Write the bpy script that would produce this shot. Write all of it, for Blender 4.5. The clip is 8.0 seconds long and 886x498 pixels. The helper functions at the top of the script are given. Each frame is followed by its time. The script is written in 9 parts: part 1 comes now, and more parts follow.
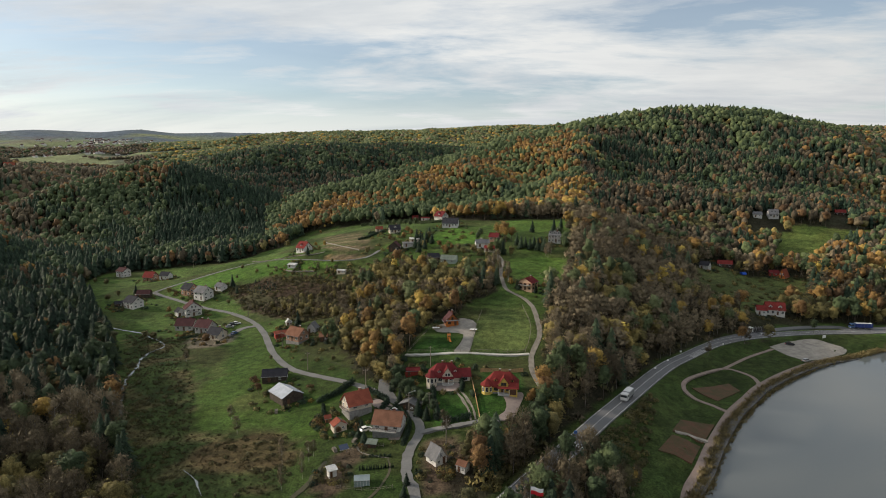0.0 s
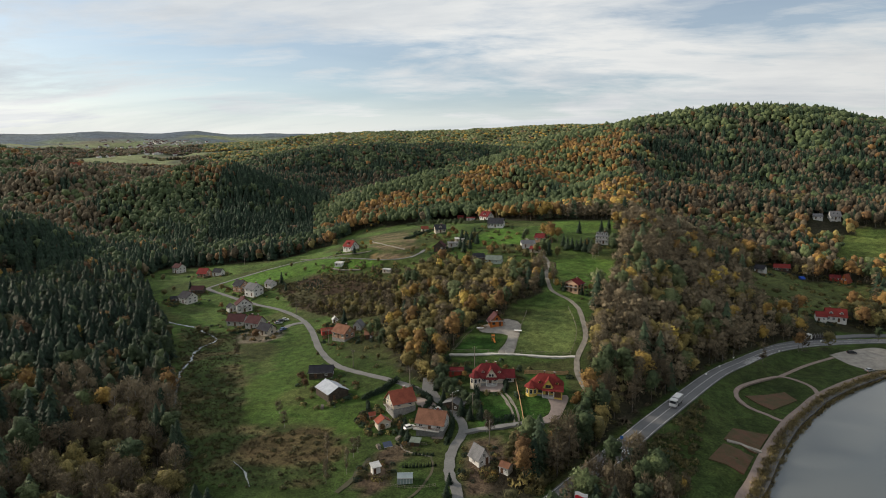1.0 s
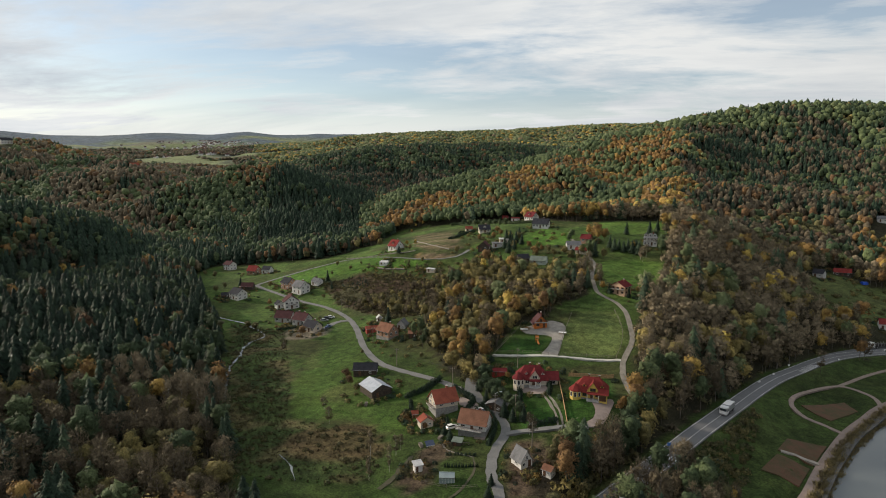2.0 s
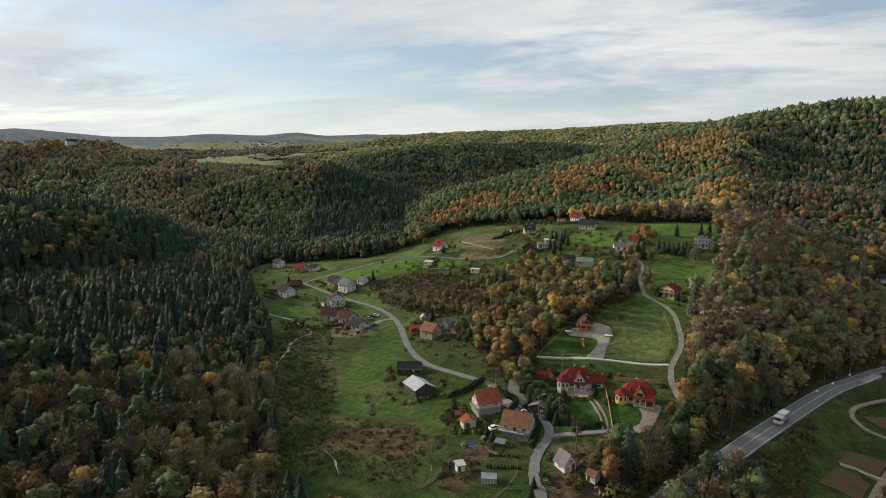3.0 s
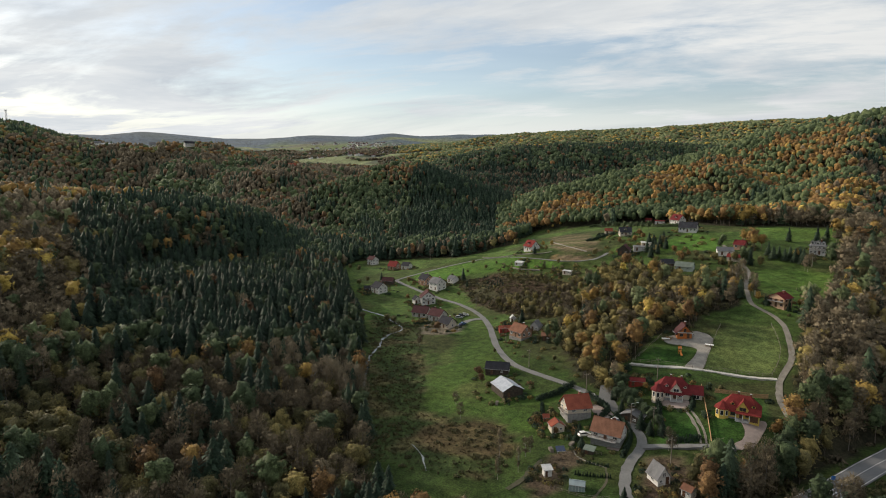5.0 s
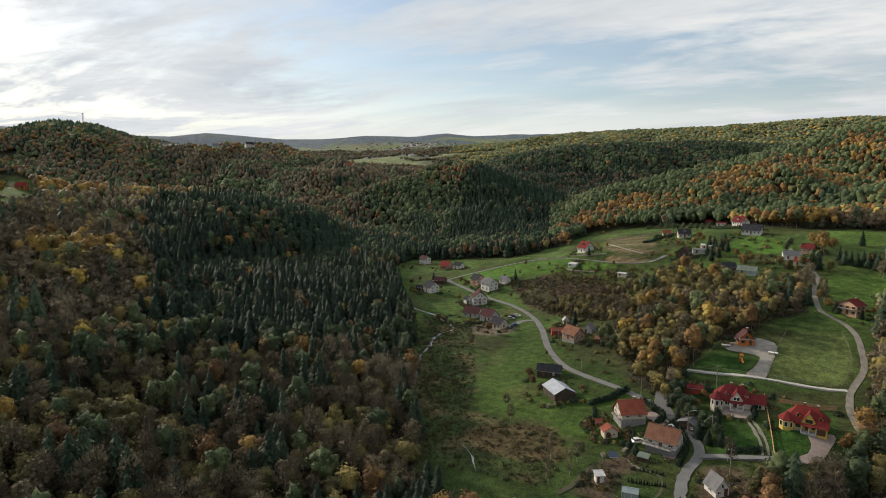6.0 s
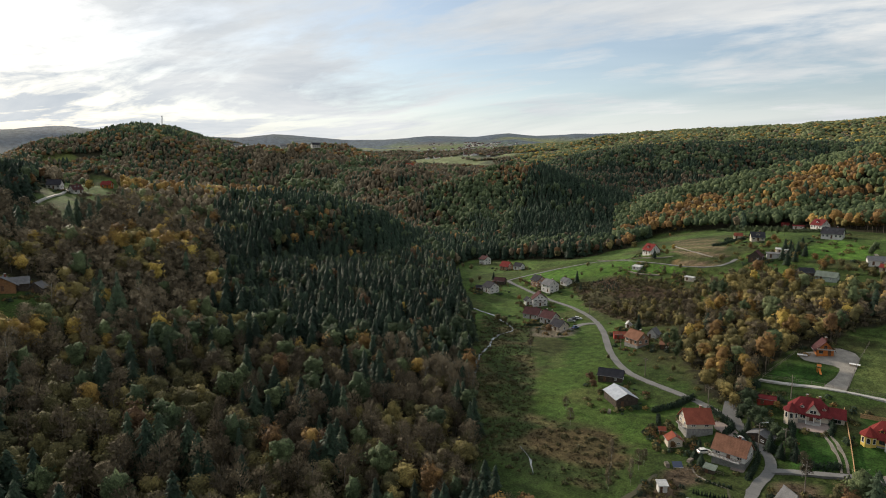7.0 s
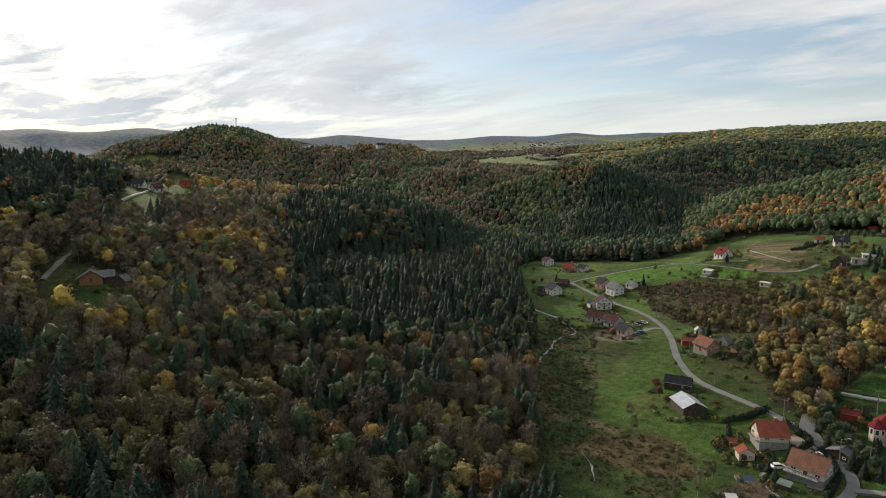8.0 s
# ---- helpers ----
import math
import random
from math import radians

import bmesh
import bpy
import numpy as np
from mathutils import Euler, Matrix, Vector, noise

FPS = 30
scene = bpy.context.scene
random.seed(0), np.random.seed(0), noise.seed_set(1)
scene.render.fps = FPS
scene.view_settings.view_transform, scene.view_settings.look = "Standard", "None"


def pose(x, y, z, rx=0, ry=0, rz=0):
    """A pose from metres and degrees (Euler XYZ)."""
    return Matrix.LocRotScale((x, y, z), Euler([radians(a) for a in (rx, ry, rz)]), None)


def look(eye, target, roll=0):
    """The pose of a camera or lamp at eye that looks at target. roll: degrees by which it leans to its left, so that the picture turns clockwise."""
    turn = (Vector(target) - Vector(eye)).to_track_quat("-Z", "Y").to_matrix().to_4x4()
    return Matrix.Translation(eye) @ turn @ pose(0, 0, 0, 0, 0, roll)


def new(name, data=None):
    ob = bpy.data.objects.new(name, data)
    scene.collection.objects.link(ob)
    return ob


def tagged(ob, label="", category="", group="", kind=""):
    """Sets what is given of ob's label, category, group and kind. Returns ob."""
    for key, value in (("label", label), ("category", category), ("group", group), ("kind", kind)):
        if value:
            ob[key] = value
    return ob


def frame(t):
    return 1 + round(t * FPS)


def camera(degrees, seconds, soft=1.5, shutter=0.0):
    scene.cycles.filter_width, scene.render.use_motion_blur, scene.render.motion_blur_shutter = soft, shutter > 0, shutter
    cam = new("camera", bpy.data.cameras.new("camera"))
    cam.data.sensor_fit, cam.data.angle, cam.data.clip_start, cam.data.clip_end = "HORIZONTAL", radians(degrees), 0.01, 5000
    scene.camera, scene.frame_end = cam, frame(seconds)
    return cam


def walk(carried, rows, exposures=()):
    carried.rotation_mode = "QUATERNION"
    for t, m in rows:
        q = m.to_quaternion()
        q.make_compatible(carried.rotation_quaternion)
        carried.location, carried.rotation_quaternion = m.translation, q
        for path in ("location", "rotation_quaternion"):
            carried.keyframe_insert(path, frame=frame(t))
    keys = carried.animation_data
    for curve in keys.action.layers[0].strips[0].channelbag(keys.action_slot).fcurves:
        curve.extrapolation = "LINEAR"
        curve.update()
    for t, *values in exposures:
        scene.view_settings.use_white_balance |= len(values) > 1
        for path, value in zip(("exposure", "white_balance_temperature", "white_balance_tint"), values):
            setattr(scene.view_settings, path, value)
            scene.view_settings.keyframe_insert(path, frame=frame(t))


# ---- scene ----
cam = camera(73.0, 8.0, soft=1.0)
# the camera hangs still in the air and turns to its left: seconds, yaw
PITCH, ROLL = -7.775, 0.0
YAWS = [(0.0, -0.01), (0.5, 2.17), (1.0, 4.34), (1.5, 6.47), (3.0, 12.89), (3.5, 15.05), (4.0, 17.22), (4.5, 19.40),
        (6.0, 26.68), (6.5, 29.58), (7.0, 32.49), (7.5, 35.42), (8.0, 38.47)]
walk(cam, [(t, pose(0, 0, 90.0, 90 + PITCH, ROLL, yaw)) for t, yaw in YAWS])

# ---- daylight: a thin cloud layer, soft low sun from the west ----
SUN_EL, SUN_AZ = 21.0, 75.0      # elevation, bearing left of ahead


def make_world():
    w = bpy.data.worlds.new("sky")
    scene.world = w
    w.use_nodes = True
    nt = w.node_tree
    nt.nodes.clear()
    N, L = nt.nodes.new, nt.links.new

    def math_node(op, a, b=None, clamp=False, add=None):
        n = N("ShaderNodeMath")
        n.operation, n.use_clamp = op, clamp
        for i, v in enumerate((a, b, add)):
            if v is None:
                continue
            if isinstance(v, (int, float)):
                n.inputs[i].default_value = v
            else:
                L(v, n.inputs[i])
        return n.outputs[0]

    sky = N("ShaderNodeTexSky")
    sky.sky_type, sky.sun_disc = "NISHITA", False
    sky.sun_elevation, sky.sun_rotation = radians(SUN_EL), radians(-SUN_AZ)
    sky.air_density, sky.dust_density, sky.ozone_density = 1.0, 0.8, 1.6
    dim = N("ShaderNodeVectorMath")
    dim.operation = "SCALE"
    dim.inputs[3].default_value = 0.125
    L(sky.outputs[0], dim.inputs[0])
    co = N("ShaderNodeTexCoord")
    sep = N("ShaderNodeSeparateXYZ")
    L(co.outputs["Generated"], sep.inputs[0])
    h = math_node("ADD", math_node("MAXIMUM", sep.outputs[2], 0.0), 0.1)
    flat = N("ShaderNodeCombineXYZ")
    L(math_node("DIVIDE", sep.outputs[0], h), flat.inputs[0])
    L(math_node("DIVIDE", sep.outputs[1], h), flat.inputs[1])
    turn = N("ShaderNodeMapping")
    turn.inputs["Rotation"].default_value = (0, 0, radians(24))
    turn.inputs["Scale"].default_value = (0.55, 1.0, 1.0)
    L(flat.outputs[0], turn.inputs[0])

    def noise_at(scale, detail, rough, distort, shift):
        m = N("ShaderNodeMapping")
        m.inputs["Location"].default_value = shift
        L(turn.outputs[0], m.inputs[0])
        n = N("ShaderNodeTexNoise")
        n.inputs["Scale"].default_value, n.inputs["Detail"].default_value = scale, detail
        n.inputs["Roughness"].default_value, n.inputs["Distortion"].default_value = rough, distort
        L(m.outputs[0], n.inputs["Vector"])
        return n.outputs["Fac"]

    def ramp(fac, *stops):
        r = N("ShaderNodeValToRGB")
        L(fac, r.inputs[0])
        while len(r.color_ramp.elements) < len(stops):
            r.color_ramp.elements.new(0.5)
        for e, (p, c) in zip(r.color_ramp.elements, stops):
            e.position, e.color = p, (*c, 1) if isinstance(c, tuple) else (c, c, c, 1)
        return r.outputs[0]

    # the layer thins out to blue low in the north
    gap = N("ShaderNodeVectorMath")
    gap.operation = "DOT_PRODUCT"
    gap.inputs[1].default_value = (-math.sin(radians(17)) * math.cos(radians(8)), math.cos(radians(17)) * math.cos(radians(8)), math.sin(radians(8)))
    L(co.outputs["Generated"], gap.inputs[0])
    thin = ramp(gap.outputs["Value"], (0.88, 0.0), (0.985, 0.085))
    wisps = math_node("ADD", math_node("MULTIPLY", noise_at(0.8, 9, 0.6, 0.6, (3.1, 1.7, 0)), 0.72), math_node("MULTIPLY", noise_at(2.9, 6, 0.62, 0.4, (1.4, 8.2, 1)), 0.28))
    cover = ramp(math_node("SUBTRACT", wisps, thin), (0.38, 0.25), (0.45, 0.68), (0.52, 1.0))
    thick = ramp(noise_at(0.7, 8, 0.6, 0.5, (9.3, 4.4, 2)), (0.38, (0.86, 0.87, 0.86)), (0.66, (0.56, 0.61, 0.66)))
    low = ramp(sep.outputs[2], (0.0, 1.0), (0.05, 0.85), (0.13, 0.15))
    veil = math_node("MAXIMUM", cover, low)
    toward = N("ShaderNodeVectorMath")
    toward.operation = "DOT_PRODUCT"
    e, a = radians(SUN_EL), radians(SUN_AZ)
    toward.inputs[1].default_value = (-math.sin(a) * math.cos(e), math.cos(a) * math.cos(e), math.sin(e))
    L(co.outputs["Generated"], toward.inputs[0])
    bright = ramp(math_node("MULTIPLY_ADD", toward.outputs["Value"], 0.5, add=0.5), (0.25, 0.77), (0.5, 0.92), (0.72, 0.98), (0.95, 1.05))
    lit = N("ShaderNodeMix")
    lit.data_type, lit.blend_type = "RGBA", "MULTIPLY"
    lit.inputs[0].default_value = 1.0
    L(thick, lit.inputs[6])
    L(bright, lit.inputs[7])
    mix = N("ShaderNodeMix")
    mix.data_type = "RGBA"
    L(veil, mix.inputs[0])
    L(dim.outputs[0], mix.inputs[6])
    L(lit.outputs[2], mix.inputs[7])
    bg = N("ShaderNodeBackground")
    L(mix.outputs[2], bg.inputs[0])
    bg.inputs[1].default_value = 1.0
    out = N("ShaderNodeOutputWorld")
    L(bg.outputs[0], out.inputs[0])


make_world()
sun = new("sun", bpy.data.lights.new("sun", "SUN"))
sun.data.energy, sun.data.angle, sun.data.color = 4.6, radians(5), (1.0, 0.87, 0.70)
sun.matrix_world = look((-math.sin(radians(SUN_AZ)) * 200, math.cos(radians(SUN_AZ)) * 200, 90 + 200 * math.tan(radians(SUN_EL))), (0, 0, 90))
scene.view_settings.exposure = 0.0


# ---- materials ----
def material(name, colour, rough=0.8, metal=0.0, vary=0.18, size=1.5, fine=0.0, bump=0.0, colour2=None, spec=0.3, per_object=0.0):
    """A surface with stains at one scale, grain at a second, relief, and a shift of tone from piece to piece."""
    m = bpy.data.materials.new(name)
    m.use_nodes = True
    nt = m.node_tree
    N, L = nt.nodes.new, nt.links.new
    b = nt.nodes["Principled BSDF"]
    b.inputs["Roughness"].default_value, b.inputs["Metallic"].default_value = rough, metal
    b.inputs["Specular IOR Level"].default_value = spec
    co = N("ShaderNodeTexCoord")
    big = N("ShaderNodeTexNoise")
    big.inputs["Scale"].default_value, big.inputs["Detail"].default_value = 1.0 / size, 5
    L(co.outputs["Object"], big.inputs["Vector"])
    small = N("ShaderNodeTexNoise")
    small.inputs["Scale"].default_value, small.inputs["Detail"].default_value = 9.0 / size, 3
    L(co.outputs["Object"], small.inputs["Vector"])
    mixed = N("ShaderNodeMix")
    mixed.data_type = "FLOAT"
    mixed.inputs[0].default_value = 0.4
    L(big.outputs["Fac"], mixed.inputs[2])
    L(small.outputs["Fac"], mixed.inputs[3])
    r = N("ShaderNodeValToRGB")
    c2 = colour2 or tuple(max(0.0, c * (1 - 2 * vary)) for c in colour)
    c1 = tuple(min(1.0, c * (1 + vary)) for c in colour)
    r.color_ramp.elements[0].position, r.color_ramp.elements[0].color = 0.3, (*c2, 1)
    r.color_ramp.elements[1].position, r.color_ramp.elements[1].color = 0.68, (*c1, 1)
    L(mixed.outputs[0], r.inputs[0])
    out = r.outputs[0]
    if per_object:
        info = N("ShaderNodeObjectInfo")
        hsv = N("ShaderNodeHueSaturation")
        mr = N("ShaderNodeMapRange")
        mr.inputs[3].default_value, mr.inputs[4].default_value = 1 - per_object, 1 + per_object
        L(info.outputs["Random"], mr.inputs[0])
        L(mr.outputs[0], hsv.inputs["Value"])
        L(out, hsv.inputs["Color"])
        out = hsv.outputs[0]
    L(out, b.inputs["Base Color"])
    if bump:
        bp = N("ShaderNodeBump")
        bp.inputs["Strength"].default_value, bp.inputs["Distance"].default_value = 0.6, bump
        L(small.outputs["Fac"], bp.inputs["Height"])
        L(bp.outputs[0], b.inputs["Normal"])
    return m


def foliage(name, stops, rough=0.75, gaps=0.0, grain_scale=4.5, relief=0.0, gap_scale=3.6, spread=0.22):
    """Leaves or needles: the tree's tint, own tone plus painted shade and haze, picks the colour, grain from leaf clump
    to leaf clump.
    """
    m = bpy.data.materials.new(name)
    m.use_nodes = True
    nt = m.node_tree
    N, L = nt.nodes.new, nt.links.new
    b = nt.nodes["Principled BSDF"]
    b.inputs["Roughness"].default_value, b.inputs["Specular IOR Level"].default_value = rough, 0.15
    at = N("ShaderNodeAttribute")
    at.attribute_name = "tint"
    geo = N("ShaderNodeNewGeometry")
    add = N("ShaderNodeMath")
    add.operation = "MULTIPLY_ADD"
    add.inputs[1].default_value = 0.16
    L(geo.outputs["Random Per Island"], add.inputs[0])
    L(at.outputs["Fac"], add.inputs[2])
    r = N("ShaderNodeValToRGB")
    while len(r.color_ramp.elements) < len(stops):
        r.color_ramp.elements.new(0.5)
    for e, (p, c) in zip(r.color_ramp.elements, stops):
        e.position, e.color = p, (*c, 1)
    L(add.outputs[0], r.inputs[0])
    hsv = N("ShaderNodeHueSaturation")
    mr = N("ShaderNodeMapRange")
    mr.inputs[3].default_value, mr.inputs[4].default_value = 1 - spread, 1 + spread
    L(geo.outputs["Random Per Island"], mr.inputs[0])
    L(mr.outputs[0], hsv.inputs["Value"])
    L(r.outputs[0], hsv.inputs["Color"])
    co = N("ShaderNodeTexCoord")
    # leaf-size grain inside each spray
    fine = N("ShaderNodeTexNoise")
    fine.inputs["Scale"].default_value, fine.inputs["Detail"].default_value = grain_scale, 3
    L(co.outputs["Object"], fine.inputs["Vector"])
    fm = N("ShaderNodeMapRange")
    fm.inputs[1].default_value, fm.inputs[2].default_value = 0.3, 0.7
    fm.inputs[3].default_value, fm.inputs[4].default_value = 0.55, 1.45
    L(fine.outputs["Fac"], fm.inputs[0])
    grain = N("ShaderNodeHueSaturation")
    L(hsv.outputs[0], grain.inputs["Color"])
    L(fm.outputs[0], grain.inputs["Value"])
    L(grain.outputs[0], b.inputs["Base Color"])
    # sprays are shaded with the round of their crown
    way = N("ShaderNodeAttribute")
    way.attribute_name = "outward"
    turn = N("ShaderNodeVectorTransform")
    turn.vector_type, turn.convert_from, turn.convert_to = "NORMAL", "OBJECT", "WORLD"
    L(way.outputs["Vector"], turn.inputs[0])
    big = N("ShaderNodeVectorMath")
    big.operation = "MULTIPLY_ADD"
    big.inputs[1].default_value = (1.7, 1.7, 1.7)
    L(turn.outputs[0], big.inputs[0])
    L(geo.outputs["Normal"], big.inputs[2])
    unit = N("ShaderNodeVectorMath")
    unit.operation = "NORMALIZE"
    L(big.outputs[0], unit.inputs[0])
    if relief:
        # clumps of leaves stand out of the crown
        bp = N("ShaderNodeBump")
        bp.inputs["Strength"].default_value, bp.inputs["Distance"].default_value = 0.9, relief
        L(fine.outputs["Fac"], bp.inputs["Height"])
        L(unit.outputs[0], bp.inputs["Normal"])
        L(bp.outputs[0], b.inputs["Normal"])
    else:
        L(unit.outputs[0], b.inputs["Normal"])
    if gaps:
        # small gaps between the leaves of a spray
        n = N("ShaderNodeTexNoise")
        n.inputs["Scale"].default_value, n.inputs["Detail"].default_value = gap_scale, 2
        L(co.outputs["Object"], n.inputs["Vector"])
        st = N("ShaderNodeMath")
        st.operation = "GREATER_THAN"
        st.inputs[1].default_value = gaps
        L(n.outputs["Fac"], st.inputs[0])
        L(st.outputs[0], b.inputs["Alpha"])
    return m


def ground_material():
    m = bpy.data.materials.new("meadow_and_soil")
    m.use_nodes = True
    nt = m.node_tree
    N, L = nt.nodes.new, nt.links.new
    b = nt.nodes["Principled BSDF"]
    b.inputs["Roughness"].default_value, b.inputs["Specular IOR Level"].default_value = 0.95, 0.1
    at = N("ShaderNodeAttribute")
    at.attribute_name = "cover"
    co = N("ShaderNodeTexCoord")
    val = None
    for scale, lo, hi in ((0.035, 0.66, 1.34), (0.35, 0.6, 1.4), (1.8, 0.5, 1.5)):
        n = N("ShaderNodeTexNoise")
        n.inputs["Scale"].default_value, n.inputs["Detail"].default_value = scale, 5
        L(co.outputs["Object"], n.inputs["Vector"])
        mr = N("ShaderNodeMapRange")
        mr.inputs[1].default_value, mr.inputs[2].default_value = 0.3, 0.7
        mr.inputs[3].default_value, mr.inputs[4].default_value = lo, hi
        L(n.outputs["Fac"], mr.inputs[0])
        if val is None:
            val = mr.outputs[0]
        else:
            mu = N("ShaderNodeMath")
            mu.operation = "MULTIPLY"
            L(val, mu.inputs[0])
            L(mr.outputs[0], mu.inputs[1])
            val = mu.outputs[0]
        last = n
    hue = N("ShaderNodeTexNoise")
    hue.inputs["Scale"].default_value, hue.inputs["Detail"].default_value = 0.09, 4
    L(co.outputs["Object"], hue.inputs["Vector"])
    hm = N("ShaderNodeMapRange")
    hm.inputs[3].default_value, hm.inputs[4].default_value = 0.475, 0.525
    L(hue.outputs["Fac"], hm.inputs[0])
    hsv = N("ShaderNodeHueSaturation")
    L(hm.outputs[0], hsv.inputs["Hue"])
    L(val, hsv.inputs["Value"])
    L(at.outputs["Color"], hsv.inputs["Color"])
    L(hsv.outputs[0], b.inputs["Base Color"])
    bp = N("ShaderNodeBump")
    bp.inputs["Strength"].default_value, bp.inputs["Distance"].default_value = 0.7, 0.4
    L(last.outputs["Fac"], bp.inputs["Height"])
    L(bp.outputs[0], b.inputs["Normal"])
    return m


def water_material(name, colour, rough, wave):
    m = bpy.data.materials.new(name)
    m.use_nodes = True
    nt = m.node_tree
    N, L = nt.nodes.new, nt.links.new
    b = nt.nodes["Principled BSDF"]
    b.inputs["Base Color"].default_value = (*colour, 1)
    b.inputs["Roughness"].default_value, b.inputs["IOR"].default_value = rough, 1.33
    co = N("ShaderNodeTexCoord")
    n = N("ShaderNodeTexNoise")
    n.inputs["Scale"].default_value, n.inputs["Detail"].default_value = 0.8, 4
    L(co.outputs["Object"], n.inputs["Vector"])
    bp = N("ShaderNodeBump")
    bp.inputs["Strength"].default_value, bp.inputs["Distance"].default_value = 0.25, wave
    L(n.outputs["Fac"], bp.inputs["Height"])
    L(bp.outputs[0], b.inputs["Normal"])
    return m


ASPHALT = material("asphalt", (0.13, 0.132, 0.137), 0.85, vary=0.12, size=6, bump=0.01)
LANE_ASPHALT = material("old_asphalt", (0.155, 0.154, 0.15), 0.9, vary=0.15, size=5, bump=0.01)
GRAVEL = material("gravel", (0.26, 0.24, 0.21), 0.95, vary=0.22, size=2.5, bump=0.03)
PALE_GRAVEL = material("pale_gravel", (0.42, 0.405, 0.37), 0.95, vary=0.15, size=2.0, bump=0.03)
TRACK_GRAVEL = material("track_gravel", (0.21, 0.19, 0.16), 0.95, vary=0.25, size=2.5, bump=0.03)
PAVERS = material("concrete_pavers", (0.25, 0.20, 0.178), 0.85, vary=0.14, size=1.2, bump=0.01)
RED_PAVERS = material("reddish_pavers", (0.22, 0.17, 0.145), 0.85, vary=0.2, size=1.6, bump=0.01)
CLAY = material("bare_clay", (0.088, 0.040, 0.026), 0.95, vary=0.2, size=4, bump=0.05, colour2=(0.036, 0.046, 0.015))
BARE_EARTH = material("bare_earth", (0.062, 0.052, 0.036), 0.95, vary=0.3, size=1.5, bump=0.04, colour2=(0.035, 0.042, 0.018))
STONE_BANK = material("bank_stones", (0.10, 0.098, 0.095), 0.9, vary=0.4, size=1.2, bump=0.2)
PAINT_WHITE = material("road_paint", (0.52, 0.52, 0.51), 0.7, vary=0.2, size=3)
GROUND = ground_material()
LAKE = water_material("lake_water", (0.10, 0.112, 0.115), 0.04, 0.012)
BROOK = material("brook_water_over_stones", (0.24, 0.255, 0.26), 0.2, vary=0.3, size=6, colour2=(0.05, 0.055, 0.045), spec=0.5)
LEAF_TONES = {
    "spruce_needles": [(0.0, (0.013, 0.024, 0.016)), (0.4, (0.025, 0.044, 0.027)), (0.7, (0.048, 0.073, 0.041)), (1.0, (0.085, 0.115, 0.060))],
    "pine_needles": [(0.0, (0.029, 0.045, 0.024)), (0.4, (0.054, 0.077, 0.035)), (0.7, (0.096, 0.122, 0.052)), (1.0, (0.155, 0.175, 0.080))],
    "autumn_leaves": [(0.0, (0.078, 0.047, 0.028)), (0.25, (0.138, 0.080, 0.036)), (0.5, (0.215, 0.125, 0.043)), (0.75, (0.330, 0.222, 0.056)), (1.0, (0.520, 0.385, 0.085))],
    "fading_leaves": [(0.0, (0.052, 0.054, 0.027)), (0.4, (0.102, 0.092, 0.038)), (0.7, (0.185, 0.150, 0.052)), (1.0, (0.310, 0.240, 0.080))],
    "bare_twigs": [(0.0, (0.062, 0.050, 0.034)), (0.4, (0.105, 0.084, 0.053)), (0.7, (0.165, 0.131, 0.081)), (1.0, (0.250, 0.200, 0.128))]}
SPRUCE, PINE, AUTUMN, OLIVE = (foliage(k, LEAF_TONES[k], gaps=0.40, grain_scale=2.6, relief=0.45) for k in ("spruce_needles", "pine_needles", "autumn_leaves", "fading_leaves"))
TWIGS = foliage("bare_twigs", LEAF_TONES["bare_twigs"], 0.9, gaps=0.46)
# far woods: whole crowns, with the leaf clumps as relief
FAR_LEAVES = [foliage("distant_" + k, v, 0.85, grain_scale=0.8, relief=0.9, spread=0.12) for k, v in LEAF_TONES.items()]
BARK = material("bark", (0.11, 0.09, 0.07), 0.95, vary=0.3, size=0.8)
BIRCH = material("birch_bark", (0.46, 0.43, 0.39), 0.9, vary=0.3, size=0.6)
PALE_BARK = material("pale_grey_bark", (0.17, 0.15, 0.13), 0.95, vary=0.4, size=0.6)


# ---- landform ----
EYE_Z = 90.0


def polar(az, d):
    """A place by its bearing (degrees, left of ahead) and distance from the viewpoint."""
    return -math.sin(radians(az)) * d, math.cos(radians(az)) * d


# spot heights of the valley floor and the village terraces: bearing, distance, height
SPOTS = [
    (-13, 190, 4), (-18, 230, 3), (-22, 300, 3), (-25.5, 340, 3), (-31, 372, 4), (-37, 400, 4), (-26, 200, 2.6),
    (2, 188, 8), (8, 215, 9), (-6, 190, 15), (0.5, 215, 15), (-1, 262, 22), (-8, 262, 23), (-8.5, 300, 30),
    (-10.7, 380, 42), (0, 462, 50), (9, 400, 36), (13.5, 405, 32), (5, 300, 21), (12, 350, 14), (14, 275, 10),
    (16, 225, 6), (22, 250, 5), (29, 190, 3), (28, 300, 5), (24, 370, 8), (26, 470, 10), (15, 390, 22),
    (-11, 460, 53), (-26, 480, 18), (-33, 640, 45), (10, 130, 2)]
SPOTS += [(52, 150, 9), (62, 240, 24), (69, 310, 37), (46, 330, 22), (-16, 140, 4), (15.5, 720, 12), (8, 800, 14)]
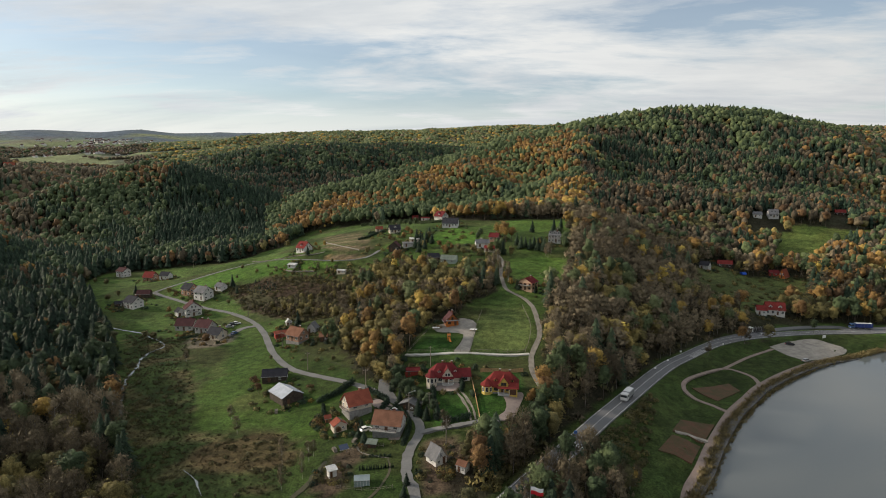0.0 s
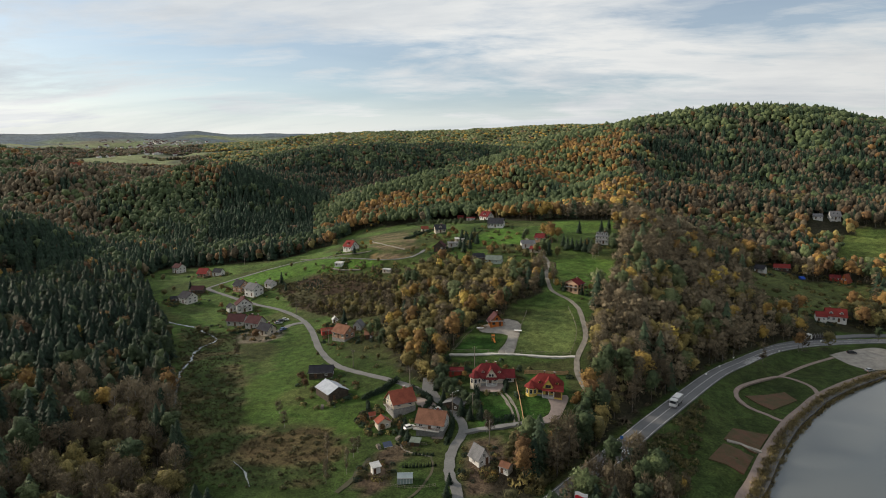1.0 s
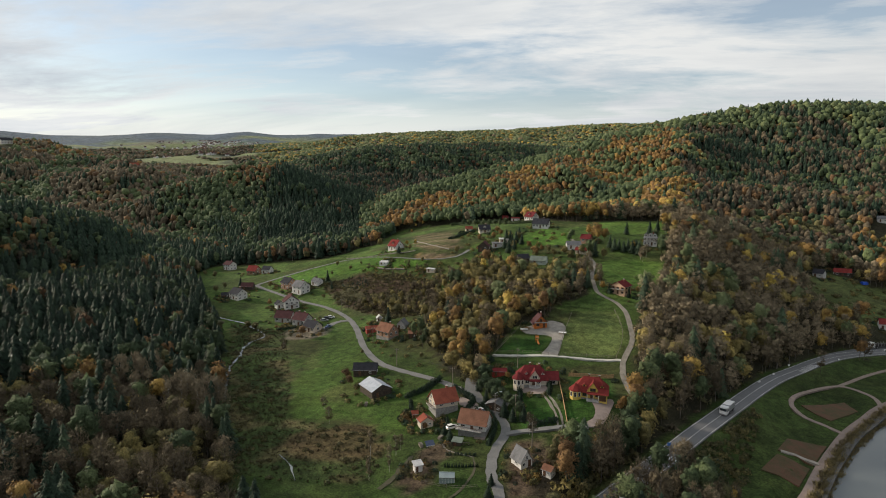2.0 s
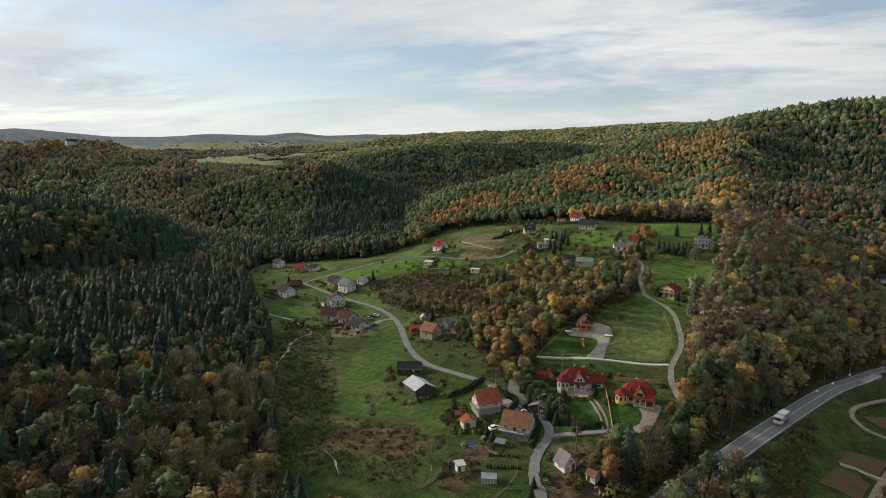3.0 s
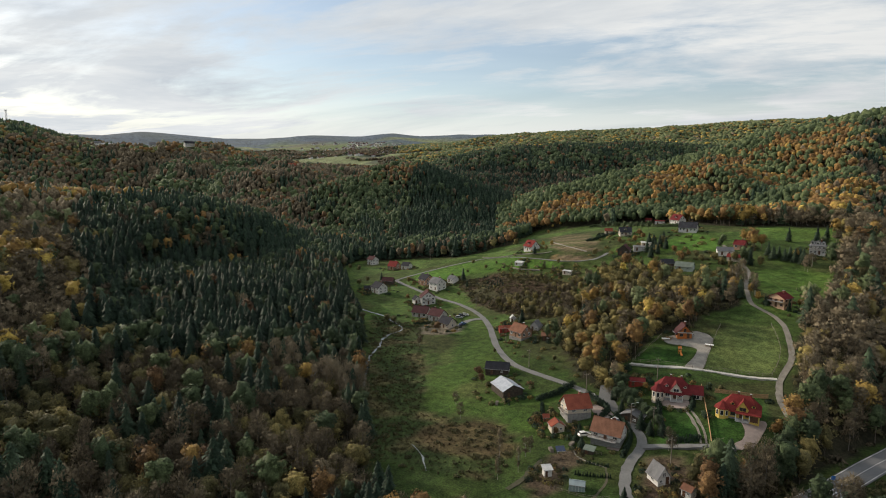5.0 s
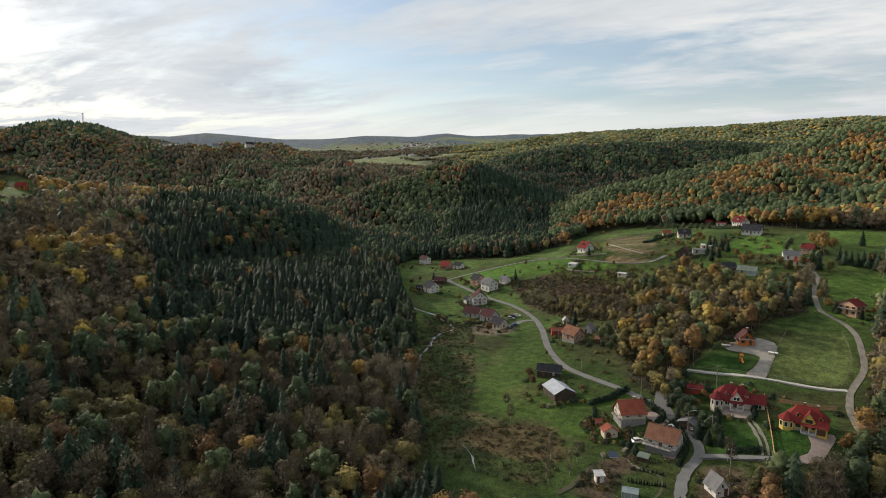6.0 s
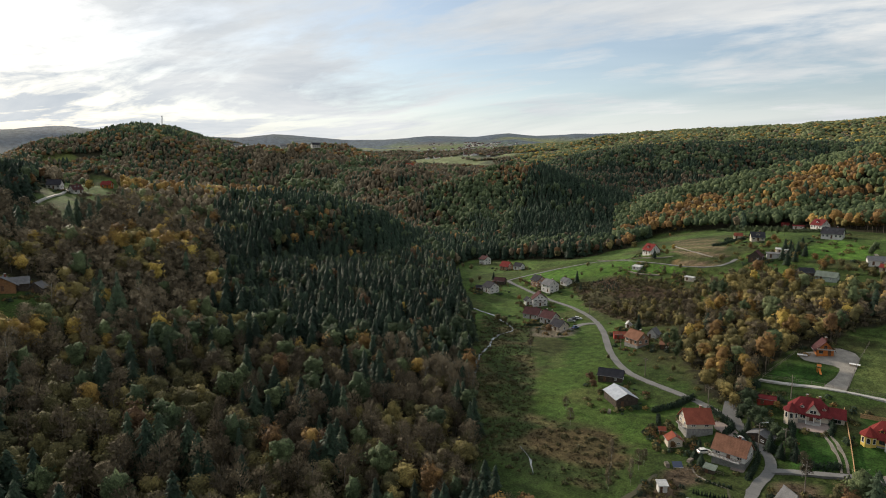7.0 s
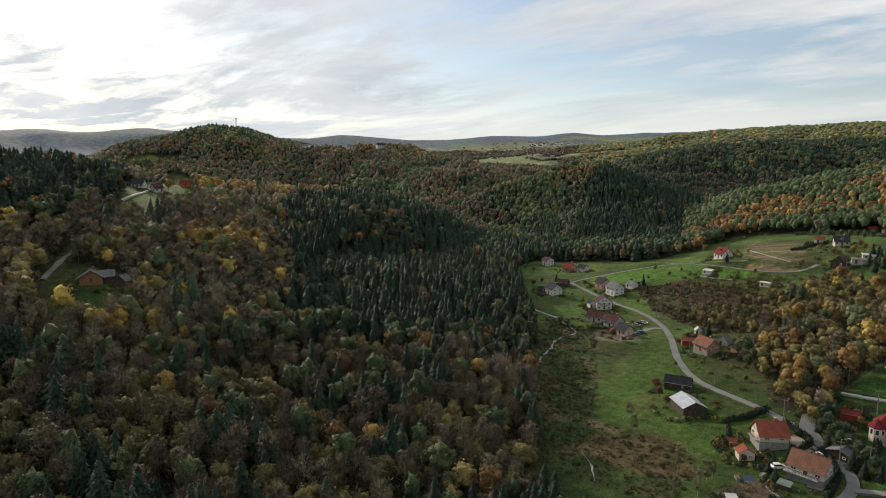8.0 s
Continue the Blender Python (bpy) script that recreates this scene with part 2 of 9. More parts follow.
# ridges: name: (reach in front, reach behind, [(bearing, distance, height) along the crest])
RIDGES = {
    "hill_shoulder": (95, 95, [(-13.4, 810, 104), (-13, 720, 94), (-12.6, 640, 78), (-12.3, 560, 63), (-12, 480, 53)]),
    "middle_nose": (70, 60, [(24.7, 735, 52), (25.1, 680, 41), (25.7, 620, 28), (26.3, 565, 17)]),
    "big_hill": (250, 130, [(17, 600, 22), (14.7, 620, 34), (12.6, 640, 47), (9.3, 680, 64), (6.6, 710, 73), (2.6, 750, 83), (-1, 765, 97), (-6, 800, 120), (-11, 850, 138), (-16, 890, 152),
                            (-21, 920, 167), (-27.6, 960, 156), (-31.6, 1010, 141), (-36, 1080, 110), (-44, 1150, 80)]),
    "village_spur": (62, 50, [(-12, 470, 54), (-14, 420, 50), (-14.5, 350, 38), (-12.5, 270, 26), (-11, 220, 16)]),
    "middle_hill": (150, 120, [(38.7, 690, 12), (36.8, 715, 32), (35, 730, 47), (32.3, 745, 59), (29.7, 760, 69), (27, 775, 77), (24.1, 780, 85), (22.8, 795, 79), (21.8, 830, 60)]),
    "left_hill": (185, 180, [(95, 450, 112), (82, 460, 100), (74, 452, 88), (66, 525, 82), (57, 535, 68), (48, 535, 62), (43, 528, 53), (41, 520, 46), (38.7, 510, 31), (36, 500, 19), (34, 480, 9)]),
    "left_ridge": (240, 300, [(56, 1220, 132), (51.8, 1180, 120), (49, 1170, 120), (46, 1150, 134), (43, 1120, 121), (40.5, 1050, 104), (36, 960, 84), (31, 1000, 77), (27, 1050, 70)]),
    "mast_hill": (260, 320, [(70, 1370, 92), (67.4, 1360, 120), (64.9, 1350, 134), (62.7, 1350, 147), (60.9, 1350, 158), (58.1, 1350, 160), (55.7, 1350, 155), (53.8, 1350, 136)]),
    "back_ridge": (280, 420, [(25, 1100, 66), (22, 1150, 80), (19.7, 1200, 98), (17.3, 1250, 116), (12.9, 1300, 128), (7.9, 1350, 132), (3.4, 1400, 136), (-4, 1450, 126), (-14, 1450, 130)]),
    "skyline_ridge": (700, 700, [(20, 2700, 190), (14.8, 2600, 222), (8.3, 2500, 227), (1.3, 2450, 230), (-4, 2400, 242), (-12, 2350, 238), (-24, 2300, 220), (-40, 2300, 200)]),
    "far_range": (1300, 800, [(14, 4100, 300), (18, 4150, 309), (20, 4200, 312), (22, 4200, 303), (23.6, 4200, 297), (26, 4200, 319), (29, 4250, 298), (31, 4250, 298), (34.3, 4250, 303), (37, 4300, 272)]),
    "blue_range": (600, 500, [(36, 4500, 250), (39, 4450, 265), (43, 4450, 275), (45, 4400, 306), (48.2, 4400, 320), (51, 4450, 292), (56, 4450, 296), (61, 4450, 334), (65, 4450, 345), (69, 4450, 318), (72, 4450, 322), (78, 4450, 290), (88, 4400, 300)]),
}
SHORE = [polar(az, d) for az, d in ((-2, 62), (-17, 115), (-25.1, 170), (-25.7, 181), (-26.5, 202), (-27.6, 228), (-29.6, 263), (-31.2, 285), (-33.5, 316), (-37.4, 360), (-44, 440), (-60, 520), (-100, 520), (-140, 300))]


def spot_field():
    p = np.array([polar(a, d) for a, d, _ in SPOTS])
    z = np.array([s[2] for s in SPOTS], float)
    n = len(p)
    k = np.hypot(p[:, None, 0] - p[None, :, 0], p[:, None, 1] - p[None, :, 1])
    m = np.zeros((n + 1, n + 1))
    m[:n, :n], m[:n, n], m[n, :n] = k - 3.0 * np.eye(n), 1, 1
    w = np.linalg.solve(m, np.append(z, 0))
    return p, w


SPOT_P, SPOT_W = spot_field()


def polyline(x, y, pts, values=None):
    """Distance of each place to a polyline, the side on which it lies, and the value along the line there."""
    best = np.full(x.shape, 1e9)
    side, val = np.zeros(x.shape), np.zeros(x.shape)
    for i in range(len(pts) - 1):
        (ax, ay), (bx, by) = pts[i], pts[i + 1]
        dx, dy = bx - ax, by - ay
        t = np.clip(((x - ax) * dx + (y - ay) * dy) / (dx * dx + dy * dy), 0, 1)
        d = np.hypot(x - ax - t * dx, y - ay - t * dy)
        near = d < best
        best = np.where(near, d, best)
        side = np.where(near, np.sign(dx * (y - ay) - dy * (x - ax)), side)
        if values is not None:
            val = np.where(near, values[i] + t * (values[i + 1] - values[i]), val)
    return best, side, val


def inside(x, y, poly):
    hit = np.zeros(x.shape, bool)
    for (ax, ay), (bx, by) in zip(poly, poly[1:] + poly[:1]):
        if ay != by:
            hit ^= ((ay > y) != (by > y)) & (x < (bx - ax) * (y - ay) / (by - ay) + ax)
    return hit


def wobble(x, y, size, seed=0.0):
    """Cheap smooth unevenness, about -1 to 1."""
    a, b = x / size + seed, y / size - seed * 0.7
    return (np.sin(a * 1.7 + 1.3 * np.sin(b * 1.1 + seed)) + np.sin(b * 1.9 + 1.1 * np.sin(a * 0.9)) + np.sin((a + b) * 1.3 + 2.0 * np.sin((a - b) * 0.6))) / 3


def smooth_step(v):
    v = np.clip(v, 0, 1)
    return v * v * (3 - 2 * v)


def ground(x, y):
    x, y = np.asarray(x, float), np.asarray(y, float)
    shape = x.shape
    x, y = x.ravel(), y.ravel()
    dist = np.hypot(x, y)
    base = np.full(x.shape, SPOT_W[-1])
    for (px, py), w in zip(SPOT_P, SPOT_W):
        base += w * np.sqrt((x - px) ** 2 + (y - py) ** 2 + 36)
    base = np.clip(base, 1.5, 56)
    far = smooth_step((dist - 560) / 300)
    base = base * (1 - far) + far * (12 + 38 * smooth_step((dist - 1000) / 800) + 62 * smooth_step((dist - 1500) / 1300))
    total, flank = np.zeros(x.shape), np.zeros(x.shape)
    for name, (front, back, crest) in RIDGES.items():
        pts = [polar(a, d) for a, d, _ in crest]
        d, side, z = polyline(x, y, pts, [c[2] for c in crest])
        px, py = pts[0]
        qx, qy = pts[1]
        own = np.sign((qx - px) * (0 - py) - (qy - py) * (0 - px))
        reach = np.where(side == own, front, back) * (0.4 + 0.6 * np.clip((z - base) / 60, 0, 1))
        wave = 1 + 0.16 * wobble(x, y, 95 if name != "village_spur" else 60, len(name))
        g = np.exp(-1.4 * (d / (reach * wave)) ** 1.7)
        top = base + (z - base) * g
        if name not in ("village_spur", "hill_shoulder", "middle_nose", "far_range", "blue_range"):
            flank = np.maximum(flank, 4 * g * (1 - g) * np.clip((z - base) / 60, 0, 1))
        total += np.maximum(top - base, 0) ** 4
    # gullies and spurs on the flanks of the hills
    out = base + total ** 0.25 + 8 * flank * smooth_step((dist - 420) / 160) * (wobble(x, y, 52, 8.3) + 0.5 * wobble(x, y, 24, 3.1))
    out += np.clip((dist - 300) / 600, 0, 1) * 3.5 * wobble(x, y, 45, 2.0) + 0.5 * wobble(x, y, 14, 5.0)
    d, side, _ = polyline(x, y, SHORE)
    lake = inside(x, y, SHORE)
    bank = np.minimum(out, -1.5 + 5.0 * smooth_step(d / 9))
    out = np.where(lake, -1.5 - np.minimum(d * 0.1, 4), np.where(d < 40, np.minimum(out, bank + np.maximum(d - 9, 0) * 0.5), out))
    return out.reshape(shape)


# ---- plan: roads, water, clearings, in metres ----
MAIN_ROAD = [(-8, 108), (12, 137), (36.3, 168.1), (51.2, 187.1), (63.1, 202.4), (82.5, 229.6), (104.3, 256.6), (128.2, 282.3), (149.0, 296.7), (170.5, 304.5), (193.5, 308.3), (215.2, 309.5), (236.2, 310.3), (420, 330), (520, 310)]
LAYBY = [(111.7, 265.4), (138.9, 293.8), (163.5, 308.3), (188.8, 315.9), (214.8, 318.3), (239.7, 315.2), (420, 337)]
VILLAGE_ROAD = [(-4, 110), (-7.3, 146.8), (-9.6, 153.7), (-10.4, 161.7), (-9.5, 169.7), (-7.3, 177.9), (-7.7, 183.8), (-10.5, 189.7), (-16.4, 198.3), (-25.6, 209.4), (-37.4, 218.8), (-49.8, 226.6), (-60.6, 234.3), (-69.6, 246.4), (-77.6, 261.7), (-84.5, 278.5), (-91.9, 294.0), (-98.5, 304.5), (-108.2, 316.0), (-121.4, 327.2), (-133.7, 334.3), (-149.8, 345.9), (-166.9, 358.0), (-181.2, 367.8)]
UPPER_LANE = [(-181.2, 367.8), (-174.4, 383.2), (-159.3, 401.5), (-143.4, 411.7), (-123.8, 412.8), (-99.5, 394.7), (-82.6, 386.3), (-66.7, 379.2), (-51.6, 375.5), (-45.2, 382.3), (-41.8, 391.8)]
BRANCH = [(-7.3, 177.9), (-4.3, 178.9), (2.8, 179.0), (11.8, 179.6), (18.0, 180.1)]
SPUR_DRIVE = [(-17.6, 200.2), (-21.2, 208.9), (-21.3, 217.0)]
YARD_LANE = [(-94.9, 299.3), (-101.7, 296.0), (-105.1, 285.3)]
FIELD_LANE = [(-15.0, 233.5), (-5.4, 230.9), (14.8, 229.5), (34.0, 227.5)]
TRACK = [(34.7, 198.0), (33.2, 210.4), (34.1, 223.4), (36.3, 231.2), (40.5, 243.7), (41.9, 257.6), (41.8, 273.8), (38.8, 285.4), (34.0, 292.0), (31.4, 299.4), (31.9, 326.4), (34.5, 340.3), (32.6, 356.5), (24.7, 394.2)]
ORANGE_DRIVE = [(-4.7, 257.0), (-2.2, 251.0), (3.9, 249.0), (8.6, 246.8), (7.2, 238.9), (4.3, 231.0), (9.9, 229.8), (12.7, 242.7), (14.7, 256.6), (11.7, 261.7), (7.1, 262.9), (8.4, 255.9), (1.5, 253.0)]
YELLOW_DRIVE = [(19.9, 194.0), (20.9, 188.8), (19.8, 183.9), (15.7, 180.3), (21.7, 180.7), (25.8, 189.3), (27.1, 196.1)]
RED_DRIVE = [(-2.2, 207.0), (6.0, 203.9), (4.7, 198.9), (-2.2, 201.0)]
RED_TRACK = [(4.7, 199.9), (8.6, 188.8), (9.7, 180.7)]
STREAM = [(-95, 130), (-93.7, 166.4), (-100.6, 174.0), (-110.4, 194.9), (-122.0, 218.2), (-126.9, 232.6), (-129.3, 245.0), (-133.7, 255.1), (-134.9, 266.9), (-132.7, 276.9), (-143.5, 286.0), (-151.5, 292.1), (-159.1, 294.8), (-169.1, 298.4)]
STREAM_ARM = [(-64.2, 148.8), (-69.5, 157.3), (-74.9, 162.6)]
PROMENADE = [(58, 128), (66.4, 153.2), (76.7, 168.4), (87.1, 184.4), (103.9, 207.4), (117.8, 222.8), (129.9, 235.5), (153.5, 254.3), (174.6, 268.2), (193.7, 277.0), (221.1, 289.1)]
PARK_LOOP = [(129.9, 235.5), (131.3, 245.1), (124.1, 255.4), (104.7, 239.1), (95.3, 227.9), (95.7, 220.1), (100.4, 213.6), (104.3, 208.3)]
PARK_PATH = [(124.1, 255.4), (141.0, 269.3), (161.3, 283.3)]
BED_PATH = [(76.8, 187.9), (86.4, 184.8)]
PARKING = [(161.5, 286.7), (174.8, 293.9), (190.5, 298.4), (197.0, 290.5), (196.6, 282.3), (172.7, 269.4), (163.9, 272.5)]
BED_A = [(82.8, 198.4), (94.3, 197.6), (84.3, 183.6), (76.0, 188.2)]
BED_B = [(74.9, 185.4), (82.4, 181.2), (75.1, 170.2), (66.5, 174.8)]
BED_C = [(99.1, 228.4), (118.0, 237.3), (118.7, 229.1), (104.2, 217.3)]
OPEN_VALLEY = [(-60, 120), (-73.4, 130.8), (-95.1, 166.8), (-121.3, 209.4), (-143.3, 252.1), (-164.1, 285.1), (-193.5, 324.7), (-246.8, 388.2), (-245.8, 443.4), (-192.7, 444.0), (-151.7, 436.4), (-129.2, 477.8), (-131.1, 566.0), (-97.8, 560.5), (-53.5, 543.4), (-34.0, 562.0), (19.6, 449.6), (90.1, 440.9), (78.9, 366.6), (65.8, 306.0), (48.7, 283.9), (40.7, 240.6), (35.0, 192.8), (30.3, 178.4), (23.7, 168.3), (12.5, 164.5), (4.2, 160.9), (2.4, 146.0), (2, 120)]
OPEN_PARK = [(55, 100), (46.1, 146.9), (46.0, 157.4), (45.0, 169.1), (44.1, 176.6), (62.9, 201.4), (82.2, 228.7), (114.3, 262.2), (141.9, 287.9), (187.8, 303.6), (232.1, 304.6), (400, 260), (200, 100)]
OPEN_FIELD = [(233.7, 421.5), (272.0, 480.3), (295.1, 494.7), (324.2, 478.5), (353.2, 476.3), (420, 520), (340.6, 458.3), (294.7, 445.3), (257.6, 418.0)]
OPEN_GARDENS = [(156.5, 379.0), (190.1, 417.8), (207.5, 397.0), (241.0, 389.5), (228.2, 360.9), (201.5, 344.4), (149.7, 325.2)]
WOOD_YELLOW = [(-44.4, 247.1), (-55.0, 292.9), (-47.1, 340.8), (-28.6, 355.9), (-7.9, 343.9), (30.7, 334.6), (31.9, 299.3), (12.4, 279.7), (1.5, 266.0), (-13.0, 247.7), (-16.3, 231.4), (-18.8, 208.1), (-31.5, 222.8)]
SCRUB_BROWN = [(-135.8, 367.7), (-109.1, 374.4), (-78.5, 365.7), (-55.0, 349.7), (-52.6, 295.4), (-69.7, 294.9), (-92.3, 313.7), (-112.9, 330.2)]
SCRUB_STREAM = [(-158.6, 290.5), (-126.4, 286.3), (-93.7, 216.6), (-83.2, 186.3), (-51.7, 182.8), (-43.0, 172.7), (-44.1, 148.6), (-83.0, 148.4), (-110.4, 194.9)]
FENCED_FIELD = [(17.8, 270.4), (37.2, 273.5), (38.6, 255.1), (36.6, 241.2), (33.3, 230.6), (10.4, 230.8)]
LAWN_ORANGE = [(-3.4, 250.0), (7.4, 245.9), (3.6, 232.0), (-14.2, 234.6), (-9.4, 246.8)]
LAWN_YELLOW = [(13.8, 213.6), (29.6, 214.0), (27.6, 199.1), (21.0, 191.9), (20.2, 183.9), (15.8, 181.3), (11.9, 182.6)]
LAWN_RED = [(-7.8, 203.8), (7.9, 195.8), (10.2, 183.7), (4.6, 178.9), (-2.5, 183.0)]
LAWN_CABIN = [(-260.5, 81.8), (-260.3, 94.8), (-244.1, 108.1), (-241.7, 103.7), (-247.5, 82.8)]
CABIN_TRACK = [(-262.6, 81.6), (-272.5, 90.1), (-283.7, 100.7), (-291.5, 108.4)]
LHOUSE_LANE = [(-350.9, 151.0), (-386.7, 178.8), (-452.4, 224.3), (-964.2, 497.5)]
LHOUSE_LAWN = [(-351.6, 154.4), (-424.7, 210.5), (-464.5, 251.1), (-387.0, 200.9), (-345.4, 160.8)]
MEADOW_BRIGHT = [(-178.7, 384.5), (-150.8, 410.2), (-108.4, 399.6), (-100.0, 396.6), (-65.8, 374.3), (-80.3, 374.5), (-110.5, 379.2), (-131.6, 376.7), (-159.4, 364.7)]
MEADOW_LOWER = [(-87.5, 287.0), (-77.6, 261.7), (-68.6, 242.5), (-57.7, 231.9), (-61.1, 218.6), (-42.5, 191.3), (-56.4, 186.7), (-81.2, 188.2), (-93.7, 216.6), (-98.6, 263.1), (-96.7, 280.8)]
MEADOW_RED = [(-56.6, 217.8), (-37.8, 208.6), (-39.6, 190.9), (-35.4, 183.6), (-41.1, 176.3), (-52.2, 184.8), (-51.8, 198.3)]
PLOT_BROWN = [(-72.4, 391.4), (-49.5, 387.8), (-46.3, 376.2), (-63.0, 378.8), (-73.0, 384.1)]
PLOT_OCHRE = [(-79.5, 391.5), (-67.5, 391.0), (-56.0, 382.5), (-54.0, 376.0), (-66.0, 379.5), (-76.0, 385.0)]
TERRACE_WOOD = [(-99, 321), (-88, 334), (-69, 342), (-54, 351), (-41, 361), (-20, 362), (-4, 345), (20, 341), (-5, 338), (-27, 352), (-46, 340), (-54, 295), (-70, 300)]
PLANTATION = [(-126, 366), (-119, 373), (-104, 366), (-100, 356), (-108, 350)]
PLOT_TILLED = [(-98.4, 495.3), (-63.2, 462.7), (-46.4, 393.3), (-68.8, 392.0), (-83.5, 409.6)]
MEADOW_TOP = [(-3.5, 409.0), (6.5, 427.0), (25.4, 405.2), (23.1, 379.3), (-5.1, 381.0), (-12.6, 388.8)]
MEADOW_EAST = [(34.1, 336.3), (40.4, 349.7), (74.1, 351.3), (68.4, 315.7), (51.0, 310.8), (35.1, 316.1)]
MEADOW_FOREST = [(44.2, 440.8), (88.3, 432.1), (84.1, 410.5), (59.6, 402.6), (43.3, 411.7)]
YARD_STONE = [(-126.4, 286.3), (-118.6, 295.1), (-100.7, 284.7), (-103.5, 273.1), (-121.0, 273.4)]
DIRT_GARDEN = [(-31.5, 171.1), (-25.0, 174.2), (-22.8, 170.5), (-29.0, 148.2), (-36.6, 148.6)]
DIRT_COTTAGE = [(-6.2, 172.9), (2.8, 174.0), (7.4, 168.8), (8.2, 150.8), (2.4, 146.0), (-3.5, 146.0), (-7.3, 158.8)]
COTTAGE_WOOD = [(8.6, 168.8), (20.8, 172.8), (32.2, 182.2), (33.7, 167.7), (30.5, 146.9), (14.2, 146.3), (8.5, 150.8)]
SCRUB_TERRACE = [(-112.1, 385.0), (-88.4, 378.8), (-49.8, 361.6), (-21.9, 357.3), (-27.5, 340.9), (-55.0, 349.7), (-107.6, 368.6)]
WEST_OPEN = [(-153.4, 38.0), (-197.8, 79.0), (-201.9, 105.9), (-166.4, 80.9), (-138.0, 50.5)]
ROADSIDE_BRUSH = [(45.4, 178.3), (62.0, 198.5), (75.5, 215.1), (77.0, 207.2), (68.3, 188.0), (60.1, 167.6), (51.8, 148.2), (43.8, 146.6), (44.5, 160.9)]
WEST_LAWN = [(-323.7, 127.8), (-360.0, 155.1), (-1010.3, 517.1), (-934.8, 520.6), (-357.9, 200.1), (-314.4, 144.4)]
CABIN_CLEARING = [(-235.9, 69.8), (-263.6, 81.9), (-268.6, 98.1), (-248.2, 111.2), (-227.2, 104.3), (-222.9, 86.3)]


# ---- mesh helpers ----
def mesh_object(name, verts, faces, mat, parent=None, label=""):
    me = bpy.data.meshes.new(name)
    me.from_pydata([tuple(v) for v in verts], [], [tuple(f) for f in faces])
    me.materials.append(mat)
    me.update()
    ob = new(name, me)
    if parent:
        ob.parent = parent
    if label:
        ob["label"] = label
    return ob


def catmull(pts, step):
    """A smooth line through a few places, at even steps."""
    p = np.array([pts[0]] + list(pts) + [pts[-1]], float)
    out = []
    for i in range(1, len(p) - 2):
        a, b, c, d = p[i - 1], p[i], p[i + 1], p[i + 2]
        n = max(2, int(np.linalg.norm(c - b) / step))
        for k in range(n):
            t = k / n
            out.append(0.5 * ((2 * b) + (c - a) * t + (2 * a - 5 * b + 4 * c - d) * t * t + (3 * b - a - 3 * c + d) * t ** 3))
    out.append(p[-2])
    return np.array(out)


def offset_line(line, off):
    t = np.gradient(line, axis=0)
    t /= np.linalg.norm(t, axis=1)[:, None] + 1e-9
    return line + np.stack([t[:, 1], -t[:, 0]], 1) * np.asarray(off).reshape(-1, 1)


# ---- ground sheet: fine over the valley, coarser towards the horizon ----
def axis(fine_lo, fine_hi, step, lo, hi, grow):
    mid = list(np.arange(fine_lo, fine_hi + step, step))
    up, down, s = [mid[-1]], [mid[0]], step
    while up[-1] < hi:
        s *= grow
        up.append(up[-1] + s)
    s = step
    while down[-1] > lo:
        s *= grow
        down.append(down[-1] - s)
    return np.array(down[:0:-1] + mid + up[1:])


GX = axis(-300, 330, 3.4, -4950, 4000, 1.06)
GY = axis(60, 470, 3.4, -3000, 4950, 1.055)
MX, MY = np.meshgrid(GX, GY)
GZ = ground(MX, MY)


def grade(line, flat, blend):
    """Cuts and fills the ground so that a road lies level across its width."""
    c = catmull(line, 4.0)
    z = ground(c[:, 0], c[:, 1])
    z = np.convolve(np.pad(z, 4, mode="edge"), np.ones(9) / 9, "valid")
    lo, hi = c.min(0) - blend - 5, c.max(0) + blend + 5
    i0, i1 = np.searchsorted(GX, (lo[0], hi[0]))
    j0, j1 = np.searchsorted(GY, (lo[1], hi[1]))
    x, y = MX[j0:j1, i0:i1], MY[j0:j1, i0:i1]
    d, _, h = polyline(x, y, [tuple(p) for p in c], list(z))
    k = 1 - smooth_step((d - flat) / (blend - flat))
    GZ[j0:j1, i0:i1] = GZ[j0:j1, i0:i1] * (1 - k) + h * k


for bed, flat, blend in ((LAYBY, 4.0, 9.0), (MAIN_ROAD, 6.5, 14.0), (VILLAGE_ROAD, 3.2, 6.5), (PROMENADE, 3.0, 6.0), (UPPER_LANE, 2.5, 5.0), (TRACK, 3.0, 6.0)):
    grade(bed, flat, blend)


def on_ground(x, y):
    """Height of the ground sheet itself."""
    x, y = np.asarray(x, float), np.asarray(y, float)
    i = np.clip(np.searchsorted(GX, x) - 1, 0, len(GX) - 2)
    j = np.clip(np.searchsorted(GY, y) - 1, 0, len(GY) - 2)
    u, v = (x - GX[i]) / (GX[i + 1] - GX[i]), (y - GY[j]) / (GY[j + 1] - GY[j])
    return GZ[j, i] * (1 - u) * (1 - v) + GZ[j, i + 1] * u * (1 - v) + GZ[j + 1, i] * (1 - u) * v + GZ[j + 1, i + 1] * u * v


ROAD_BEDS = [(MAIN_ROAD, 4.5), (LAYBY, 3.0), (VILLAGE_ROAD, 2.2), (UPPER_LANE, 1.8), (BRANCH, 2.0), (FIELD_LANE, 1.8), (TRACK, 2.2)]


def near_road(x, y, extra):
    hit = np.zeros(np.shape(x), bool)
    for line, half in ROAD_BEDS:
        hit |= polyline(x, y, line)[0] < half + extra
    return hit


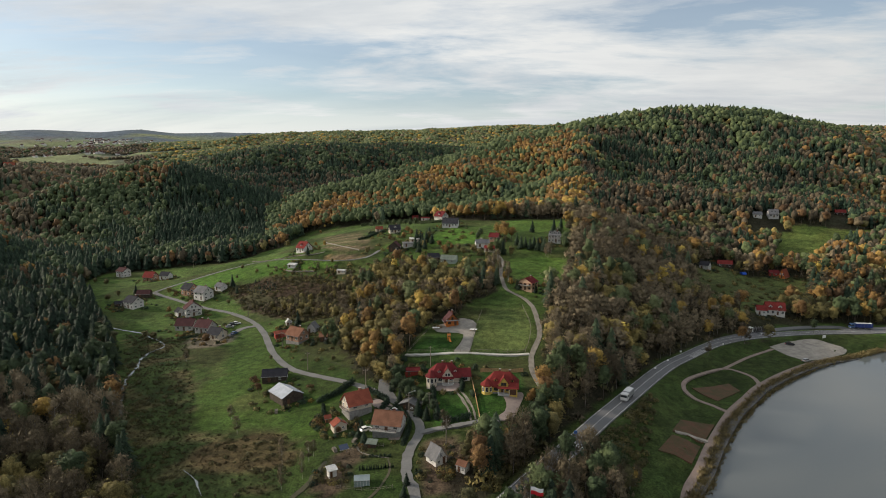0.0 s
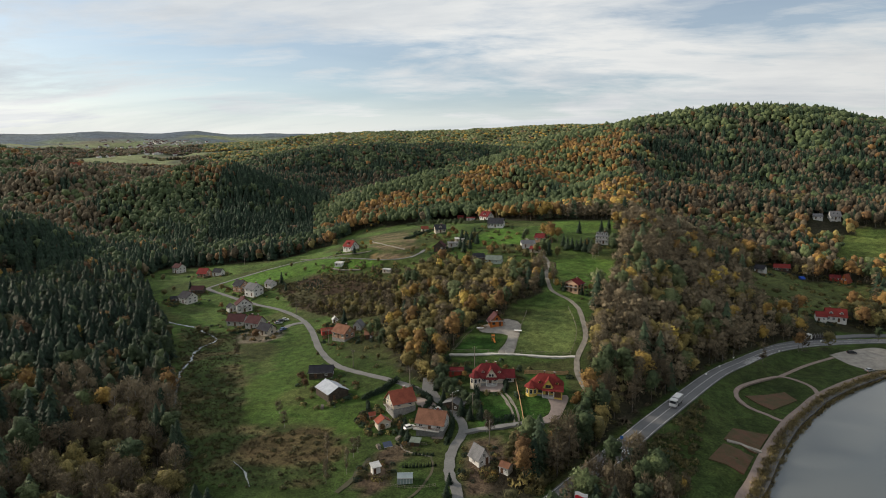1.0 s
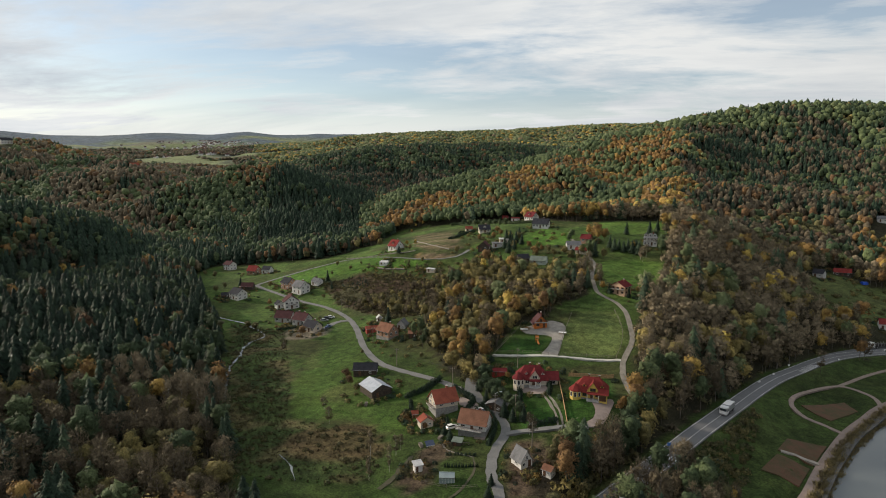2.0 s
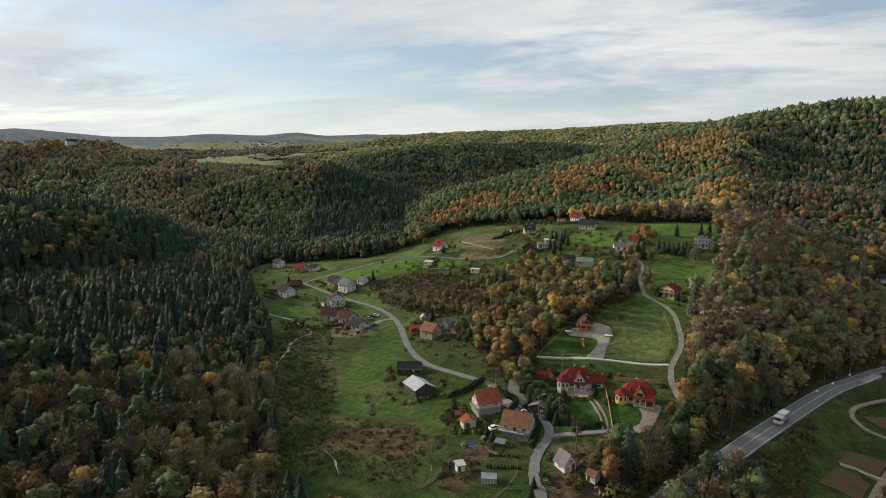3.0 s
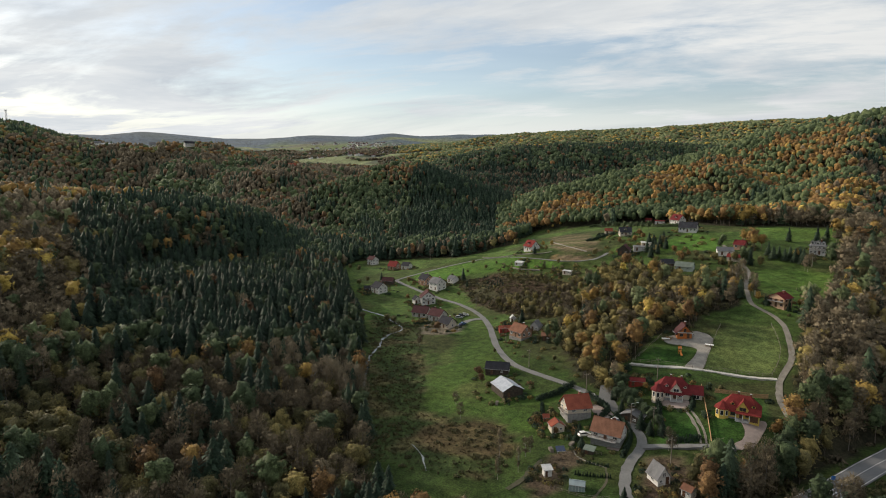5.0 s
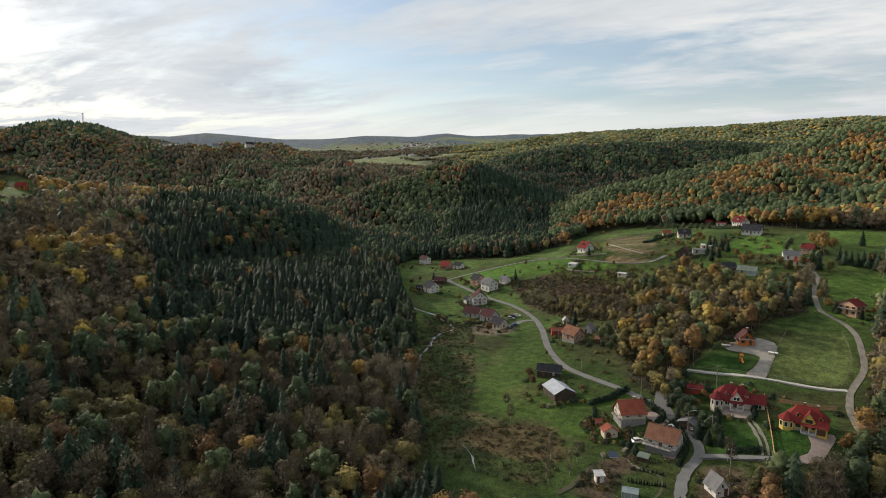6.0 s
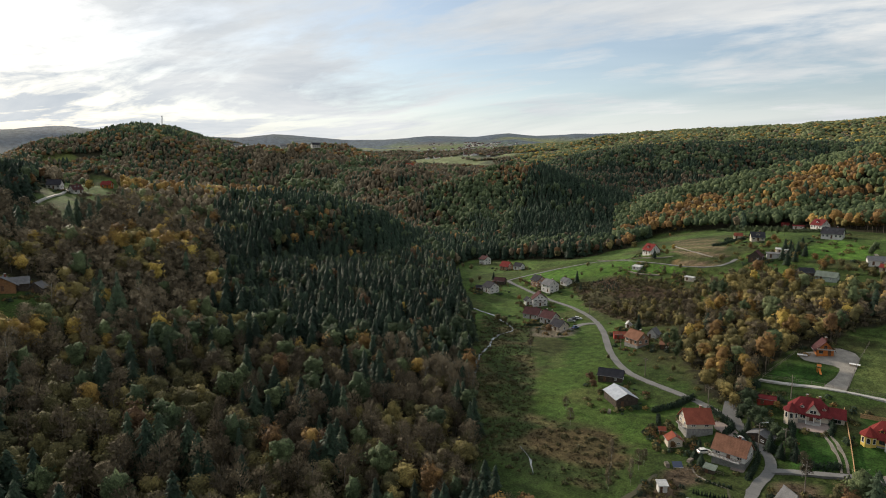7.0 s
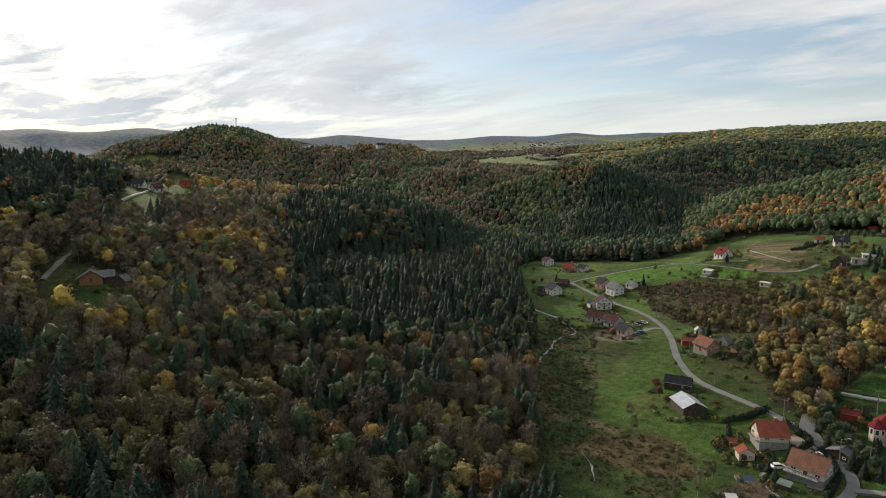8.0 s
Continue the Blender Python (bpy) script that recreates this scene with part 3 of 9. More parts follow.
FAR_FIELDS = [(polar(a, d), rx, ry, ang) for a, d, rx, ry, ang in (
    (31.5, 1500, 130, 60, 0), (29.5, 2300, 300, 80, 0.2), (33, 2200, 260, 90, -0.2), (27, 2900, 380, 90, 0.1), (31, 3300, 420, 110, 0), (36, 3200, 380, 90, 0.3), (24, 3600, 300, 80, 0.2),
    (48.5, 1165, 110, 40, 0.7), (64.5, 1230, 60, 18, 1.0), (73, 1700, 260, 90, 0.2))]


def in_far_field(x, y):
    hit = np.zeros(np.shape(x), bool)
    for (cx, cy), rx, ry, ang in FAR_FIELDS:
        u = (x - cx) * math.cos(ang) + (y - cy) * math.sin(ang)
        v = -(x - cx) * math.sin(ang) + (y - cy) * math.cos(ang)
        hit |= (u / rx) ** 2 + (v / ry) ** 2 < 1 + 0.35 * wobble(x, y, 60, 3)
    return hit


OPEN = [OPEN_VALLEY, OPEN_PARK, OPEN_FIELD, OPEN_GARDENS, LAWN_CABIN, LHOUSE_LAWN, WEST_LAWN, CABIN_CLEARING]
WOODS = [WOOD_YELLOW]


def wooded(x, y):
    """Where closed woodland stands."""
    f = np.ones(np.shape(x), bool)
    jx, jy = x + 3 * wobble(x, y, 9, 1), y + 3 * wobble(x, y, 8, 4)
    for p in OPEN:
        f &= ~inside(jx, jy, p)
    for p in WOODS:
        f |= inside(jx, jy, p)
    f &= ~near_road(x, y, 1.5) & ~in_far_field(x, y)
    f &= ~inside(x, y, SHORE) & (polyline(x, y, SHORE)[0] > 12)
    f &= polyline(x, y, CABIN_TRACK)[0] > 3
    f &= polyline(x, y, LHOUSE_LANE)[0] > 3
    return f


def land_cover():
    x, y = MX.ravel(), MY.ravel()
    dist = np.hypot(x, y)
    col = np.empty((len(x), 3))
    col[:] = (0.038, 0.062, 0.015)

    def put(mask, c, strength=1.0):
        s = (mask.astype(float) * strength)[:, None]
        col[:] = col * (1 - s) + np.array(c) * s

    put(dist > 290, (0.058, 0.094, 0.022), 0.9)
    put((dist < 240) & (wobble(x, y, 26, 3.7) > -0.1), (0.029, 0.046, 0.012), 0.8)
    w = wobble(x, y, 30, 7)
    put(w > 0.25, (0.036, 0.045, 0.014), 0.6)
    put(wobble(x, y, 17, 11) > 0.38, (0.049, 0.046, 0.020), 0.55)
    put(wobble(x, y, 9, 13) > 0.5, (0.020, 0.039, 0.008), 0.6)
    put(inside(x, y, SCRUB_STREAM), (0.044, 0.062, 0.020), 0.8)
    put(inside(x, y, SCRUB_STREAM) & (wobble(x, y, 11, 3) > 0.1), (0.032, 0.048, 0.015), 0.85)
    put(inside(x, y, SCRUB_STREAM) & (wobble(x, y, 7, 8) > 0.3), (0.10, 0.080, 0.040), 0.7)
    reed = ((x - -59.9) / 17) ** 2 + ((y - 171.8) / 12) ** 2 < 1 + 0.5 * wobble(x, y, 6, 2)
    put(reed & inside(x, y, SCRUB_STREAM), (0.072, 0.052, 0.026), 0.85)
    put(inside(x, y, SCRUB_BROWN), (0.056, 0.048, 0.026), 0.9)
    put(inside(x, y, SCRUB_BROWN) & (wobble(x, y, 10, 2) > 0.0), (0.064, 0.042, 0.028), 0.8)
    for p in (LAWN_ORANGE, LAWN_YELLOW, LAWN_RED):
        put(inside(x, y, p), (0.024, 0.060, 0.011), 0.9)
    put(inside(x, y, FENCED_FIELD), (0.084, 0.110, 0.034), 0.9)
    put(inside(x, y, OPEN_PARK), (0.029, 0.044, 0.012), 0.9)
    put(inside(x, y, OPEN_GARDENS), (0.062, 0.072, 0.026), 0.8)
    put(inside(x, y, OPEN_FIELD), (0.090, 0.118, 0.030), 0.9)
    for p in (MEADOW_BRIGHT, MEADOW_TOP):
        put(inside(x, y, p), (0.066, 0.135, 0.020), 0.85)
    for p in (MEADOW_LOWER, MEADOW_RED, MEADOW_EAST, MEADOW_FOREST):
        put(inside(x, y, p), (0.074, 0.128, 0.025), 0.85)
    put(inside(x, y, MEADOW_LOWER), (0.042, 0.070, 0.015), 0.8)
    put(inside(x, y, MEADOW_RED), (0.034, 0.062, 0.012), 0.85)
    put(inside(x, y, MEADOW_LOWER) & (wobble(x, y, 12, 6) > 0.3), (0.064, 0.078, 0.024), 0.8)
    put(inside(x, y, PLOT_OCHRE), (0.19, 0.125, 0.062), 0.9)
    plots = inside(x, y, PLOT_BROWN) | inside(x, y, PLOT_TILLED)
    put(plots, (0.095, 0.075, 0.042), 0.85)
    row = np.mod((x * 0.45 + y * 0.89) / 15.0 + 0.1 * wobble(x, y, 20, 1), 1)
    put(plots & (row < 0.42), (0.055, 0.062, 0.022), 0.85)
    put(plots & (row > 0.80), (0.17, 0.125, 0.08), 0.8)
    put(inside(x, y, YARD_STONE), (0.17, 0.14, 0.11), 0.85)
    put(inside(x, y, DIRT_GARDEN) | inside(x, y, DIRT_COTTAGE), (0.078, 0.056, 0.038), 0.95)
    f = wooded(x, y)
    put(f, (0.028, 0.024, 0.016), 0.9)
    # far ground turns paler and bluer in steps: haze painted into the cover
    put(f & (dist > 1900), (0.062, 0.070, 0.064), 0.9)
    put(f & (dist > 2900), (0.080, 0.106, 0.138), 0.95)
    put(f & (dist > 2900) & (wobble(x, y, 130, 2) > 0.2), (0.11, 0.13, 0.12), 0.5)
    put(in_far_field(x, y), (0.13, 0.15, 0.045), 0.9)
    # the farther fields are repainted paler, with haze put into their colour
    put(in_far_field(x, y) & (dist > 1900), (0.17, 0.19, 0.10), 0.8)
    # strips of field, copse and village land on the far slopes, haze mixed into their colours
    u, v = x * 0.94 + y * 0.34, y * 0.94 - x * 0.34
    strip = wobble(u * 0.45, v * 1.6, 75, 4.4) + 0.6 * wobble(u * 0.8, v * 2.2, 40, 9.1)
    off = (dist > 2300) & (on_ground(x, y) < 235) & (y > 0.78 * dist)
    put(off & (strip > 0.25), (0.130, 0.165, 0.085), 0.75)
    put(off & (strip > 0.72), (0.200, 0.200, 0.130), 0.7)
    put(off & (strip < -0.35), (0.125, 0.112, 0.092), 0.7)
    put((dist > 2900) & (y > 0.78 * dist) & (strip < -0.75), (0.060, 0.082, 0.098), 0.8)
    d = polyline(x, y, SHORE)[0]
    put(inside(x, y, SHORE) | (d < 4), (0.12, 0.10, 0.05), 0.9)
    return col


def build_ground():
    ny, nx = MX.shape
    me = bpy.data.meshes.new("ground")
    me.vertices.add(nx * ny)
    me.vertices.foreach_set("co", np.stack([MX, MY, GZ], -1).ravel())
    idx = np.arange(nx * ny).reshape(ny, nx)
    q = np.stack([idx[:-1, :-1], idx[:-1, 1:], idx[1:, 1:], idx[1:, :-1]], -1).reshape(-1, 4)
    me.loops.add(q.size)
    me.loops.foreach_set("vertex_index", q.ravel())
    me.polygons.add(len(q))
    me.polygons.foreach_set("loop_start", np.arange(len(q)) * 4)
    me.update(calc_edges=True)
    me.polygons.foreach_set("use_smooth", np.ones(len(q), bool))
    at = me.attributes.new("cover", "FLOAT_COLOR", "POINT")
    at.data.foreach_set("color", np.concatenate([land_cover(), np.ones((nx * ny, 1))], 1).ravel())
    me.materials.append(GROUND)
    tagged(new("ground", me), "rolling meadows and wooded hills of a valley", "ground", kind="structure")


build_ground()


def ribbon(name, pts, half, mat, lift, label, category="road", step=2.0, offset=0.0, across=4, rough_edge=0.0, kind="structure"):
    """A strip laid on the ground along a line, with a turned-down edge."""
    line = catmull(pts, step)
    offs = [-half, *np.linspace(-half, half, across), half]
    rng = np.random.default_rng(len(pts))
    verts, faces = [], []
    jit = rng.normal(0, rough_edge, (len(line), 2)) if rough_edge else np.zeros((len(line), 2))
    cols = []
    for k, o in enumerate(offs):
        edge = (jit[:, 0] if o < 0 else jit[:, 1]) if abs(o) == half else 0
        cols.append(offset_line(line, offset + o + edge))
    xy = np.stack(cols, 1)
    z = on_ground(xy[..., 0], xy[..., 1])
    mid = z[:, 1:-1].max(1) if half < 6 else z[:, 1:-1].mean(1)
    mid = np.convolve(np.pad(mid, 2, mode="edge"), np.ones(5) / 5, "valid")
    z = np.maximum(z, mid[:, None]) if half < 6 else z
    z[:, 1:-1] += lift
    z[:, (0, -1)] -= 0.5
    verts = np.concatenate([xy, z[..., None]], -1).reshape(-1, 3)
    m = len(offs)
    faces = [(i * m + k, i * m + k + 1, (i + 1) * m + k + 1, (i + 1) * m + k) for i in range(len(line) - 1) for k in range(m - 1)]
    ob = mesh_object(name, verts, faces, mat)
    return tagged(ob, label, category, kind=kind)


def patch(name, poly, mat, lift, label, category, step=1.6, smooth=True):
    """A flat area laid on the ground inside a closed outline."""
    bm = bmesh.new()
    ring = catmull(list(poly) + [poly[0]], 2.0)[:-1] if smooth else poly
    bm.faces.new([bm.verts.new((x, y, 0)) for x, y in ring])
    bmesh.ops.triangulate(bm, faces=bm.faces[:])
    for _ in range(3):
        long = [e for e in bm.edges if e.calc_length() > step * 2]
        if long:
            bmesh.ops.subdivide_edges(bm, edges=long, cuts=1)
            bmesh.ops.triangulate(bm, faces=bm.faces[:])
    for v in bm.verts:
        v.co.z = float(on_ground(v.co.x, v.co.y)) + lift
    ext = bmesh.ops.extrude_edge_only(bm, edges=[e for e in bm.edges if e.is_boundary])
    for v in ext["geom"]:
        if isinstance(v, bmesh.types.BMVert):
            v.co.z -= 0.6
    bmesh.ops.recalc_face_normals(bm, faces=bm.faces[:])
    me = bpy.data.meshes.new(name)
    bm.to_mesh(me)
    bm.free()
    me.materials.append(mat)
    return tagged(new(name, me), label, category, kind="structure")


ribbon("road", MAIN_ROAD, 3.6, ASPHALT, 0.22, "grey asphalt main road curving along the lake")
ribbon("road", LAYBY, 2.3, ASPHALT, 0.20, "grey asphalt lay-by beside the main road")
ribbon("road", VILLAGE_ROAD, 1.5, LANE_ASPHALT, 0.18, "narrow winding asphalt village road", rough_edge=0.12)
ribbon("road", UPPER_LANE, 1.05, LANE_ASPHALT, 0.16, "narrow pale lane climbing through the meadow", rough_edge=0.12)
ribbon("road", BRANCH, 1.2, LANE_ASPHALT, 0.24, "short asphalt side road", rough_edge=0.1)
ribbon("road", SPUR_DRIVE, 2.2, LANE_ASPHALT, 0.13, "short wide asphalt turnout", rough_edge=0.2)
ribbon("road", YARD_LANE, 1.5, LANE_ASPHALT, 0.12, "asphalt yard lane with parked cars", rough_edge=0.1)
ribbon("track", FIELD_LANE, 0.9, PALE_GRAVEL, 0.16, "straight pale gravel lane between lawns", "track", rough_edge=0.15)
ribbon("track", TRACK, 1.05, TRACK_GRAVEL, 0.12, "worn gravel track winding uphill", "track", rough_edge=0.08)
ribbon("track", CABIN_TRACK, 1.0, TRACK_GRAVEL, 0.15, "grey forest track beside the log cabin", "track", rough_edge=0.25)
ribbon("track", LHOUSE_LANE[:3], 1.0, PALE_GRAVEL, 0.3, "pale lane up to hillside houses", "track")
for rut in (-0.75, 0.75):
    ribbon("track", RED_TRACK, 0.32, TRACK_GRAVEL, 0.1, "worn wheel rut across the lawn", "track", rough_edge=0.1, offset=rut)
patch("pavement", ORANGE_DRIVE, GRAVEL, 0.14, "grey gravel yard round the timber cabin", "yard")
patch("pavement", YELLOW_DRIVE, PAVERS, 0.17, "paved drive in front of the yellow house", "drive")
patch("pavement", RED_DRIVE, PAVERS, 0.15, "paved forecourt of the cream house", "drive")
patch("pavement", PARKING, GRAVEL, 0.18, "pale gravel car park by the lake", "car park")
ribbon("path", PROMENADE, 1.3, RED_PAVERS, 0.16, "paved promenade along the lake shore", "path")
ribbon("path", PARK_LOOP, 0.85, RED_PAVERS, 0.13, "paved park path loop", "path")
ribbon("path", PARK_PATH, 0.85, RED_PAVERS, 0.14, "paved park path to the car park", "path")
ribbon("path", BED_PATH, 0.8, GRAVEL, 0.3, "pale slab path between clay courts", "path")
patch("court", BED_A, CLAY, 0.28, "bare reddish clay court in the grass", "court", smooth=False)
patch("court", BED_B, CLAY, 0.28, "bare reddish clay court with weeds", "court", smooth=False)
patch("court", BED_C, CLAY, 0.26, "overgrown clay court inside the path loop", "court", smooth=False)
ribbon("stream", STREAM[1:], 0.42, BROOK, 0.12, "shallow brook with pale stones", "water", rough_edge=0.4)
ribbon("stream", STREAM_ARM, 0.13, BROOK, 0.08, "narrow side arm of the brook", "water", rough_edge=0.12)


def build_lake():
    ring = [p for p in SHORE]
    bm = bmesh.new()
    bm.faces.new([bm.verts.new((x, y, 0.0)) for x, y in ring])
    bmesh.ops.recalc_face_normals(bm, faces=bm.faces[:])
    me = bpy.data.meshes.new("lake")
    bm.to_mesh(me)
    bm.free()
    if me.polygons[0].normal.z < 0:
        me.flip_normals()
    me.materials.append(LAKE)
    tagged(new("lake", me), "still grey lake reflecting the cloudy sky", "water", kind="structure")
    ribbon("embankment", PROMENADE, 1.5, STONE_BANK, 0.1, "dark stone-lined lake embankment", "embankment", offset=3.0)


build_lake()


# ---- building materials ----
def tiles(name, colour, pitch=0.33, rough=0.9):
    """Roof tiles: rows and columns as fine relief, weathering in the tone."""
    m = material(name, colour, rough, vary=0.22, size=2.2, per_object=0.06, spec=0.08)
    nt = m.node_tree
    N, L = nt.nodes.new, nt.links.new
    co = N("ShaderNodeTexCoord")
    w = N("ShaderNodeTexWave")
    w.wave_type, w.bands_direction = "BANDS", "Z"
    w.inputs["Scale"].default_value = 0.314 / pitch * 1.6
    w.inputs["Distortion"].default_value = 0.3
    L(co.outputs["Object"], w.inputs["Vector"])
    bp = N("ShaderNodeBump")
    bp.inputs["Strength"].default_value, bp.inputs["Distance"].default_value = 0.5, 0.06
    L(w.outputs["Fac"], bp.inputs["Height"])
    L(bp.outputs[0], nt.nodes["Principled BSDF"].inputs["Normal"])
    return m


ROOF = {"red": tiles("bright_red_tiles", (0.175, 0.031, 0.028)), "dark_red": tiles("dark_red_tiles", (0.135, 0.024, 0.026)), "orange": tiles("orange_tiles", (0.25, 0.075, 0.048)),
        "brown": tiles("weathered_brown_tiles", (0.19, 0.095, 0.062)), "maroon": tiles("maroon_tiles", (0.075, 0.035, 0.036)), "grey": tiles("grey_tiles", (0.16, 0.16, 0.165)),
        "dark": tiles("dark_slate_tiles", (0.04, 0.04, 0.047)), "green": tiles("mossy_sheet", (0.16, 0.19, 0.16)), "pale": tiles("pale_sheet", (0.5, 0.5, 0.49)),
        "metal": material("galvanised_sheet", (0.34, 0.37, 0.42), 0.6, 0.1, vary=0.15, size=1.5)}
WALL = {"white": material("white_render", (0.60, 0.585, 0.555), 0.9, vary=0.07, size=3), "cream": material("cream_render", (0.52, 0.46, 0.37), 0.9, vary=0.07, size=3),
        "yellow": material("yellow_render", (0.56, 0.41, 0.10), 0.9, vary=0.07, size=3), "pink": material("apricot_render", (0.50, 0.33, 0.22), 0.9, vary=0.08, size=3),
        "grey": material("grey_render", (0.42, 0.41, 0.39), 0.9, vary=0.1, size=3), "brick": material("pale_brick", (0.36, 0.22, 0.15), 0.9, vary=0.2, size=0.8),
        "timber": material("orange_timber", (0.50, 0.16, 0.035), 0.7, vary=0.25, size=0.8), "dark": material("old_dark_boards", (0.07, 0.055, 0.042), 0.9, vary=0.35, size=0.8),
        "log": material("honey_logs", (0.25, 0.13, 0.06), 0.8, vary=0.25, size=0.6), "red": material("red_boards", (0.30, 0.045, 0.032), 0.8, vary=0.2, size=1),
        "mint": material("faded_mint_boards", (0.40, 0.46, 0.41), 0.85, vary=0.15, size=1), "stone": material("stone_plinth", (0.24, 0.235, 0.225), 0.9, vary=0.25, size=0.7)}
GLASS = material("window_glass", (0.025, 0.03, 0.035), 0.06, vary=0.1, spec=0.8)
FRAME = material("white_window_frame", (0.75, 0.74, 0.72), 0.6, vary=0.06)
BROWN_FRAME = material("brown_joinery", (0.11, 0.055, 0.03), 0.6, vary=0.15)
GUTTER = material("grey_gutter", (0.20, 0.20, 0.20), 0.5, vary=0.1)
BRICK_STACK = material("chimney_brick", (0.20, 0.075, 0.055), 0.9, vary=0.25, size=0.5)
CONCRETE = material("concrete", (0.40, 0.39, 0.37), 0.9, vary=0.18, size=1.2)
STEEL = material("galvanised_steel", (0.42, 0.43, 0.44), 0.45, 0.7, vary=0.1)
OLD_WOOD = material("weathered_wood", (0.22, 0.19, 0.155), 0.9, vary=0.3, size=0.5)
NEW_WOOD = material("planed_fence_wood", (0.40, 0.25, 0.13), 0.8, vary=0.2, size=0.5)


# ---- parts of buildings ----
def part(name, bm, mat, parent, label=""):
    bmesh.ops.recalc_face_normals(bm, faces=bm.faces[:])
    me = bpy.data.meshes.new(name)
    bm.to_mesh(me)
    bm.free()
    me.materials.append(mat)
    ob = new(name, me)
    ob.parent = parent
    if label:
        ob["label"] = label
    return ob


def add_box(bm, x0, x1, y0, y1, z0, z1):
    v = [bm.verts.new(p) for p in ((x0, y0, z0), (x1, y0, z0), (x1, y1, z0), (x0, y1, z0), (x0, y0, z1), (x1, y0, z1), (x1, y1, z1), (x0, y1, z1))]
    for f in ((0, 3, 2, 1), (4, 5, 6, 7), (0, 1, 5, 4), (1, 2, 6, 5), (2, 3, 7, 6), (3, 0, 4, 7)):
        bm.faces.new([v[i] for i in f])


def box(*span):
    bm = bmesh.new()
    add_box(bm, *span)
    return bm


def prism(bm, profile, a, b, along="x"):
    """Extrudes a closed profile (u, z) from a to b."""
    def at(u, z, s):
        return (s, u, z) if along == "x" else (u, s, z)
    p = [bm.verts.new(at(u, z, a)) for u, z in profile]
    q = [bm.verts.new(at(u, z, b)) for u, z in profile]
    bm.faces.new(p)
    bm.faces.new(q[::-1])
    for i in range(len(p)):
        j = (i + 1) % len(p)
        bm.faces.new((p[i], q[i], q[j], p[j]))


BUILDINGS = []


def thing(name, x, y, yaw, label, category, group="", z=None, sink=0.0):
    ob = new(name)
    h = float(on_ground(x, y)) if z is None else z
    ob.matrix_world = pose(x, y, h - sink, 0, 0, yaw)
    return tagged(ob, label, category, group)


def side_place(side, w, d, u):
    """Place and turn of something on a wall: u runs along it."""
    return {"f": (u, -d / 2, 0), "b": (-u, d / 2, 180), "l": (-w / 2, -u, -90), "r": (w / 2, u, 90)}[side]


def add_window(root, side, w, d, u, z, ww, wh, frame_mat=None, cx=0.0, cy=0.0):
    x, y, turn = side_place(side, w, d, u)
    bm = bmesh.new()
    t, o = 0.09, 0.07
    for x0, x1, z0, z1 in ((-ww / 2, ww / 2, 0, t), (-ww / 2, ww / 2, wh - t, wh), (-ww / 2, -ww / 2 + t, t, wh - t), (ww / 2 - t, ww / 2, t, wh - t), (-0.035, 0.035, t, wh - t)):
        add_box(bm, x0, x1, -o, 0.05, z0, z1)
    win = part("window", bm, frame_mat or FRAME, root)
    win.matrix_local = pose(x + cx, y + cy, z, 0, 0, turn)
    part("pane", box(-ww / 2 + t, ww / 2 - t, -0.025, 0.03, t, wh - t), GLASS, win)
    part("sill", box(-ww / 2 - 0.08, ww / 2 + 0.08, -0.16, 0, -0.07, -0.01), GUTTER, win)
    return win


def add_door(root, side, w, d, u, z, ww=1.0, wh=2.05, mat=None):
    x, y, turn = side_place(side, w, d, u)
    door = part("door", box(-ww / 2, ww / 2, -0.06, 0.03, 0, wh), mat or BROWN_FRAME, root)
    door.matrix_local = pose(x, y, z, 0, 0, turn)
    part("handle", box(ww / 2 - 0.18, ww / 2 - 0.06, -0.11, -0.06, 0.98, 1.04), STEEL, door)
    return door


def gable_roof(root, w, d, he, rise, mat, over=0.55, thick=0.2, z0=0.0, cx=0.0, cy=0.0, along="x", name="roof"):
    """Two slopes with their eaves, ridge along x (or y)."""
    half = (d if along == "x" else w) / 2
    length = (w if along == "x" else d) / 2 + over * 0.8
    s = rise / half
    e = half + over
    bm = bmesh.new()
    ze = he - over * s
    top = he + rise
    prism(bm, [(-e, ze), (0, top), (0, top + thick), (-e, ze + thick * 0.9)], -length, length, along)
    prism(bm, [(0.004, top), (e, ze), (e, ze + thick * 0.9), (0.004, top + thick)], -length, length, along)
    for v in bm.verts:
        v.co += Vector((cx, cy, z0 + 0.015))
    roof = part(name, bm, mat, root)
    bm = bmesh.new()
    prism(bm, [(-0.14, top + thick - 0.06), (0.14, top + thick - 0.06), (0.07, top + thick + 0.09), (-0.07, top + thick + 0.09)], -length, length, along)
    for v in bm.verts:
        v.co += Vector((cx, cy, z0 + 0.015))
    part("ridge_cap", bm, mat, roof)
    for sgn in (-1, 1):
        bm = bmesh.new()
        u = sgn * (e + 0.06)
        prism(bm, [(u - 0.07, ze + 0.02), (u + 0.07, ze + 0.02), (u + 0.07, ze + 0.13), (u - 0.07, ze + 0.13)], -length, length, along)
        for v in bm.verts:
            v.co += Vector((cx, cy, z0))
        part("gutter", bm, GUTTER, roof)
    return roof


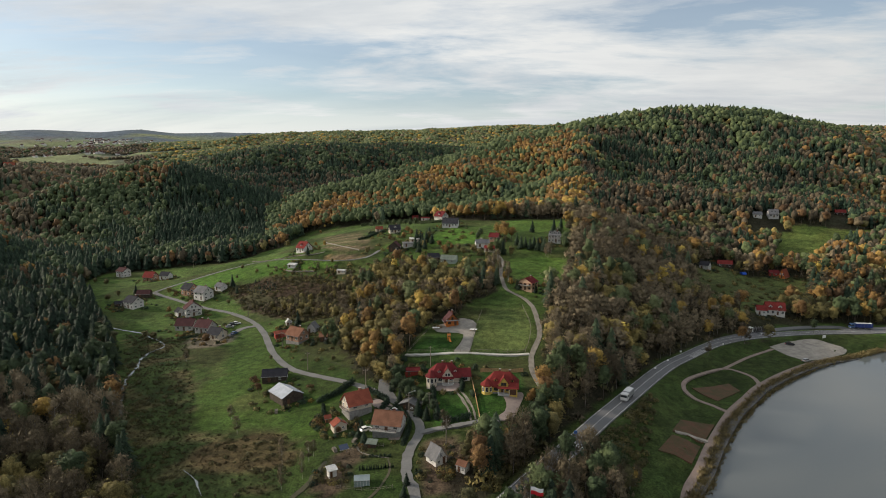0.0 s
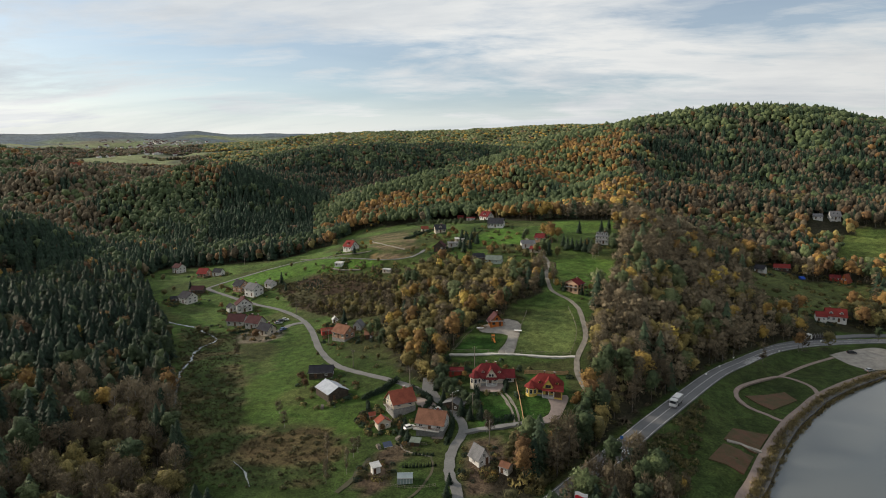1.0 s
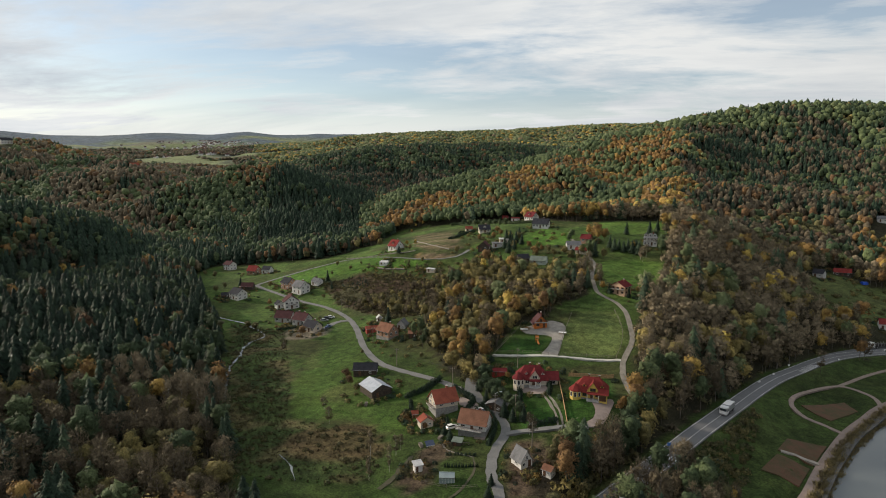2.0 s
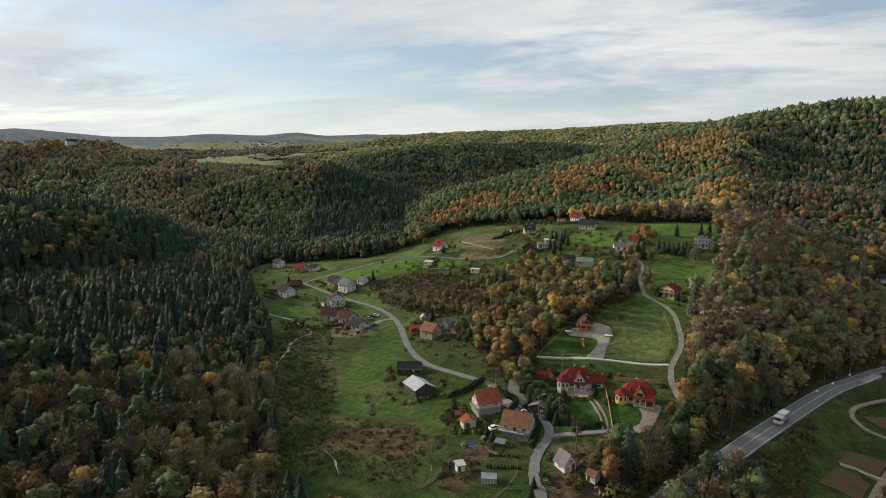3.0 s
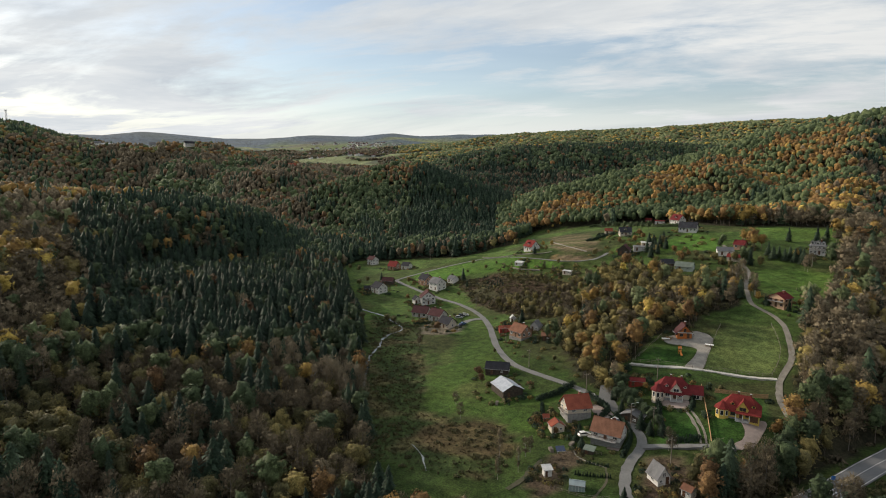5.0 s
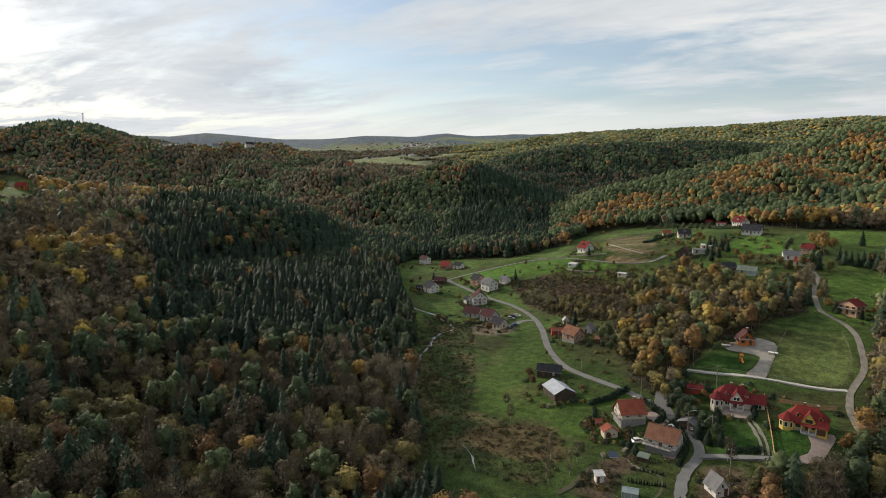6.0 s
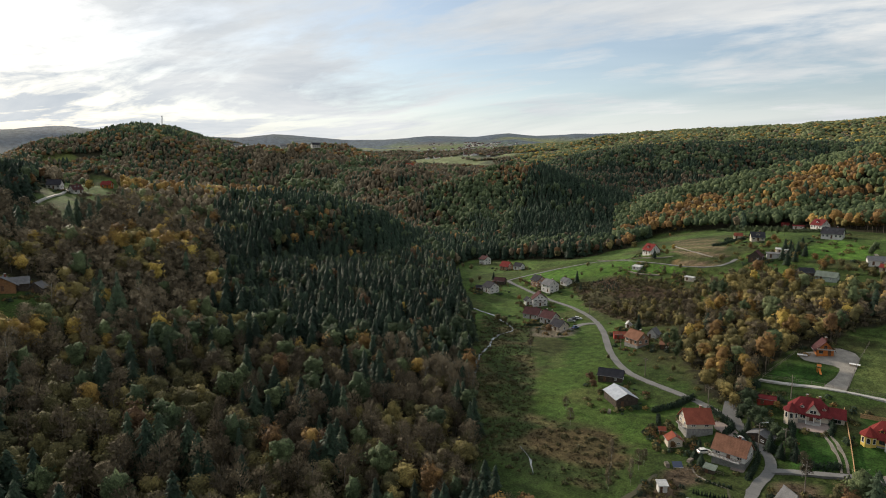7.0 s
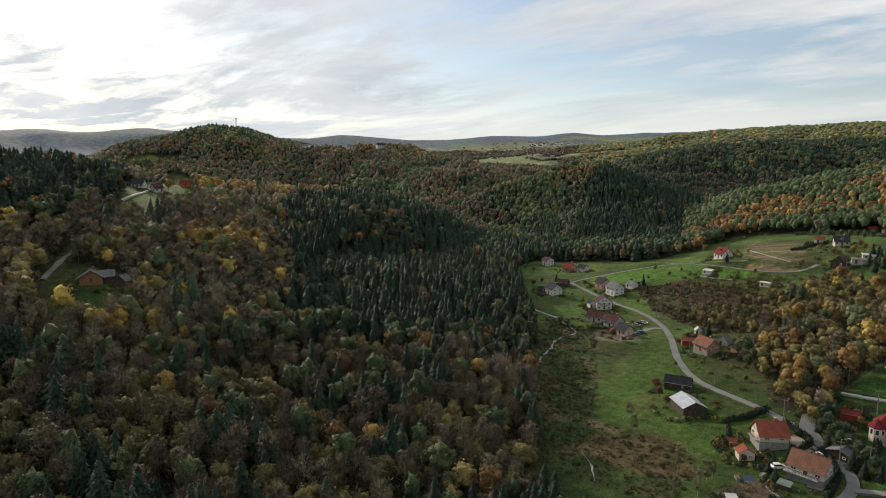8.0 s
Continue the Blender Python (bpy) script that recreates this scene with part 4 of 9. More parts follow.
def hip_roof(root, w, d, he, rise, mat, over=0.55, ridge=None, cx=0.0, cy=0.0, thick=0.18, name="roof"):
    ridge = max(w - d, 0.6) if ridge is None else ridge
    a, b = w / 2 + over, d / 2 + over
    ze = he - over * rise / (d / 2)
    bm = bmesh.new()
    lo = [bm.verts.new((cx + x, cy + y, ze)) for x, y in ((-a, -b), (a, -b), (a, b), (-a, b))]
    hi = [bm.verts.new((cx + x, cy + y, ze + thick)) for x, y in ((-a, -b), (a, -b), (a, b), (-a, b))]
    p, q = bm.verts.new((cx - ridge / 2, cy, he + rise + thick)), bm.verts.new((cx + ridge / 2, cy, he + rise + thick))
    bm.faces.new(lo[::-1])
    for i in range(4):
        j = (i + 1) % 4
        bm.faces.new((lo[i], lo[j], hi[j], hi[i]))
    bm.faces.new((hi[0], hi[1], q, p))
    bm.faces.new((hi[2], hi[3], p, q))
    bm.faces.new((hi[1], hi[2], q))
    bm.faces.new((hi[3], hi[0], p))
    return part(name, bm, mat, root)


def gable_walls(root, w, d, he, rise, mat, along="x", deep=2.5, cx=0.0, cy=0.0, name="wall"):
    bm = bmesh.new()
    half = (d if along == "x" else w) / 2
    length = (w if along == "x" else d) / 2
    prism(bm, [(-half, -deep), (half, -deep), (half, he), (0, he + rise), (-half, he)], -length, length, along)
    for v in bm.verts:
        v.co += Vector((cx, cy, 0))
    return part(name, bm, mat, root)


def add_chimney(root, x, y, z0, z1, s=0.62, mat=None):
    c = part("chimney", box(x - s / 2, x + s / 2, y - s / 2, y + s / 2, z0, z1), mat or BRICK_STACK, root)
    part("cap", box(x - s / 2 - 0.08, x + s / 2 + 0.08, y - s / 2 - 0.08, y + s / 2 + 0.08, z1, z1 + 0.1), CONCRETE, c)


def add_dormer(root, x, y, z, w, h, depth, wall, roof, rise=None, frame_mat=None):
    """A gabled dormer that looks to the front."""
    rise = w * 0.42 if rise is None else rise
    bm = bmesh.new()
    prism(bm, [(-w / 2, 0), (w / 2, 0), (w / 2, h), (0, h + rise), (-w / 2, h)], 0, depth, "y")
    for v in bm.verts:
        v.co += Vector((x, y, z))
    dorm = part("dormer", bm, wall, root)
    bm = bmesh.new()
    s, o = rise / (w / 2), 0.3
    prism(bm, [(-w / 2 - o, h - o * s), (0, h + rise), (0, h + rise + 0.14), (-w / 2 - o, h - o * s + 0.12)], -0.35, depth, "y")
    prism(bm, [(0.004, h + rise), (w / 2 + o, h - o * s), (w / 2 + o, h - o * s + 0.12), (0.004, h + rise + 0.14)], -0.35, depth, "y")
    for v in bm.verts:
        v.co += Vector((x, y, z + 0.01))
    part("dormer_roof", bm, roof, dorm)
    ww, wh = w * 0.5, h * 0.7 + rise * 0.25
    bm = bmesh.new()
    add_box(bm, x - ww / 2, x + ww / 2, y - 0.06, y + 0.02, z + 0.3, z + 0.3 + wh)
    part("window_frame", bm, frame_mat or FRAME, dorm)
    for sg in (-1, 1):
        part("pane", box(x + sg * ww * 0.24 - ww * 0.2, x + sg * ww * 0.24 + ww * 0.2, y - 0.075, y - 0.055, z + 0.38, z + 0.22 + wh), GLASS, dorm)


def add_balcony(root, side, w, d, u, z, bw, bd, rail_mat):
    x, y, turn = side_place(side, w, d, u)
    slab = part("balcony", box(-bw / 2, bw / 2, -bd, 0, -0.18, 0), CONCRETE, root)
    slab.matrix_local = pose(x, y, z, 0, 0, turn)
    n = max(3, int(bw / 0.35))
    for k in range(n + 1):
        p = -bw / 2 + bw * k / n
        part("baluster", box(p - 0.03, p + 0.03, -bd, -bd + 0.05, 0, 0.95), rail_mat, slab)
    part("handrail", box(-bw / 2, bw / 2, -bd - 0.02, -bd + 0.07, 0.95, 1.03), rail_mat, slab)
    for sx in (-bw / 2, bw / 2 - 0.05):
        part("side_rail", box(sx, sx + 0.05, -bd + 0.07, 0, 0.95, 1.03), rail_mat, slab)
        part("side_rail", box(sx, sx + 0.05, -bd + 0.05, 0, 0.45, 0.5), rail_mat, slab)


def house(x, y, yaw, w, d, he, rise, wall, roof, label, name="house", category="house", along="x", plinth=0.0, chimney=1, floors=1, wins=(2, 2, 1, 1),
          door="f", hip=False, frame_mat=None, skylights=0, gable_windows=True, over=0.55, group="", balcony=None, dormers=0, base_mat="stone"):
    """A dwelling: walls with gables, eaves, ridge, chimney, windows on each side (front, back, left, right)."""
    w, d, he, rise = w * 0.84, d * 0.84, he * 0.87, rise * 0.87
    root = thing(name, x, y, yaw, label, category, group)
    BUILDINGS.append((x, y, max(w, d) * 0.5 + 3.5))
    W, R = WALL[wall], ROOF[roof]
    if hip:
        part("wall", box(-w / 2, w / 2, -d / 2, d / 2, -2.5, he), W, root)
        hip_roof(root, w, d, he, rise, R, over)
    else:
        gable_walls(root, w, d, he, rise, W, along)
        gable_roof(root, w, d, he, rise, R, over, along=along)
    if plinth:
        part("plinth", box(-w / 2 - 0.05, w / 2 + 0.05, -d / 2 - 0.05, d / 2 + 0.05, -2.6, plinth), WALL[base_mat], root)
    fh = (he - plinth) / max(floors, 1)
    for side, n in zip("fblr", wins):
        length = w if side in "fb" else d
        for fl in range(floors):
            for k in range(n):
                u = length * ((k + 0.5) / n - 0.5)
                if side == door and fl == 0 and k == n // 2:
                    add_door(root, side, w, d, u, plinth + 0.03)
                    continue
                add_window(root, side, w, d, u, plinth + fl * fh + fh * 0.32, min(1.35, length / n * 0.5), fh * 0.48, frame_mat)
    if gable_windows and not hip and rise > 2.2:
        for side in (("l", "r") if along == "x" else ("f", "b")):
            for u in ((-0.9, 0.9) if rise > 3 else (0,)):
                add_window(root, side, w, d, u, he + 0.35, 0.95, 1.2, frame_mat)
    s = rise / ((d if along == "x" else w) / 2)
    for k in range(chimney):
        px = w * (0.18 if k == 0 else -0.28) if along == "x" else 0.7
        py = 0.5 if along == "x" else d * 0.15
        add_chimney(root, px, py, he + rise * 0.55, he + rise + 0.9)
    for k in range(skylights):
        u = w * ((k + 0.5) / skylights - 0.5) * 0.7
        a = math.degrees(math.atan(s))
        pane = part("skylight", box(-0.4, 0.4, -0.6, 0.6, 0.2, 0.29), GLASS, root)
        pane.matrix_local = pose(u, -d * 0.24, he + rise * 0.52, a, 0, 0)
    for k in range(dormers):
        u = w * ((k + 0.5) / dormers - 0.5)
        add_dormer(root, u, -d * 0.36, he + rise * 0.18, 1.9, 1.2, d * 0.3, W, R, frame_mat=frame_mat)
    if balcony:
        side, u, z, bw, bd = balcony
        add_balcony(root, side, w, d, u, z, bw, bd, BROWN_FRAME)
    return root


def shed(x, y, yaw, w, d, h, rise, wall, roof, label, name="shed", category="shed", along="x", door=True, window=True, over=0.35, mono=False):
    """A small outbuilding; mono: one slope."""
    w, d, h, rise = w * 0.85, d * 0.85, h * 0.9, rise * 0.9
    root = thing(name, x, y, yaw, label, category)
    BUILDINGS.append((x, y, max(w, d) * 0.5 + 2.5))
    W, R = WALL[wall], ROOF[roof]
    if mono:
        bm = bmesh.new()
        prism(bm, [(-d / 2, -1.5), (d / 2, -1.5), (d / 2, h + rise), (-d / 2, h)], -w / 2, w / 2)
        part("wall", bm, W, root)
        bm = bmesh.new()
        s = rise / d
        prism(bm, [(-d / 2 - over, h - over * s + 0.01), (d / 2 + over, h + rise + over * s + 0.01), (d / 2 + over, h + rise + over * s + 0.13), (-d / 2 - over, h - over * s + 0.13)], -w / 2 - over, w / 2 + over)
        part("roof", bm, R, root)
    else:
        gable_walls(root, w, d, h, rise, W, along, 1.5)
        gable_roof(root, w, d, h, rise, R, over, 0.12, along=along)
    if door:
        add_door(root, "f", w, d, -w * 0.22, 0.03, min(1.0, w * 0.3), min(1.95, h * 0.85))
    if window:
        add_window(root, "f", w, d, w * 0.22, h * 0.4, min(0.9, w * 0.25), h * 0.35)
        add_window(root, "r", w, d, 0, h * 0.4, min(0.9, d * 0.25), h * 0.35)
    return root


def villa(x, y, yaw, wall, roof, label, garage, wing, frame_mat):
    """A one-and-a-half storey villa with a round bay, a front gable and a steep red roof."""
    W, R = WALL[wall], ROOF[roof]
    root = thing("villa", x, y, yaw, label, "house")
    w, d, he, rise = 12.5, 9.0, 3.0, 4.4
    BUILDINGS.append((x, y, 11.0))
    part("wall", box(-w / 2, w / 2, -d / 2, d / 2, -2.5, he), W, root)
    hip_roof(root, w, d, he, rise, R, 0.6, ridge=6.2)
    part("plinth", box(-w / 2 - 0.05, w / 2 + 0.05, -d / 2 - 0.05, d / 2 + 0.05, -2.6, 0.35), WALL["stone"], root)
    # the big front gable
    add_dormer(root, 0.8, -d / 2 - 0.3, he - 0.1, 4.4, 0.7, 4.6, W, R, 3.2, frame_mat)
    for u in (-2.6, 4.2):
        add_dormer(root, u, -d / 2 + 1.3, he + 1.1, 1.4, 0.9, 2.2, W, R, 0.5, frame_mat)
    # round bay at the left corner with its pointed roof
    bm = bmesh.new()
    r, cx, cy = 2.35, -w / 2 + 0.4, -d / 2 + 0.6
    ring = [(cx + r * math.cos(math.pi * 2 * k / 8 + 0.39), cy + r * math.sin(math.pi * 2 * k / 8 + 0.39)) for k in range(8)]
    lo = [bm.verts.new((px, py, -2.5)) for px, py in ring]
    hi = [bm.verts.new((px, py, 3.3)) for px, py in ring]
    bm.faces.new(lo[::-1])
    bm.faces.new(hi)
    for k in range(8):
        j = (k + 1) % 8
        bm.faces.new((lo[k], lo[j], hi[j], hi[k]))
    bay = part("bay", bm, W, root, "round corner bay with tall windows")
    bm = bmesh.new()
    e = [bm.verts.new((cx + (px - cx) * 1.24, cy + (py - cy) * 1.24, 3.1)) for px, py in ring]
    e2 = [bm.verts.new((cx + (px - cx) * 1.24, cy + (py - cy) * 1.24, 3.28)) for px, py in ring]
    tip = bm.verts.new((cx, cy, 5.9))
    bm.faces.new(e[::-1])
    for k in range(8):
        j = (k + 1) % 8
        bm.faces.new((e[k], e[j], e2[j], e2[k]))
        bm.faces.new((e2[k], e2[j], tip))
    part("bay_roof", bm, R, bay)
    for k in range(8):
        j = (k + 1) % 8
        mx, my = (ring[k][0] + ring[j][0]) / 2, (ring[k][1] + ring[j][1]) / 2
        a = math.degrees(math.atan2(my - cy, mx - cx))
        if not -180 < a < 20:
            continue
        if math.sin(radians(a)) > 0.35 or mx > -w / 2 + 1.8 and my > -d / 2:
            continue
        bm = bmesh.new()
        t, ww, wh = 0.1, 1.1, 1.9
        for x0, x1, z0, z1 in ((-ww / 2, ww / 2, 0, t), (-ww / 2, ww / 2, wh - t, wh), (-ww / 2, -ww / 2 + t, t, wh - t), (ww / 2 - t, ww / 2, t, wh - t)):
            add_box(bm, x0, x1, -0.07, 0.05, z0, z1)
        win = part("window", bm, FRAME, bay)
        win.matrix_local = pose(mx, my, 0.75, 0, 0, a + 90)
        # arched head of dark glass
        bm = bmesh.new()
        arc = [(-ww / 2 + t, t)] + [(ww / 2 - t, t)] + [((ww / 2 - t) * math.cos(q * math.pi / 6), wh - t - 0.35 + 0.35 * math.sin(q * math.pi / 6)) for q in range(7)]
        prism(bm, arc, -0.03, 0.03, "y")
        part("pane", bm, GLASS, bay).matrix_local = pose(mx, my, 0.75, 0, 0, a + 90)
    add_window(root, "f", w, d, -2.3, 1.0, 1.7, 1.3, frame_mat)
    add_door(root, "f", w, d, 0.4, 0.35, 1.2, 2.1)
    add_window(root, "f", w, d, 2.4, 1.1, 1.3, 1.2, frame_mat)
    for u in (-2.5, 0, 2.5):
        add_window(root, "r", w, d, u, 1.0, 1.1, 1.3, frame_mat)
        add_window(root, "b", w, d, u * 1.5, 1.0, 1.2, 1.3, frame_mat)
    # porch roof on posts
    bm = bmesh.new()
    prism(bm, [(-d / 2 - 2.0, 2.45), (-d / 2, 2.95), (-d / 2, 3.08), (-d / 2 - 2.0, 2.58)], -1.6, 3.4)
    part("porch_roof", bm, R, root)
    for u in (-1.3, 1.0, 3.1):
        part("post", box(u - 0.1, u + 0.1, -d / 2 - 1.8, -d / 2 - 1.6, -0.3, 2.5), FRAME, root)
    part("step", box(-1.2, 3.2, -d / 2 - 2.1, -d / 2, -0.4, 0.3), CONCRETE, root)
    add_chimney(root, -1.0, 0.6, he + 2.8, he + rise + 0.9)
    add_chimney(root, 3.0, 0.8, he + 2.4, he + rise + 0.6)
    if garage:
        g0 = w / 2 - 3.4
        part("garage", box(g0, w / 2 + 0.05, -d / 2 - 1.4, -d / 2 + 0.5, -2.5, 2.75), W, root)
        bm = bmesh.new()
        prism(bm, [(-d / 2 - 2.0, 2.55), (-d / 2 + 0.9, 4.0), (-d / 2 + 0.9, 4.15), (-d / 2 - 2.0, 2.7)], g0 - 0.3, w / 2 + 0.6)
        part("garage_roof", bm, R, root)
        gd = part("garage_door", box(g0 + 0.4, w / 2 - 0.4, -d / 2 - 1.47, -d / 2 - 1.38, 0.05, 2.2), BROWN_FRAME, root)
        for k in range(4):
            part("panel", box(g0 + 0.45, w / 2 - 0.45, -d / 2 - 1.5, -d / 2 - 1.47, 0.12 + k * 0.52, 0.56 + k * 0.52), BROWN_FRAME, gd)
    if wing:
        bm = bmesh.new()
        prism(bm, [(-3.2, -2.5), (3.2, -2.5), (3.2, 2.7), (0, 5.0), (-3.2, 2.7)], w / 2, w / 2 + 4.2)
        for v in bm.verts:
            v.co.y -= 0.6
        part("wing", bm, W, root)
        gable_roof(root, 4.6, 6.4, 2.7, 2.3, R, 0.5, cx=w / 2 + 2.1, cy=-0.6, name="wing_roof")
        add_window(root, "f", w, 7.6, w / 2 + 2.1, 0.8, 2.2, 1.6, frame_mat)
    root.matrix_world = root.matrix_world @ Matrix.Scale(0.84, 4)
    return root


# ---- the village: x, y, turn of the front from south ----
villa(0.7, 208.0, 4, 'cream', 'dark_red', 'cream villa with a dark red roof and round bay', False, True, FRAME)
villa(20.4, 198.0, -8, 'yellow', 'red', 'bright yellow villa with a red roof and garage', True, False, BROWN_FRAME)
house(-29.3, 194.3, 32, 9.6, 7.8, 4.9, 3.6, 'cream', 'orange', 'cream two-storey house with an orange-red tiled roof', plinth=2.3, floors=1, wins=(2, 2, 2, 1), door='b', balcony=('l', 0, 2.4, 5.0, 1.3))
shed(-33.8, 184.6, 30, 5.0, 4.0, 2.4, 1.5, 'cream', 'orange', 'small cream garden house with red roof and solar panels', 'garden_house', 'garden house', along='y')
shed(-38.4, 190.0, 21, 2.2, 2.0, 1.7, 0.7, 'log', 'orange', 'tiny wooden playhouse with an orange roof', 'playhouse', 'playhouse', window=False)
house(-17.0, 180.6, -12, 10.5, 8.0, 4.6, 3.4, 'white', 'brown', 'white house with a faded orange roof and timber balcony', plinth=1.9, wins=(3, 2, 2, 2), balcony=('f', -0.8, 2.1, 8.5, 1.5))
shed(-10.8, 194.2, -21, 7.4, 5.6, 2.1, 1.3, 'dark', 'grey', 'low dark barn with a grey sheet roof', 'barn', 'barn', along='y')
house(-1.9, 161.9, 38, 4.6, 5.6, 2.2, 3.2, 'white', 'grey', 'steep grey-roofed white summer cottage', name='cottage', category='cottage', along='y', chimney=0, wins=(2, 1, 1, 1), over=0.35)
shed(5.6, 157.1, -32, 3.2, 3.0, 2.3, 0.9, 'white', 'brown', 'small white shed under the trees')
shed(-57.3, 209.7, 42, 9.5, 12.0, 3.0, 2.2, 'dark', 'metal', 'old timber barn with a shiny galvanised roof', 'barn', 'barn', window=False, along='y')
shed(-66.1, 227.2, 8, 11.0, 6.0, 2.6, 2.3, 'dark', 'dark', 'decayed dark barn with a patched slate roof', 'barn', 'barn', window=True)
house(-67.1, 268.3, -32, 9.5, 8.0, 4.4, 3.2, 'brick', 'brown', 'pale brick house with a red-brown tiled roof', plinth=1.0, wins=(3, 2, 2, 2), skylights=0, dormers=0)
shed(-77.5, 279.4, 25, 7.5, 4.5, 2.3, 1.0, 'red', 'orange', 'long open shed with an orange-red roof', window=False)
shed(-62.2, 279.2, -12, 5.0, 5.0, 2.4, 2.6, 'grey', 'grey', 'grey gabled shed beside the brick house', along='y')
shed(-78.1, 295.2, 25, 3.0, 3.0, 2.2, 1.4, 'grey', 'pale', 'small pale garden shed', along='y')
shed(-54.2, 263.8, 12, 4.0, 3.0, 2.2, 0.8, 'dark', 'brown', 'low brown lean-to shed', mono=True)
house(-139.8, 326.9, 32, 10.0, 8.5, 5.0, 3.8, 'white', 'maroon', 'large white house with maroon gables and balconies', floors=2, along='y', wins=(3, 2, 2, 2), dormers=0, balcony=('f', 0, 2.6, 5, 1.2))
shed(-146.9, 326.6, 46, 5.0, 5.0, 2.8, 2.0, 'white', 'dark', 'white garage with a dark roof', 'garage', 'garage', along='y')
house(-132.8, 302.4, -4, 11.0, 8.0, 3.2, 3.2, 'grey', 'maroon', 'grey house with a broad dark maroon roof', wins=(3, 2, 2, 1), chimney=1)
house(-120.8, 296.8, -18, 9.5, 8.0, 3.8, 3.2, 'grey', 'maroon', 'pale grey house with a dark brown roof', wins=(3, 2, 2, 1), chimney=2)
house(-110.6, 285.2, -24, 8.5, 7.0, 3.2, 2.8, 'cream', 'dark', 'cream cottage with a black roof', wins=(3, 2, 2, 1))
house(-144.7, 355.1, -28, 10.0, 9.0, 5.2, 3.2, 'white', 'grey', 'unfinished white house with a grey roof', floors=2, wins=(2, 2, 3, 2), along='x')
house(-156.8, 364.2, -28, 9.0, 8.0, 4.6, 3.0, 'brick', 'dark', 'brick house with a dark slate roof', floors=2, wins=(3, 2, 2, 2))
shed(-138.6, 367.4, -24, 6.5, 6.0, 2.6, 2.0, 'white', 'grey', 'small white garage with a grey roof', 'garage', 'garage')
house(-179.1, 339.3, -26, 9.5, 8.5, 4.4, 3.0, 'white', 'dark', 'white house with a blue-black roof', floors=2, wins=(3, 2, 3, 2))
shed(-183.4, 360.6, 7, 9.0, 6.0, 2.6, 2.2, 'dark', 'maroon', 'low dark barn with a brown roof', 'barn', 'barn', window=False)
shed(-188.2, 340.2, 39, 5.0, 4.0, 2.3, 1.2, 'dark', 'dark', 'dark tool shed by the hedge')
house(-201.8, 407.1, -14, 9.0, 7.5, 3.2, 3.6, 'brick', 'red', 'house with a steep bright red roof', wins=(3, 2, 2, 1), door='f')
shed(-190.7, 406.1, -14, 8.0, 6.0, 3.0, 2.4, 'white', 'dark', 'dark-roofed outbuilding beside the red house', 'barn', 'barn')
house(-229.5, 424.2, -24, 8.5, 7.5, 5.0, 2.4, 'white', 'maroon', 'tall white house with a brown roof', floors=2, wins=(3, 2, 3, 2))
house(-96.1, 411.5, -36, 9.5, 9.0, 3.6, 4.2, 'white', 'red', 'white house with a tall bright red roof', wins=(3, 2, 2, 1), chimney=1, dormers=1)
shed(-97.5, 383.0, -15, 6.2, 4.0, 1.7, 0.7, 'white', 'pale', 'low white building with a pale sheet roof', mono=True)
shed(-62.5, 364.0, -20, 6.6, 2.6, 2.1, 0.3, 'cream', 'pale', 'pale mobile home on the meadow', 'mobile_home', 'mobile home', mono=True)
house(-1.3, 469.6, -48, 11.0, 8.0, 3.6, 3.8, 'white', 'dark_red', 'white house with a dark red roof at the forest edge', wins=(4, 2, 2, 1), dormers=1)
shed(-15.7, 535.0, 2, 9.0, 5.0, 2.6, 0.5, 'white', 'dark_red', 'long low annex with a red roof', 'annex', 'annex', mono=True)
shed(-26.0, 561.6, 3, 6.5, 5.0, 2.3, 1.8, 'red', 'red', 'small barn with a red roof', 'barn', 'barn')
house(5.6, 428.0, -11, 13.0, 9.0, 3.4, 3.6, 'white', 'dark', 'white bungalow with a dark slate roof', wins=(5, 2, 2, 2), skylights=3, chimney=1)
house(-35.0, 431.1, 15, 9.0, 8.0, 3.0, 3.2, 'cream', 'dark', 'cream house with a dark roof and terracotta terrace', wins=(3, 2, 2, 1), dormers=1)
shed(-47.5, 444.7, 11, 6.0, 5.0, 2.4, 1.8, 'cream', 'orange', 'small house with an orange roof', 'garage', 'garage')
shed(-31.0, 383.8, -10, 8.0, 7.0, 3.4, 3.2, 'dark', 'maroon', 'dark wooden barn with a steep roof', 'barn', 'barn', along='y')
shed(-22.4, 388.6, 8, 9.0, 5.0, 2.6, 0.4, 'grey', 'grey', 'flat-roofed grey workshop in the upper village', 'workshop', 'workshop', mono=True)
shed(-19.0, 395.8, 8, 7.0, 5.0, 2.6, 0.4, 'cream', 'pale', 'flat-roofed pale garage beside the workshop', 'garage', 'garage', mono=True)
shed(3.7, 348.6, -14, 11.0, 6.0, 2.6, 2.2, 'mint', 'green', 'faded mint barn with a mossy roof', 'barn', 'barn')
shed(-5.7, 357.5, 21, 8.0, 6.0, 2.4, 2.2, 'dark', 'dark', 'dark broken-down barn with sagging roof', 'barn', 'barn', window=False)
house(33.4, 384.1, -25, 7.0, 6.0, 3.0, 2.4, 'brick', 'dark_red', 'small house with a dark red roof', wins=(2, 2, 1, 1))
shed(24.7, 372.8, 6, 10.0, 6.0, 2.8, 2.0, 'white', 'grey', 'white farm building with a grey roof', 'barn', 'barn')
shed(29.0, 363.0, -19, 8.0, 5.0, 2.2, 1.6, 'cream', 'red', 'low building with a bright red roof', 'barn', 'barn')
